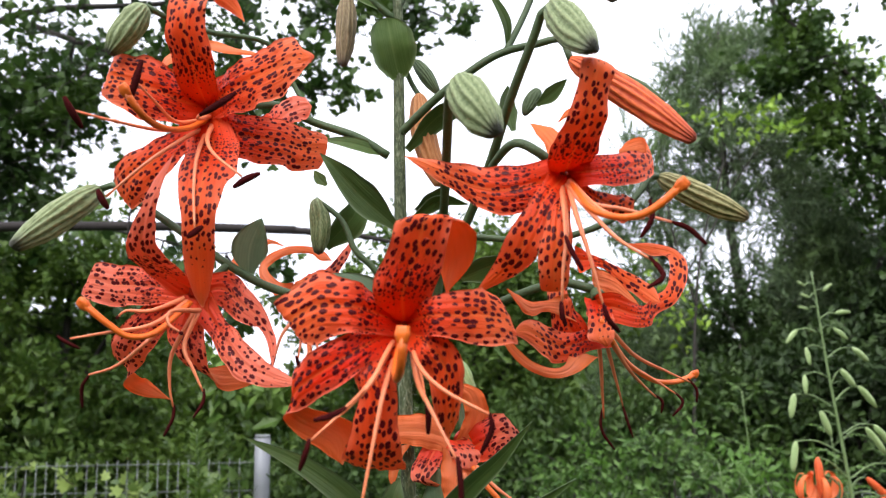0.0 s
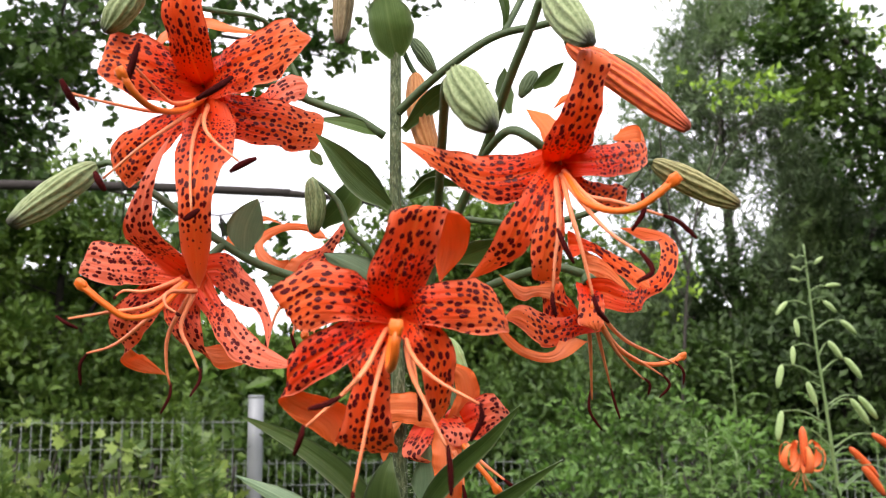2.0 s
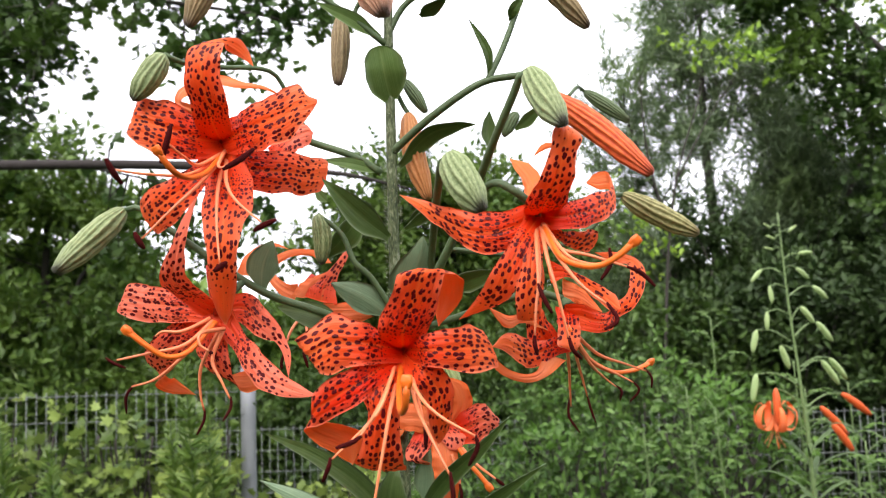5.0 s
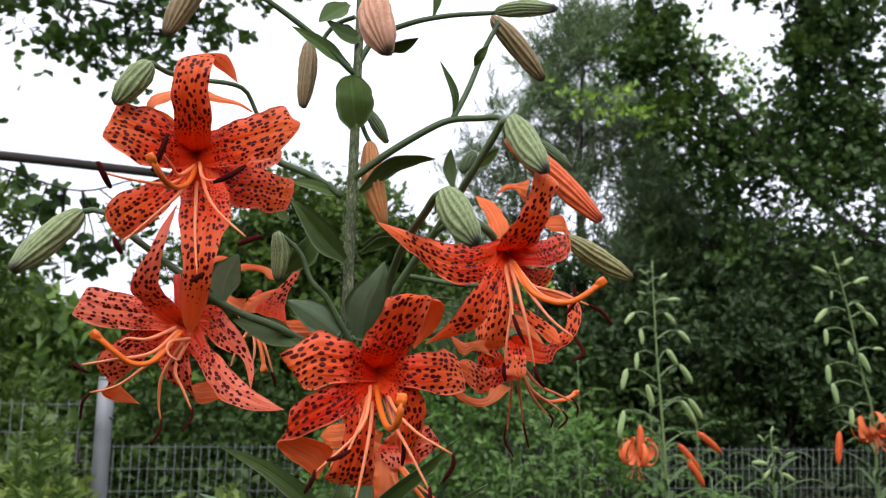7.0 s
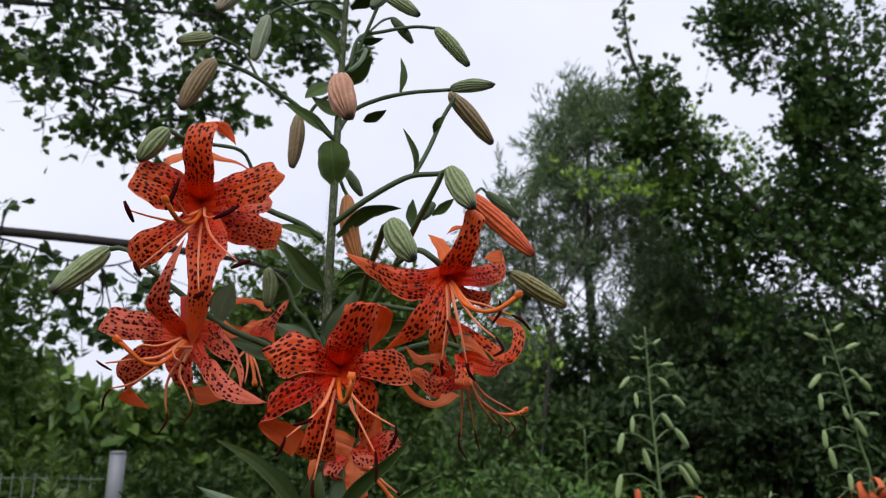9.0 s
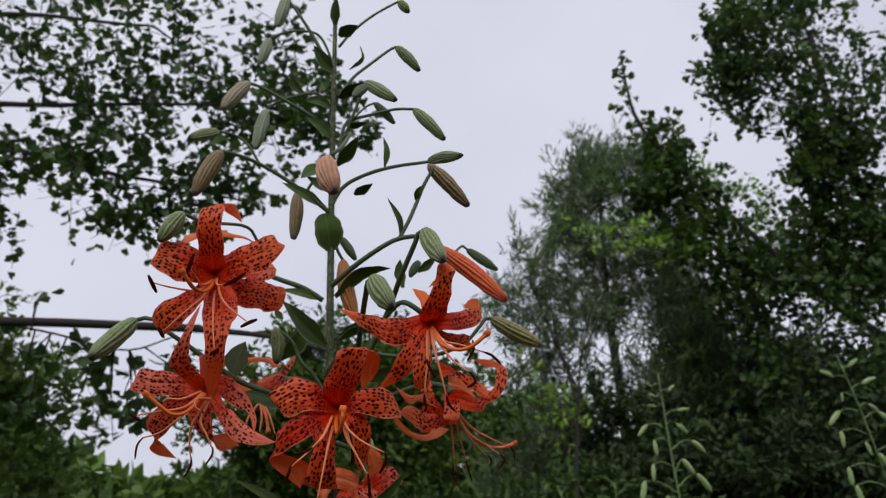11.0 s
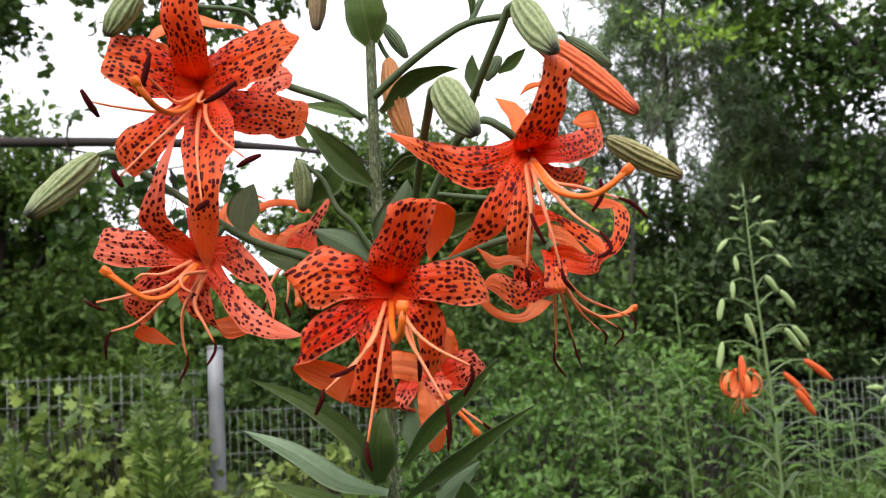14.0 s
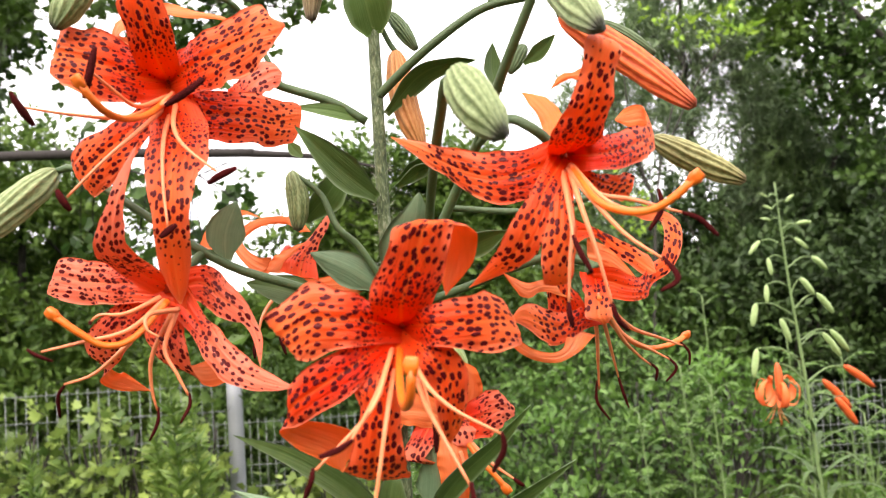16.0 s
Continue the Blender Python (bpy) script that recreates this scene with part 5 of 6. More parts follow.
leaf([(-33, 440, 1667), (-43, 430, 1656), (-53, 420, 1644)], 15, (-0.8, 0.16, 0.57))
leaf([(-3, 440, 1636), (4, 430, 1637), (14, 420, 1640)], 10, (0.72, 0.53, -0.46))
leaf([(-20, 440, 1535), (0, 435, 1554), (18, 430, 1559), (31, 430, 1560)], 15, (0.45, 0.71, -0.54))
leaf([(-27, 435, 1488), (-44, 415, 1501), (-57, 402, 1514), (-65, 400, 1522)], 18, (0.57, 0.18, 0.8))
leaf([(-31, 440, 1532), (-49, 430, 1536), (-69, 425, 1538)], 9, (0.04, 0.26, 0.96))
leaf([(-15, 430, 1436), (-14, 415, 1457), (-8, 405, 1473), (-5, 400, 1486)], 27, (-0.96, -0.07, 0.26))
leaf([(-29, 435, 1439), (-44, 430, 1450), (-64, 425, 1460)], 19, (-0.49, -0.05, -0.87))
leaf([(-102, 400, 1457), (-100, 395, 1471), (-93, 390, 1485)], 19, (-0.93, -0.27, 0.26))
leaf([(-54, 410, 1432), (-76, 412, 1441), (-96, 415, 1446)], 17, (0.34, 0.31, 0.89))
leaf([(9, 410, 1454), (24, 405, 1459), (38, 400, 1464)], 15, (0.42, 0.5, -0.76))
leaf([(41, 420, 1539), (38, 420, 1552), (39, 420, 1566)], 13, (0.84, 0.55, 0.01))
leaf([(55, 420, 1554), (63, 420, 1560), (73, 420, 1569)], 9, (0.53, 0.51, -0.68))
leaf([(39, 415, 1586), (38, 410, 1601), (27, 405, 1620)], 6.5, (0.8, 0.32, 0.51))
leaf([(55, 425, 1626), (57, 420, 1632), (63, 420, 1640)], 7.5, (0.81, 0.39, -0.44))
leaf([(26, 432, 1662), (28, 430, 1678), (25, 430, 1693)], 7, (0.92, 0.38, 0.08))
leaf([(-22, 440, 1643), (-36, 430, 1642), (-48, 425, 1648)], 14, (0.03, 0.22, 0.98))
leaf([(-19, 440, 1739), (-5, 430, 1744), (10, 420, 1745)], 14, (0.57, 0.71, -0.42))
leaf([(-25, 440, 1727), (-37, 430, 1730), (-50, 425, 1726)], 12, (-0.05, -0.03, 1))
leaf([(-19, 440, 1809), (-11, 430, 1810), (0, 425, 1813)], 14, (0.61, 0.68, -0.4))
leaf([(-24, 440, 1768), (-35, 430, 1775), (-44, 420, 1785)], 15, (0.63, 0.05, 0.78))
leaf([(-24, 440, 1694), (-36, 430, 1703), (-49, 420, 1706)], 14, (0.31, 0.18, 0.93))
leaf([(-20, 440, 1666), (-10, 430, 1675), (0, 420, 1688)], 15, (0.82, 0.53, -0.2))
leaf([(-11, 440, 1708), (-2, 430, 1705), (9, 425, 1706)], 9, (0.54, 0.75, -0.38))
leaf([(-53, 440, 1742), (-63, 435, 1749), (-65, 430, 1760)], 9, (0.83, 0.08, 0.55))
leaf([(-8, 455, 1780), (5, 455, 1793), (3, 455, 1808)], 5, (0.61, 0.72, -0.33))
leaf([(-23, 440, 1820), (-24, 430, 1830), (-22, 425, 1845)], 13, (0.75, 0.61, 0.25))
leaf([(-23, 430, 1300), (-44, 405, 1336), (-68, 385, 1360), (-97, 377, 1376)], 14, (0.39, 0.49, 0.78))
leaf([(-24, 430, 1296), (-52, 425, 1306), (-80, 425, 1325), (-111, 429, 1339)], 14, (-0.57, -0.3, -0.76))
leaf([(-28, 400, 1309), (-28, 385, 1331), (-26, 385, 1346), (-23, 390, 1354)], 22, (0.95, 0.3, 0.03))
leaf([(-15, 420, 1312), (4, 400, 1341), (25, 387, 1362), (41, 380, 1380)], 12, (0.76, 0.29, -0.58))
leaf([(-12, 430, 1292), (14, 400, 1318), (40, 385, 1339), (61, 381, 1353)], 13, (0.74, 0.38, -0.56))
leaf([(-5, 440, 1316), (-3, 435, 1336), (-6, 430, 1355)], 24, (-1, -0.04, -0.04))
leaf([(4, 430, 1287), (20, 420, 1303), (33, 415, 1316)], 11, (-0.66, 0.17, 0.74))
leaf([(20, 420, 1285), (22, 410, 1296), (21, 400, 1308)], 15, (0.99, 0.1, 0.03))
leaf([(-41, 430, 1286), (-67, 420, 1298), (-94, 415, 1310)], 12, (0.14, 0.69, 0.71))
leaf([(-17, 440, 1494), (0, 435, 1503), (15, 430, 1499)], 10, (0.33, 0.72, -0.61))
leaf([(-15, 440, 1498), (-3, 435, 1504), (5, 430, 1512)], 12, (0.65, 0.47, -0.6))
leaf([(-68, 440, 1478), (-51, 440, 1496), (-47, 445, 1515)], 20, (0.59, 0.67, -0.45))
leaf([(-66, 430, 1512), (-70, 430, 1516), (-73, 430, 1521)], 7, (0.72, 0.26, 0.64))
for k in range(34):
    up, a = 0.12 + 0.032 * k, k * 2.4
    d = np.array((math.cos(a), math.sin(a), 0))
    b = np.array((-0.024, 0.443, up))
    part("leaf", ribbon("leaf", [b + d * 0.005, b + d * 0.05 + (0, 0, 0.03), b + d * 0.10 + (0, 0, 0.025), b + d * 0.14 + (0, 0, -0.01)], 0.016, (-math.sin(a), math.cos(a), 0.0), 1, [LEAF, LEAF_GREY], LANCE, -0.16, 0.03, 0.0007, 16, 7, 300 + k), lily)


# ---- the other lilies further back ----
def small_lily(place, top, line, buds, orange, blooms, seed, label):
    """A lily a few steps away: a leaning stem, buds that droop from bowed stalks, and open blooms below. Millimetres from the tip, down and to the side."""
    rng = np.random.default_rng(seed)
    root = thing("garden_lily", (place[0], place[1], 0), label, "flower", "lilies in the bed")
    apex = np.array((place[0], place[1], top))

    def spot(x, drop, y=0.0):
        return apex + np.array((x, y, -drop)) * MM

    low = line[-1]
    points = [spot(*p) for p in line] + [np.array((apex[0] + (low[0] + 25) * MM, apex[1], (top - low[1] * MM) * 0.5)), np.array((apex[0] + (low[0] + 30) * MM, apex[1], -0.05))]
    points = points[::-1]
    part("stem", tube_mesh("stem", points, (0.0075, 0.0068, 0.006, 0.005, 0.0035, 0.002), STALK_LIGHT, 9, 60), root)
    c, _ = spline(points, 300)

    def on_stem(drop):
        return c[np.argmin(np.abs(c[:, 2] - (top - drop * MM)))]

    def leaflet(b, d, size, seed):
        part("leaf", ribbon("leaf", [b, b + d * 0.5 * size + (0, 0, 0.12 * size), b + d * size + (0, 0, -0.04 * size)], 0.22 * size, (-d[1], d[0], 0.05), 1, [LEAF_LIGHT, LEAF_LIGHT], LANCE, -0.1, 0.02, 0.0006, 9, 5, seed), root)

    for k, (joint, x0, z0, x1, z1) in enumerate(buds + orange):
        ripe = k >= len(buds)
        y = rng.uniform(-26, 26)
        b, tip, end = on_stem(joint), spot(x0, z0, y), spot(x1, z1, y * 1.2)
        mid = b * 0.45 + tip * 0.55 + (0, 0, 0.10 * abs(tip[0] - b[0]) + 0.003)
        part("stalk", tube_mesh("stalk", [b, mid, tip], (0.0024, 0.0017), STALK_LIGHT, 6, 10), root)
        size = float(np.linalg.norm(end - tip))
        belly = (tip + end) / 2 + (0, 0, 0.03 * size)
        part("bud", bud_mesh("bud", [tip, belly, end], 0.019 if ripe else max(0.006, min(0.0165, size * 0.3)), BUD["orange" if ripe else "fresh"], 10, 24 if ripe else 18), root, "long orange bud hanging from the stalk" if ripe else "")
        side = 1 if tip[0] > b[0] else -1
        leaflet(b, np.array((side * 0.9, -0.3, 0.3)), 0.028, k)
        leaflet(tip * 0.5 + mid * 0.5, np.array((side * 0.5, -0.3, 0.5)), 0.02, k + 40)
    for k, (joint, x, drop, tilt) in enumerate(blooms):
        hub = spot(x, drop, -15)
        b = on_stem(joint)
        part("stalk", tube_mesh("stalk", [b, (b + hub) / 2 + (0, 0, 0.035), hub + (0, 0, 0.02), hub], (0.0026, 0.0021), STALK_LIGHT, 7, 12), root)
        m = Matrix.Rotation(radians(tilt), 3, "X")

        def out(o, r, z):
            return hub + np.array(m @ Vector((o[0] * r, o[1] * r, z)))

        cup = part("flower", tube_mesh("flower", [hub + (0, 0, 0.004), hub, out((0, 0), 0, -0.008)], (0.003, 0.005, 0.004), STALK_LIGHT, 8, 6), root, "open orange bloom hanging down")
        for j in range(6):
            e = j * math.pi / 3 + 0.45
            o = (math.cos(e), math.sin(e))
            n = rng.uniform(0.85, 1.15)
            run = [out(o, 0.003, -0.004), out(o, 0.012, -0.026), out(o, 0.028, -0.04), out(o, 0.045 * n, -0.034), out(o, 0.053 * n, -0.012), out(o, 0.048 * n, 0.012 * n), out(o, 0.034, 0.022 * n), out(o, 0.024, 0.012)]
            across = m @ Vector((-o[1], o[0], 0))
            part("tepal", ribbon("tepal", run, 0.021, tuple(across), 2, [TEPAL_BACK, TEPAL_BACK], POINTED, 0.1, 0.12, 0.0008, 24, 9, 500 + j), cup)
            end = out(o, 0.026, -0.085)
            part("filament", tube_mesh("filament", [out(o, 0.003, -0.02), out(o, 0.009, -0.055), end], (0.001, 0.0007), FILAMENT, 5, 7), cup)
            part("anther", tube_mesh("anther", [end + (-0.004 * o[1], 0.004 * o[0], 0.001), end, end + (0.004 * o[1], -0.004 * o[0], -0.001)], (0.0008, 0.0016, 0.0008), ANTHER, 6, 5), cup)
        part("style", tube_mesh("style", [out((0, 0), 0, -0.02), out((0.1, 0), 0.04, -0.06), out((0.2, 0), 0.06, -0.09)], (0.0013, 0.0013, 0.0018), STYLE, 6, 8), cup)
    z = top - (low[1] - 40) * MM
    for k in range(66):
        h, a = 0.06 + (z - 0.06) * k / 65, k * 2.39996
        d = np.array((math.cos(a), math.sin(a), 0))
        b = c[np.argmin(np.abs(c[:, 2] - h))]
        n = rng.uniform(0.75, 1.15)
        part("leaf", ribbon("leaf", [b, b + d * 0.05 * n + (0, 0, 0.035), b + d * 0.10 * n + (0, 0, 0.05), b + d * 0.15 * n + (0, 0, 0.03)], 0.014, (-d[1], d[0], 0), 1, [LEAF_LIGHT, LEAF_LIGHT], LANCE, -0.16, 0.03, 0.0007, 10, 5, k), root)
    return root


small_lily((0.911, 1.9), 1.651, [(0, 0), (7, 112), (16, 248), (27, 364), (38, 490), (47, 616)], [(32, -32, 39, -50, 28), (58, -18, 68, -42, 58), (90, -9, 93, -34, 86), (50, 25, 51, 49, 32), (117, 36, 107, 72, 105), (144, 38, 142, 69, 170), (162, -50, 144, -79, 176), (194, -40, 188, -36, 230), (216, 86, 190, 124, 224), (264, -51, 253, -54, 298), (279, 43, 241, 74, 284), (320, 85, 282, 123, 332), (333, -73, 298, -86, 353), (356, -10, 340, 10, 398), (410, 98, 381, 141, 443), (400, 124, 376, 169, 431), (441, -83, 408, -97, 476)], [(500, 142, 465, 216, 523), (518, 86, 497, 153, 570), (536, 103, 537, 151, 606), (500, -43, 444, -42, 535)],
           [(560, -43, 505, 8)], 3, "slender garden lily with drooping green buds and an orange bloom")
small_lily((1.555, 2.0), 1.721, [(0, 0), (27, 94), (54, 194), (76, 292), (99, 392), (130, 536)], [(45, 27, 42, 60, 17), (76, -4, 68, -47, 48), (108, 63, 96, 111, 77), (184, -12, 176, -51, 219), (166, 93, 156, 130, 182), (202, 106, 183, 143, 222), (256, -32, 238, -30, 287), (274, 43, 273, 55, 312), (320, 70, 307, 101, 363), (356, -25, 346, -22, 400), (410, -19, 399, -5, 459), (302, 122, 292, 158, 294), (464, 40, 471, 39, 522), (58, 6, 58, -4, 36), (140, 6, 120, 7, 147)], [(500, 8, 541, 3, 636)],
           [(530, 105, 520, -35)], 8, "leaning garden lily with drooping green buds and an open orange bloom")
small_lily((1.305, 1.95), 1.188, [(0, 0), (4, 58), (9, 140)], [(14, -15, 33, -33, 14), (32, 16, 50, 43, 58), (58, 39, 75, 70, 60), (68, -29, 90, -78, 86), (104, 36, 122, 79, 144), (94, -15, 108, -38, 130), (4, 7, 14, 16, -9)], [],
           [], 15, "short young garden lily with small green buds")


# ---- fence ----
def fence():
    rng = np.random.default_rng(2)
    upright = joined_tubes("wire", [([(0, 0, 0), (0, 0, 0.5), (0, 0, 1)], (0.0017, 0.0017))], WIRE, 6, 3)
    level = joined_tubes("wire", [([(0, 0, 0), (0.5, 0, 0), (1, 0, 0)], (0.0018, 0.0018))], WIRE, 6, 3)

    def post(root, x, y, z0, z1):
        v, f = tube([(x, y, z0), (x, y, (z0 + z1) / 2), (x, y, z1)], (0.038, 0.038), 16, 6)
        p = part("post", mesh_of("post", v, f, STEEL), root, "grey galvanised round post")
        v, f = tube([(x, y, z1 - 0.002), (x, y, z1 + 0.004), (x, y, z1 + 0.010)], (0.039, 0.039, 0.037), 16, 4)
        part("cap", mesh_of("cap", v, f, WIRE), p)

    def panel(root, x0, y0, x1, y1, z0, z1):
        length, turn = math.hypot(x1 - x0, y1 - y0), math.atan2(y1 - y0, x1 - x0)
        for k in range(int(length / 0.05)):
            q = k * 0.05 / length
            ob = part("wire", upright, root)
            ob.location = Vector((x0 + (x1 - x0) * q, y0 + (y1 - y0) * q, z0)) - root.location
            ob.scale = (1, 1, z1 - z0)
        z = z1 - 0.02
        while z > z0:
            ob = part("wire", level, root)
            ob.location = Vector((x0, y0, z)) - root.location + Vector((0, -0.005, 0))
            ob.rotation_euler = (0, 0, turn)
            ob.scale = (length, 1, 1)
            z -= 0.13

    near = thing("mesh_fence", (-0.9, 3.88, 0), "grey welded wire fence panel on a round steel post", "fence")
    post(near, -0.9, 3.88, -0.05, 1.15)
    post(near, -3.3, 3.93, -0.05, 1.15)
    panel(near, -3.26, 3.93, -0.95, 3.88, 0.05, 1.05)
    low = thing("mesh_fence", (1.06, 4.9, 0), "lower grey wire fence running on behind the shrubs", "fence")
    for x in (1.02, 4.9):
        post(low, x, 4.9, -0.5, 0.74)
    panel(low, -1.35, 4.9, 0.97, 4.9, -0.3, 0.70)
    panel(low, 1.07, 4.9, 4.85, 4.9, -0.3, 0.70)


fence()


# ---- trees and shrubs ----
FAN = ([(0, 0, 0), (-0.5, 0.62, 0.10), (-0.22, 0.92, 0.02), (0, 0.78, -0.04), (0.24, 0.93, 0.02), (0.5, 0.6, 0.10)], [(0, 5, 4), (0, 4, 3), (0, 3, 2), (0, 2, 1)])
OVAL = ([(0, 0, 0), (0.26, 0.4, 0.06), (0, 1, -0.05), (-0.26, 0.4, 0.06), (0, 0.45, -0.03)], [(0, 1, 4), (1, 2, 4), (2, 3, 4), (3, 0, 4)])
NEEDLE = ([(-0.05, 0, 0), (0.05, 0, 0), (0.07, 0.5, 0.03), (0, 1, 0), (-0.07, 0.5, 0.03)], [(0, 1, 2), (0, 2, 4), (4, 2, 3)])
BLADE = ([(-0.03, 0, 0), (0.03, 0, 0), (0.025, 0.55, 0.08), (-0.025, 0.55, 0.08), (0, 1, 0.3)], [(0, 1, 2), (0, 2, 3), (3, 2, 4)])


LOBED = ([(0, 0, 0), (0.42, 0.12, 0.05), (0.3, 0.42, 0.02), (0.46, 0.66, 0.04), (0.16, 0.66, -0.02), (0, 1, -0.06), (-0.16, 0.66, -0.02), (-0.46, 0.66, 0.04), (-0.3, 0.42, 0.02), (-0.42, 0.12, 0.05)],
         [(0, 1, 2), (0, 2, 4), (2, 3, 4), (0, 4, 6), (4, 5, 6), (0, 6, 8), (6, 7, 8), (0, 8, 9)])


def turns_for(rng, ahead, spread):
    """Random turns whose leaf points roughly along the given directions."""
    y = ahead + rng.normal(size=ahead.shape) * spread
    y /= np.linalg.norm(y, axis=1)[:, None]
    r = rng.normal(size=ahead.shape) * 0.7 + (0, 0, 1)
    x = np.cross(y, r)
    x /= np.linalg.norm(x, axis=1)[:, None]
    return np.stack([x, y, np.cross(x, y)], 2)


def tree(name, base, label, category, limbs, clumps, template, leaf_size, leaf_mat, seed, twigs=16, per_twig=14, reach=0.35, lift=0.1, spread=0.9, trunk=0.06, droop=0.0):
    """A tapered trunk with limbs to every clump; each clump is many twigs set with single leaves."""
    rng = np.random.default_rng(seed)
    root = thing(name, base, label, category)
    b = np.asarray(base, float)
    runs = []
    for points, r0, r1 in limbs:
        runs.append(([np.asarray(p, float) for p in points], (r0, r1)))
    part("trunk", joined_tubes("trunk", runs, BARK, 9, 18), root)
    ends = np.concatenate([spline(p, 14)[0][3:] for p, _ in runs])
    starts, mids, tips, thick, places, ahead = [], [], [], [], [], []
    for x, y, z, r in clumps:
        c = np.array((x, y, z))
        near = ends[np.argmin(np.linalg.norm(ends - c + (0, 0, 0.3), axis=1))]
        starts.append(near[None])
        mids.append(((near + c) / 2 + rng.normal(size=3) * 0.12 * r)[None])
        tips.append(c[None])
        thick.append([trunk * 0.22])
        k = max(3, int(twigs * min(1.0, (r / 0.3) ** 2)))
        per = max(3, int(per_twig * min(1.0, r / 0.25)))
        d = rng.normal(size=(k, 3)) + (0, 0, lift)
        d /= np.linalg.norm(d, axis=1)[:, None]
        o = c + rng.normal(size=(k, 3)) * r * 0.3
        n = r * rng.uniform(0.5, 1.25, (k, 1))
        tip = o + d * n - np.array((0, 0, droop)) * n
        starts.append(o)
        mids.append((o + tip) / 2 + rng.normal(size=(k, 3)) * 0.05 * n)
        tips.append(tip)
        thick.append([trunk * 0.06] * k)
        q = rng.uniform(0.02, 1.08, (k, per, 1))
        places.append((o[:, None] + (tip - o)[:, None] * q + rng.normal(size=(k, per, 3)) * reach * r * 0.22).reshape(-1, 3))
        ahead.append(np.repeat(d, per, 0))
    thick = np.concatenate(thick)
    twig = part("brushwood", twig_mesh("brushwood", np.concatenate(starts), np.concatenate(mids), np.concatenate(tips), thick, thick * 0.4, BARK), root)
    tagged(twig, kind="stuff")
    places, ahead = np.concatenate(places), np.concatenate(ahead)
    turns = turns_for(rng, ahead, spread)
    size = leaf_size * rng.uniform(0.65, 1.25, len(places))
    crown = part("crown", leaves_mesh("crown", *template, places, turns, size, leaf_mat), root)
    tagged(crown, kind="stuff")
    return root


def blob(rng, centre, radii, count, size):
    """Clump centres scattered through an egg-shaped space, denser to its outside."""
    d = rng.normal(size=(count, 3))
    d /= np.linalg.norm(d, axis=1)[:, None]
    p = np.asarray(centre) + d * np.asarray(radii) * rng.uniform(0.35, 1.0, (count, 1)) ** 0.6
    return [(*q, size * rng.uniform(0.75, 1.25)) for q in p]


rng = np.random.default_rng(11)
# overhanging fan-leaved tree
hang = [(-1.9, 4.0, 3.15, 0.42), (-1.5, 4.1, 3.3, 0.45), (-1.3, 3.9, 3.02, 0.36), (-1.24, 3.95, 2.8, 0.2), (-0.95, 4.1, 3.02, 0.32), (-0.68, 4.0, 2.98, 0.24), (-0.52, 4.0, 2.93, 0.16),
        (-1.75, 4.0, 3.7, 0.45), (-1.2, 4.2, 3.75, 0.42), (-0.75, 4.2, 3.62, 0.36), (-0.4, 4.1, 3.55, 0.32), (-0.1, 4.0, 3.42, 0.25), (0.1, 4.0, 3.36, 0.14), (-1.0, 4.3, 4.2, 0.5), (-0.4, 4.2, 3.98, 0.36),
        (-1.7, 4.3, 4.4, 0.55), (-2.4, 4.1, 3.4, 0.5), (-2.5, 4.2, 4.1, 0.55), (-3.1, 4.2, 3.7, 0.55), (-3.3, 4.3, 4.5, 0.6), (-2.3, 4.4, 4.9, 0.6), (-0.05, 4.1, 3.75, 0.22), (-2.0, 3.9, 2.95, 0.25),
        (-2.71, 4.4, 3.13, 0.3), (-2.47, 4.4, 3.16, 0.3), (-2.26, 4.4, 3.14, 0.26), (-2.66, 4.4, 2.88, 0.3), (-2.42, 4.4, 2.92, 0.26), (-2.25, 4.4, 2.85, 0.2), (-2.69, 4.4, 2.64, 0.28), (-2.48, 4.4, 2.66, 0.24), (-2.31, 4.4, 2.57, 0.16), (-2.64, 4.4, 2.44, 0.25), (-2.44, 4.4, 2.46, 0.2), (-2.91, 4.4, 3.02, 0.35), (-2.92, 4.4, 2.61, 0.35), (-2.12, 4.4, 3.15, 0.2), (-2.19, 4.4, 2.98, 0.14)]
tree("ginkgo_tree", (-3.6, 4.5, 0), "fan-leaved tree whose leafy branches hang over the garden", "tree",
     [([(-3.6, 4.5, -0.1), (-3.55, 4.45, 1.8), (-3.5, 4.4, 3.4), (-3.3, 4.4, 5.0)], 0.12, 0.05), ([(-3.52, 4.42, 2.9), (-2.6, 4.2, 3.5), (-1.6, 4.1, 3.55), (-0.5, 4.1, 3.6)], 0.03, 0.006), ([(-3.5, 4.4, 3.4), (-2.4, 4.3, 4.2), (-1.2, 4.25, 4.2)], 0.03, 0.008), ([(-2.4, 4.2, 3.5), (-1.6, 4.0, 3.15), (-0.8, 4.0, 3.0)], 0.02, 0.008)],
     hang, FAN, 0.06, GINKGO, 21, 28, 11, 0.36, 0.0, 1.0, 0.05, 0.1)
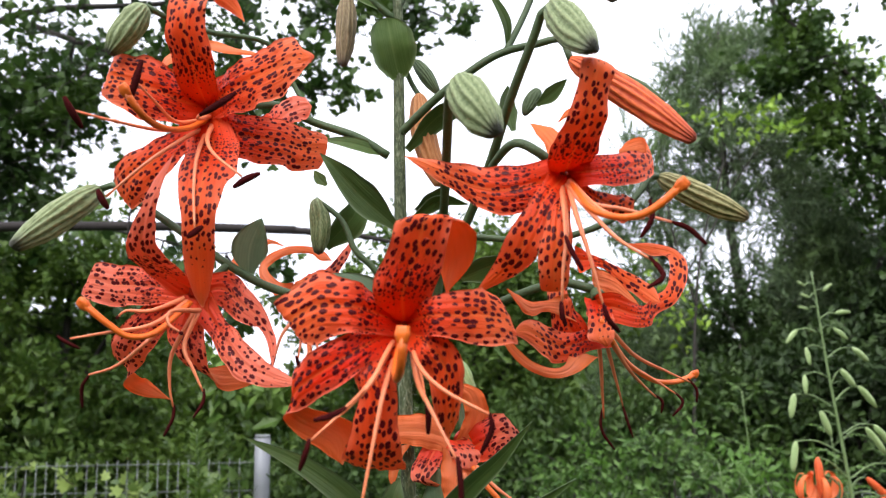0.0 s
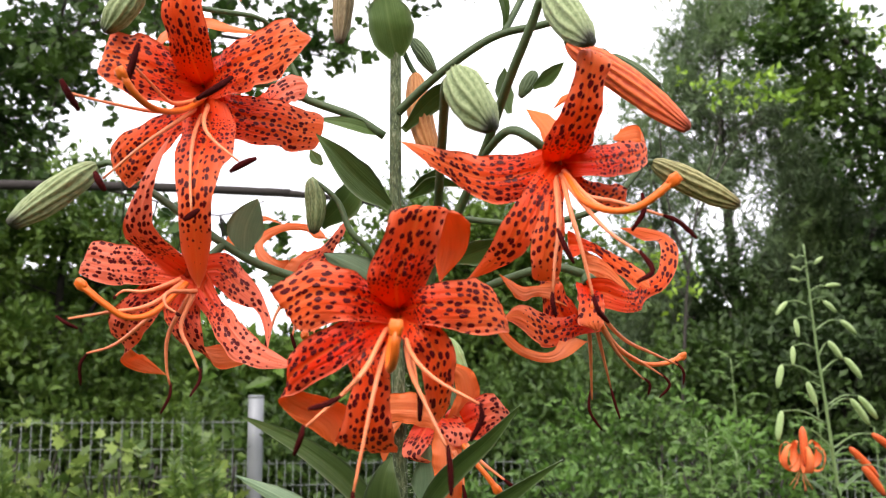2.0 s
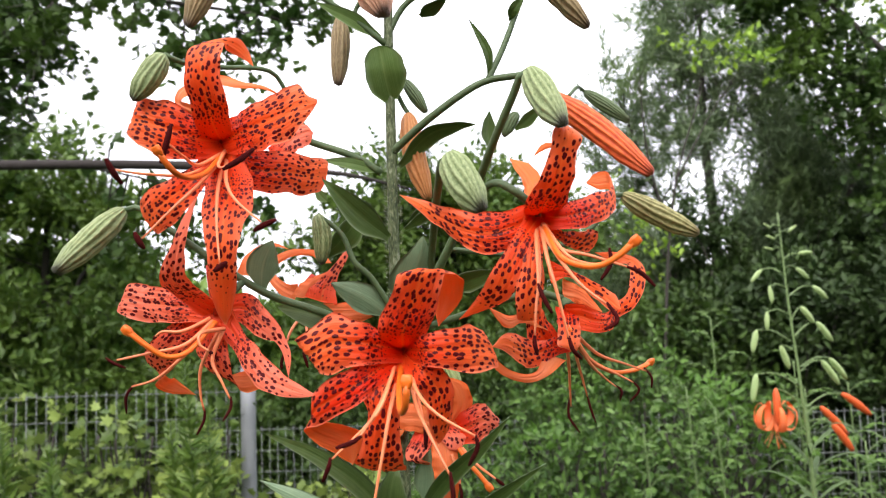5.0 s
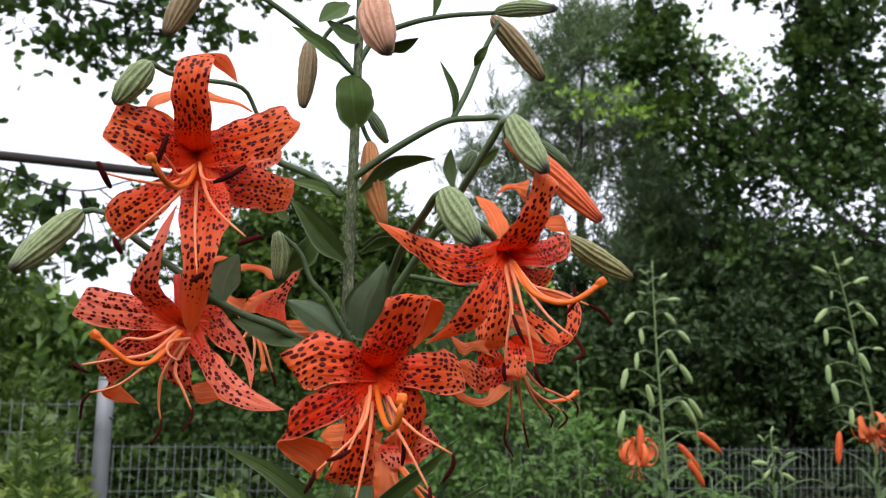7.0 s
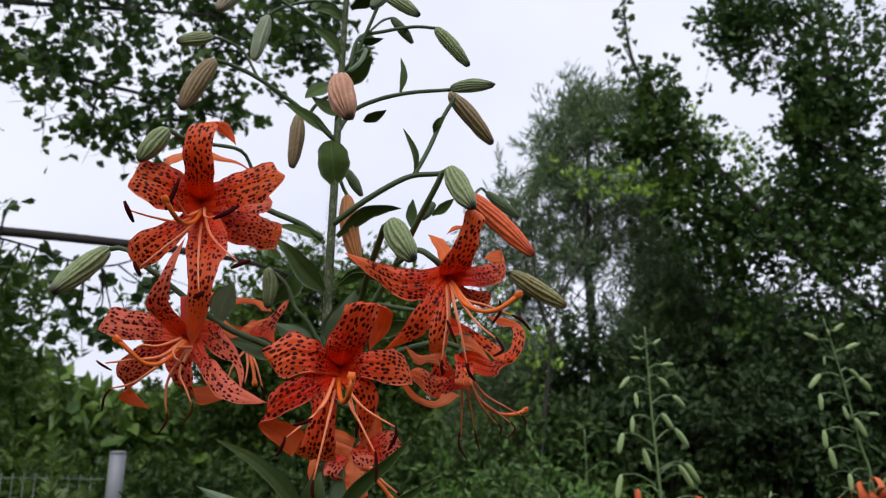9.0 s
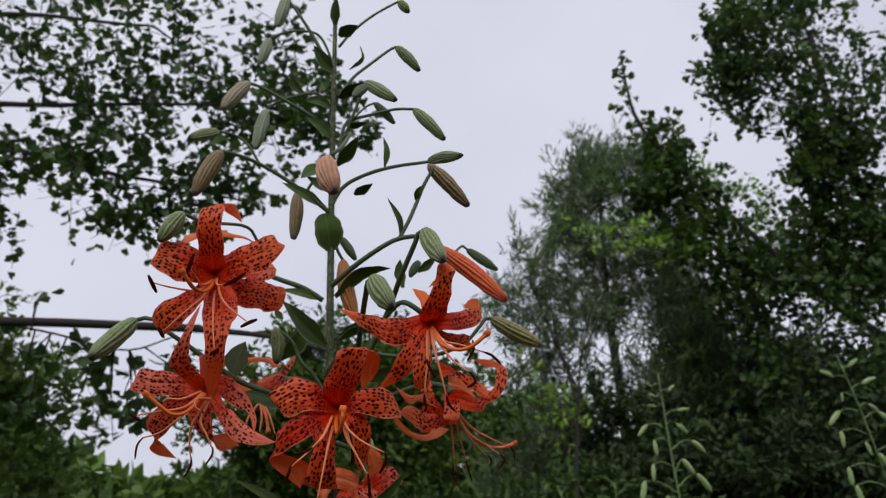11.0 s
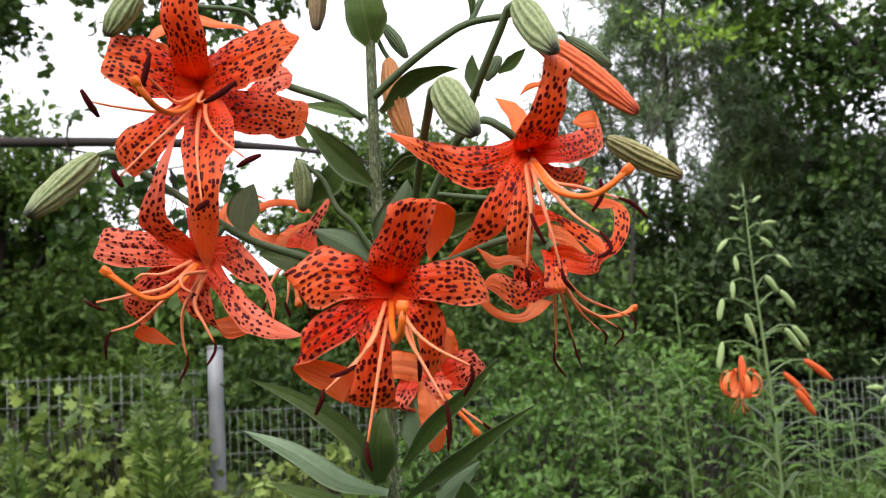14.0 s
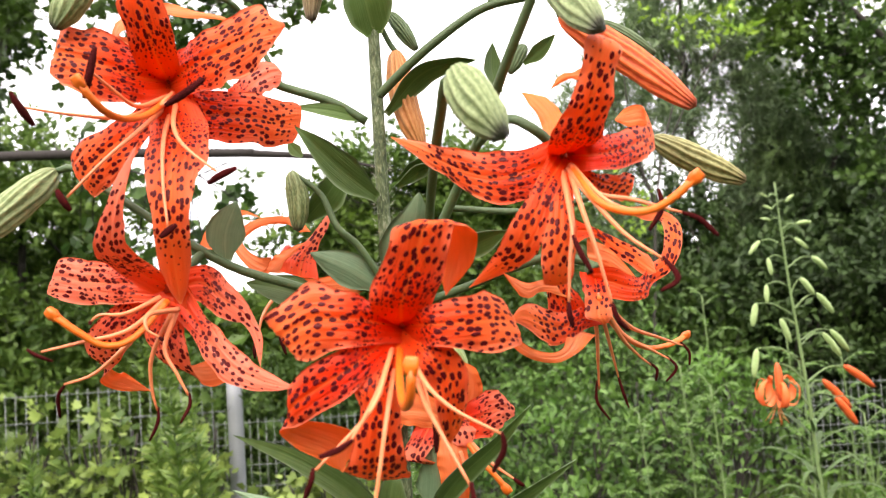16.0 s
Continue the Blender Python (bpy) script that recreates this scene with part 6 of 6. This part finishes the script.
# dark tree on the right with fan leaves and a tall shoot
dark = [(3.72, 6.2, 3.3, 0.26), (2.98, 6.0, 4.2, 0.26), (3.3, 6.1, 3.7, 0.34), (2.95, 6.0, 3.95, 0.32), (3.9, 6.2, 5.0, 0.45), (4.3, 6.1, 5.3, 0.5), (4.5, 6.1, 4.8, 0.5), (4.9, 6.2, 4.3, 0.5), (5.2, 6.1, 4.9, 0.55), (5.4, 6.0, 3.7, 0.6), (4.7, 6.2, 3.5, 0.6), (5.9, 6.2, 4.4, 0.6),
        (4.3, 6.0, 2.8, 0.6), (5.2, 6.0, 2.8, 0.6), (6.2, 6.1, 3.2, 0.7), (4.0, 6.1, 5.7, 0.35), (4.9, 6.3, 5.8, 0.5), (5.8, 6.3, 5.5, 0.6), (4.7, 6.0, 2.1, 0.6), (5.8, 6.0, 2.0, 0.7), (3.5, 6.0, 3.1, 0.4), (2.62, 6.0, 4.75, 0.09), (2.68, 6.0, 4.85, 0.07), (2.66, 6.0, 4.97, 0.08), (2.6, 6.0, 5.08, 0.06), (2.64, 6.0, 5.18, 0.06), (2.72, 6.0, 4.5, 0.12), (2.85, 6.0, 4.3, 0.2),
        (3.7, 6.4, 2.9, 0.4), (5.4, 6.2, 3.2, 0.4), (4.35, 6.4, 3.2, 0.35), (5.0, 6.4, 1.9, 0.6), (4.2, 6.4, 1.7, 0.6), (6.0, 6.4, 2.5, 0.6), (4.5, 6.3, 3.6, 0.42), (4.0, 6.3, 3.0, 0.45), (4.6, 6.3, 3.05, 0.36), (3.85, 6.1, 5.15, 0.3), (3.8, 6.1, 5.65, 0.25), (4.5, 6.2, 6.1, 0.4),
        (2.66, 6.0, 3.78, 0.24), (3.14, 6.1, 3.39, 0.3), (3.75, 6.0, 2.25, 0.24),
        (4.46, 6.2, 4.17, 0.26), (4.71, 6.2, 3.97, 0.26), (4.99, 6.2, 4.46, 0.30), (5.11, 6.2, 4.00, 0.26), (4.64, 6.2, 4.51, 0.26), (4.79, 6.2, 3.60, 0.24), (5.08, 6.2, 3.41, 0.30), (5.00, 6.2, 3.03, 0.30), (4.60, 6.2, 3.22, 0.22)]
tree("ginkgo_tree", (6.3, 6.4, 0), "tall dark fan-leaved tree with a long upright shoot", "tree",
     [([(6.3, 6.4, -0.3), (6.1, 6.35, 1.5), (5.5, 6.25, 2.9), (4.95, 6.2, 4.3), (4.8, 6.2, 5.7)], 0.11, 0.03), ([(5.85, 6.3, 2.15), (4.75, 6.15, 2.65), (3.7, 6.05, 3.5), (2.78, 6.0, 4.45), (2.64, 6.0, 5.25)], 0.05, 0.007), ([(6.0, 6.3, 1.8), (6.1, 6.2, 3.2), (6.0, 6.1, 4.6)], 0.04, 0.014)],
     dark, FAN, 0.07, GINKGO, 22, 38, 14, 0.36, 0.2, 1.0, 0.05, 0.0)
# feathery grey-green tree
airy = []
for k in range(140):
    h = 0.9 + 4.1 * rng.uniform(0, 1) ** 1.35
    w = np.interp(h, [0.8, 2.0, 3.4, 4.4, 5.2], [1.3, 1.5, 1.25, 0.75, 0.15])
    a = rng.uniform(0, 6.3)
    q = rng.uniform(0.3, 1.0) ** 0.6
    airy.append((3.05 + math.cos(a) * w * q, 8.0 + math.sin(a) * w * q * 0.8, h, rng.uniform(0.26, 0.42)))
airy += [(3.58, 7.2, 3.46, 0.20), (3.50, 7.2, 3.15, 0.28), (3.72, 7.2, 3.04, 0.26), (3.42, 7.2, 2.79, 0.30), (3.75, 7.2, 2.68, 0.30), (3.52, 7.2, 2.44, 0.34), (3.82, 7.2, 2.34, 0.34), (3.32, 7.2, 2.15, 0.36), (3.65, 7.2, 1.99, 0.36), (3.92, 7.2, 1.94, 0.34), (3.64, 7.2, 3.31, 0.20), (3.64, 7.2, 2.85, 0.30),
         (2.58, 8.0, 3.95, 0.30), (2.81, 8.0, 3.73, 0.34), (3.10, 8.0, 3.70, 0.34), (3.39, 8.0, 3.76, 0.34), (3.56, 8.0, 3.49, 0.36), (2.86, 8.0, 3.40, 0.34), (3.21, 8.0, 3.37, 0.36), (2.47, 8.0, 4.10, 0.28), (2.76, 8.0, 4.04, 0.30), (3.66, 8.0, 3.16, 0.36), (3.28, 8.0, 3.94, 0.30), (2.63, 8.0, 3.58, 0.26), (2.21, 8.0, 2.81, 0.30), (1.98, 8.0, 2.93, 0.24), (2.38, 8.0, 2.63, 0.30)]
tree("feathery_tree", (3.05, 8.0, 0), "airy grey-green tree with fine feathery foliage", "tree",
     [([(3.05, 8.0, -0.4), (3.1, 8.0, 1.6), (3.02, 8.0, 3.4), (3.08, 8.0, 5.2)], 0.09, 0.012), ([(3.08, 8.0, 1.2), (2.5, 7.9, 2.4), (2.1, 7.9, 3.5)], 0.035, 0.01), ([(3.08, 8.0, 1.5), (3.6, 8.0, 2.8), (4.0, 8.0, 4.0)], 0.035, 0.01)],
     airy, NEEDLE, 0.11, FEATHER, 23, 18, 22, 0.45, 0.8, 0.55, 0.04, 0.0)
firs = []
for k in range(110):
    h = rng.uniform(0.4, 2.75)
    w = np.interp(h, [0.4, 1.6, 2.3, 2.8], [1.7, 1.6, 1.0, 0.3])
    a = rng.uniform(0, 6.3)
    q = rng.uniform(0.3, 1.0) ** 0.6
    firs.append((4.9 + math.cos(a) * w * q, 8.3 + math.sin(a) * w * q * 0.6, h, rng.uniform(0.32, 0.48)))
tree("feathery_tree", (4.9, 8.3, 0), "dense dark needle-leaved tree behind the garden lilies", "tree",
     [([(4.9, 8.3, -0.4), (4.95, 8.3, 1.6), (4.9, 8.3, 2.2), (4.9, 8.3, 2.8)], 0.1, 0.012), ([(4.92, 8.3, 1.0), (4.4, 8.2, 1.7), (4.1, 8.2, 2.2)], 0.035, 0.01)],
     firs, NEEDLE, 0.15, DARK_NEEDLE, 26, 26, 24, 0.45, 0.5, 0.6, 0.04, 0.0)
# light green saplings between the dark crowns
sapling = [(3.97, 7.4, 4.37, 0.22), (4.05, 7.4, 4.05, 0.22), (4.29, 7.4, 4.2, 0.22), (4.44, 7.4, 3.88, 0.22), (4.66, 7.4, 4.09, 0.22), (4.76, 7.4, 3.77, 0.22), (4.16, 7.4, 3.73, 0.22), (4.48, 7.4, 3.56, 0.22), (4.88, 7.4, 3.9, 0.22), (3.92, 7.4, 4.64, 0.22), (4.14, 7.4, 4.49, 0.22), (4.41, 7.4, 4.41, 0.22), (4.77, 7.4, 4.23, 0.22), (4.67, 7.4, 3.44, 0.22), (4.32, 7.4, 3.29, 0.22), (4.94, 7.4, 3.52, 0.22)]
tree("broadleaf_tree", (4.1, 7.4, 0), "slender light green sapling between the darker trees", "tree",
     [([(4.1, 7.4, -0.4), (4.12, 7.4, 1.8), (4.05, 7.4, 3.2), (3.95, 7.4, 4.6)], 0.05, 0.008), ([(4.12, 7.4, 2.2), (4.5, 7.35, 3.2), (4.75, 7.35, 4.0)], 0.025, 0.006)],
     sapling, OVAL, 0.07, YOUNG, 27, 20, 12, 0.5, 0.5, 0.9, 0.03)
young = [(1.85, 5.7, 3.39, 0.10), (2.00, 5.7, 3.32, 0.14), (2.17, 5.7, 3.36, 0.12), (2.29, 5.7, 3.27, 0.16), (2.46, 5.7, 3.30, 0.17), (2.61, 5.7, 3.21, 0.14), (2.54, 5.7, 3.41, 0.10), (2.11, 5.7, 3.21, 0.10), (2.66, 5.7, 3.32, 0.10), (1.57, 5.7, 2.00, 0.14), (1.70, 5.7, 1.92, 0.16), (1.53, 5.7, 2.18, 0.12), (1.89, 5.7, 1.79, 0.16), (1.66, 5.7, 1.79, 0.16), (1.44, 5.7, 2.35, 0.10)]
tree("broadleaf_tree", (1.75, 5.7, 0), "thin bright green young tree before the feathery branches", "tree",
     [([(1.75, 5.7, -0.4), (1.78, 5.7, 1.0), (1.9, 5.7, 2.2), (2.15, 5.7, 3.0)], 0.02, 0.005), ([(1.86, 5.7, 1.9), (1.72, 5.7, 2.5), (1.68, 5.7, 3.1)], 0.01, 0.004), ([(1.95, 5.7, 2.35), (2.2, 5.7, 2.8), (2.42, 5.7, 3.1)], 0.008, 0.003)],
     young, OVAL, 0.07, YOUNG, 28, 20, 9, 0.5, 0.4, 0.9, 0.015)
# trees and hedge on the left and behind the stem
tree("broadleaf_tree", (-3.3, 6.6, 0), "dense dark green broad-leaved tree behind the fence", "tree",
     [([(-3.3, 6.6, -0.1), (-3.25, 6.6, 1.2), (-3.2, 6.6, 2.4)], 0.07, 0.02), ([(-3.27, 6.6, 0.9), (-2.9, 6.5, 1.7), (-2.6, 6.5, 2.1)], 0.03, 0.01)],
     blob(rng, (-3.35, 6.5, 1.6), (1.2, 0.8, 1.25), 80, 0.32) + [(-2.2, 6.5, 2.3, 0.2), (-2.0, 6.5, 2.05, 0.14), (-1.9, 6.5, 1.85, 0.1), (-2.15, 6.5, 1.6, 0.2)], OVAL, 0.09, BROAD, 24, 22, 20, 0.5, 0.1, 0.9, 0.04)
tree("broadleaf_tree", (0.3, 7.4, 0), "leafy green tree standing behind the lily", "tree",
     [([(0.3, 7.4, -0.4), (0.28, 7.4, 1.4), (0.3, 7.4, 2.8)], 0.06, 0.015), ([(0.28, 7.4, 1.1), (0.8, 7.3, 1.8), (1.1, 7.3, 2.2)], 0.03, 0.01)],
     blob(rng, (0.1, 7.4, 1.75), (1.05, 0.6, 1.15), 84, 0.33) + [(-0.95, 7.2, 1.7, 0.2), (-0.7, 7.2, 1.95, 0.2), (-0.45, 7.3, 2.3, 0.24), (-0.8, 7.2, 1.3, 0.28), (-1.35, 6.9, 1.5, 0.16), (-1.2, 6.9, 1.8, 0.16), (-1.0, 6.9, 2.1, 0.17), (-0.8, 6.9, 1.65, 0.2), (-1.1, 6.9, 1.4, 0.2), (-0.6, 6.9, 2.2, 0.18), (-0.85, 6.9, 2.4, 0.13), (0.91, 7.0, 2.17, 0.24), (1.16, 7.0, 2.07, 0.26), (1.11, 7.0, 2.41, 0.2), (1.47, 7.0, 1.97, 0.26), (0.83, 7.0, 2.46, 0.2), (0.65, 7.0, 2.33, 0.2), (1.37, 7.0, 2.28, 0.2), (0.55, 7.0, 2.59, 0.16), (-1.51, 6.6, 2.15, 0.16), (-1.37, 6.6, 2.0, 0.16), (-1.21, 6.6, 1.86, 0.18), (-0.76, 6.7, 2.32, 0.17), (-0.63, 6.7, 2.08, 0.2), (-0.79, 6.7, 1.95, 0.18), (-0.46, 6.8, 2.25, 0.2), (-0.23, 6.9, 2.62, 0.2), (-0.04, 6.9, 2.79, 0.18), (-0.43, 6.9, 2.56, 0.16), (-1.0, 6.7, 2.02, 0.16), (-0.6, 6.9, 2.66, 0.13), (-1.37, 6.6, 2.47, 0.09), (-0.3, 6.9, 1.86, 0.25), (-0.59, 6.9, 1.75, 0.22)], OVAL, 0.085, BROAD, 25, 20, 18, 0.5, 0.1, 0.9, 0.04)


def shrub(base, radii, label, template, leaf_size, mat, seed, clumps=16, size=0.22, twigs=14, per_twig=14, lift=0.6, name="shrub"):
    r = np.random.default_rng(seed)
    x, y, z = base
    stems = []
    for k in range(6):
        a = k * 1.05 + r.uniform(0, 0.5)
        stems.append(([(x, y, z - 0.1), (x + math.cos(a) * radii[0] * 0.3, y + math.sin(a) * radii[1] * 0.3, z + radii[2] * 0.8), (x + math.cos(a) * radii[0] * 0.6, y + math.sin(a) * radii[1] * 0.6, z + radii[2] * 1.6)], 0.012, 0.005))
    return tree(name, base, label, "shrub", stems, blob(r, (x, y, z + radii[2]), radii, clumps, size), template, leaf_size, mat, seed, twigs, per_twig, 0.5, lift, 0.8, 0.03)


# hedge behind the fences; leaf colour darkens to the right in place of shade
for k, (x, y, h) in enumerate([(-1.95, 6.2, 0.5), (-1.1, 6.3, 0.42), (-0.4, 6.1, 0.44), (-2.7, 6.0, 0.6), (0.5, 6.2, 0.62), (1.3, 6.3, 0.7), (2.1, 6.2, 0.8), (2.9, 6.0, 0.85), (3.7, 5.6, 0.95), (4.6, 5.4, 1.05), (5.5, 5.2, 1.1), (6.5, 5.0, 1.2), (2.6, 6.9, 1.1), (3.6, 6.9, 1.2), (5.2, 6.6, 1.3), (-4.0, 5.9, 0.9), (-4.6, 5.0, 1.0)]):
    shrub((x, y, -0.1), (0.62, 0.45, h), "green hedge shrub behind the wire fence, leaf colour darkened for shade towards the right", OVAL, 0.08, HEDGE_SHADED if x > 2.3 else HEDGE if x > -1.5 else BROAD, 40 + k, 34, 0.3, 20, 18)
# lighter shrubs in front of the low fence
for k, (x, y, w, h) in enumerate([(0.25, 3.9, 0.45, 0.36), (0.85, 3.7, 0.45, 0.48), (1.2, 4.3, 0.42, 0.58), (0.75, 4.35, 0.4, 0.54), (1.35, 3.6, 0.42, 0.54), (0.6, 3.1, 0.4, 0.30)]):
    shrub((x, y, -0.05), (w, 0.34, h), "bright green leafy shrub in front of the fence", OVAL, 0.05, SHRUB, 60 + k, 46, 0.15, 30, 13, 0.5)
# vines and weeds on the near fence
for k, (x, y, w, h) in enumerate([(-2.7, 3.7, 0.4, 0.52), (-2.15, 3.75, 0.35, 0.42), (-1.7, 3.72, 0.33, 0.4), (-1.25, 3.72, 0.3, 0.46), (-1.05, 3.6, 0.25, 0.4), (-0.5, 4.2, 0.35, 0.3), (-2.6, 3.3, 0.4, 0.5), (-1.9, 3.5, 0.42, 0.28), (-1.35, 3.45, 0.4, 0.3), (-0.75, 3.5, 0.3, 0.24), (-2.3, 3.6, 0.35, 0.5)]):
    shrub((x, y, -0.03), (w, 0.16, h), "light green vine climbing over the wire fence", LOBED, 0.066, VINE, 80 + k, 28, 0.13, 24, 8, 0.3, "vine")

for k, (x, y, w, h) in enumerate([(-2.45, 3.74, 0.4, 0.55), (-1.95, 3.75, 0.4, 0.56), (-1.45, 3.74, 0.38, 0.55), (-1.1, 3.74, 0.25, 0.54)]):
    shrub((x, y, -0.03), (w, 0.12, h), "light green vine climbing over the wire fence", LOBED, 0.066, VINE, 180 + k, 12, 0.12, 14, 6, 0.3, "vine")


def spire(base, height, seed):
    """A tall leafy weed: an upright stem with narrow leaves all round."""
    r = np.random.default_rng(seed)
    root = thing("weed", base, "tall upright yellow-green leafy weed by the fence", "plant", "tall weeds")
    b = np.asarray(base, float)
    line = [b, b + (0.02, 0, height * 0.5), b + (-0.02, 0.01, height)]
    part("stem", tube_mesh("stem", line, (0.006, 0.002), STALK, 6, 12), root)
    c, _ = spline(line, 200)
    k = 420
    q = r.uniform(0.25, 1.0, k)
    a = r.uniform(0, 6.3, k)
    ahead = np.stack([np.cos(a), np.sin(a), np.full(k, 0.6)], 1)
    crown = leaves_mesh("leaves", *NEEDLE, c[(q * 199).astype(int)], turns_for(r, ahead, 0.35), r.uniform(0.05, 0.12, k) * np.interp(q, [0.25, 0.7, 1], [1, 1, 0.45]), SPIRE)
    tagged(part("leaves", crown, root), kind="stuff")


for k, (x, y, h) in enumerate([(-0.93, 3.0, 1.24), (-0.86, 3.05, 1.05), (-1.02, 3.1, 1.0), (-1.5, 3.1, 0.9), (-1.75, 3.2, 1.0)]):
    spire((x, y, 0), h, 100 + k)


def sapling_with_fronds(place, height, seed):
    """A young shoot: an upright stem with arching leaves, each of many small paired leaflets."""
    r = np.random.default_rng(seed)
    root = thing("sapling", place, "young light green sapling with feathered leaves", "plant", "saplings by the shrubs")
    b = np.asarray(place, float)
    line = [b, b + (0.02, 0.01, height * 0.5), b + (-0.01, 0, height * 0.95)]
    part("stem", tube_mesh("stem", line, (0.006, 0.0025), STALK_LIGHT, 7, 20), root)
    c, _ = spline(line, 100)
    for k in range(15):
        q = 0.45 + 0.55 * k / 14
        a = k * 2.4 + r.uniform(-0.3, 0.3)
        d = np.array((math.cos(a), math.sin(a), 0))
        long = r.uniform(0.17, 0.26) * (1.1 - 0.45 * q)
        o = c[int(q * 99)]
        rib = [o, o + d * long * 0.4 + (0, 0, long * 0.3), o + d * long * 0.8 + (0, 0, long * 0.3), o + d * long + (0, 0, long * 0.12)]
        frond = part("frond", tube_mesh("frond", rib, (0.0016, 0.0007), STALK_LIGHT, 5, 12), root)
        e, _ = spline(rib, 60)
        n = 11
        at = np.repeat(np.linspace(10, 57, n).astype(int), 2)
        side = np.tile([1.0, -1.0], n)
        across = np.array((-d[1], d[0], 0))
        ahead = across[None] * side[:, None] + d[None] * 0.45 + (0, 0, -0.1)
        leaf_size = long * 0.17 * np.interp(at, [10, 25, 57], [0.8, 1.0, 0.6])
        tagged(part("foliage", leaves_mesh("foliage", *OVAL, e[at], turns_for(r, ahead, 0.12), leaf_size, SHRUB), frond), kind="stuff")


for k, (x, y, z) in enumerate([(1.45, 2.35, 1.03), (1.46, 2.2, 0.97), (1.14, 3.0, 1.07), (1.13, 3.3, 1.12), (1.4, 3.7, 1.42), (1.45, 2.5, 1.02), (0.88, 3.1, 0.96), (1.75, 3.6, 1.2), (1.6, 3.2, 1.12), (1.95, 3.5, 1.1)]):
    sapling_with_fronds((x, y, -0.02), z, 140 + k)


def pole():
    root = thing("support_pole", (-3.4, 2.9, 0), "weathered brown wooden rail on thin stakes", "pole")
    part("rail", tube_mesh("rail", [(-3.4, 2.9, 2.02), (-2.2, 2.87, 2.015), (-1.2, 2.85, 2.0), (-0.55, 2.84, 1.97)], (0.024, 0.016), POLE, 10, 40), root)
    part("branch", tube_mesh("branch", [(-0.6, 2.84, 1.972), (-0.3, 2.84, 1.94), (-0.05, 2.85, 1.88)], (0.0158, 0.004), POLE, 8, 16), root)
    part("stake", tube_mesh("stake", [(-3.38, 2.93, -0.1), (-3.39, 2.93, 1.0), (-3.38, 2.92, 2.1)], (0.02, 0.016), POLE, 8, 12), root)
    for x in (-2.2, -1.17):
        part("tie", tube_mesh("tie", [(x - 0.006, 2.835, 1.96), (x - 0.003, 2.83, 2.01), (x, 2.835, 2.06)], (0.005, 0.004), POLE, 7, 12), root)


pole()
tree("climber", (-1.42, 2.88, 2.03), "dark climbing vine hanging below the wooden rail", "vine", [([(-1.42, 2.88, 2.03), (-1.1, 2.9, 1.96), (-0.85, 2.92, 1.9), (-0.66, 2.9, 1.95)], 0.005, 0.003)],
     [(-0.82, 3.00, 1.82, 0.09), (-0.87, 3.00, 1.70, 0.08), (-0.70, 2.95, 1.86, 0.07), (-0.92, 2.95, 1.88, 0.05), (-0.64, 3.00, 1.81, 0.07), (-0.79, 3.05, 1.64, 0.06), (-1.01, 2.90, 1.90, 0.04), (-1.24, 3.00, 1.89, 0.07), (-1.38, 3.10, 2.10, 0.09), (-1.33, 3.20, 1.71, 0.10), (-1.02, 3.1, 1.86, 0.07), (-0.96, 3.1, 1.74, 0.09), (-1.03, 3.1, 1.66, 0.08), (-0.86, 3.1, 1.69, 0.07), (-0.76, 3.15, 1.73, 0.06), (-1.28, 3.2, 1.67, 0.1), (-1.22, 3.2, 1.78, 0.08), (-1.14, 3.2, 1.58, 0.1), (-0.94, 3.2, 1.58, 0.09)], FAN, 0.065, GINKGO, 31, 30, 11, 0.6, 0.0, 1.0, 0.02)


# ---- grass, the far trees that close the view, and unseen ones that block light ----
def grass():
    r = np.random.default_rng(9)
    k = 26000
    x, y = r.uniform(-4.5, 5.5, k), r.uniform(-2.5, 5.2, k)
    z = np.zeros(k) - 0.02 - 0.35 * np.clip((y - 3.9) / 2, 0, 1) * np.clip((x + 1.2) / 0.8, 0, 1)
    a = r.uniform(0, 6.3, k)
    ahead = np.stack([np.cos(a) * 0.5, np.sin(a) * 0.5, np.ones(k)], 1)
    ob = new("grass", leaves_mesh("grass", *BLADE, np.stack([x, y, z], 1), turns_for(r, ahead, 0.25), r.uniform(0.12, 0.42, k), GRASS))
    tagged(ob, "uneven green grass and weeds of the garden", "grass", kind="stuff")


grass()


def far_wood():
    r = np.random.default_rng(10)
    k = 90000
    a = r.uniform(0, 2 * math.pi, k)
    bump = np.array([1.3 + 0.7 * noise.noise((math.cos(q) * 4, math.sin(q) * 4, 2.0)) for q in a])
    # added trees, unseen behind the camera, stand nearer and taller to dim front light
    behind = np.clip(-np.cos(a) * 1.6, 0, 1)
    bump *= 1 - 0.42 * np.exp(-((np.where(a > math.pi, a - 2 * math.pi, a) + 0.25) / 0.13) ** 2)
    d = r.uniform(13, 16, k) - 5 * behind
    p = np.stack([np.sin(a) * d, np.cos(a) * d, r.uniform(-0.2, 1.0, k) * bump * (2.0 + 1.6 * behind)], 1)
    ob = new("backdrop", leaves_mesh("backdrop", *OVAL, p, turns_for(r, r.normal(size=(k, 3)), 0.5), r.uniform(0.25, 0.5, k), BROAD))
    tagged(ob, "distant dark green woodland round the garden, unseen and taller behind to cut front light", "wood", kind="stuff")


far_wood()
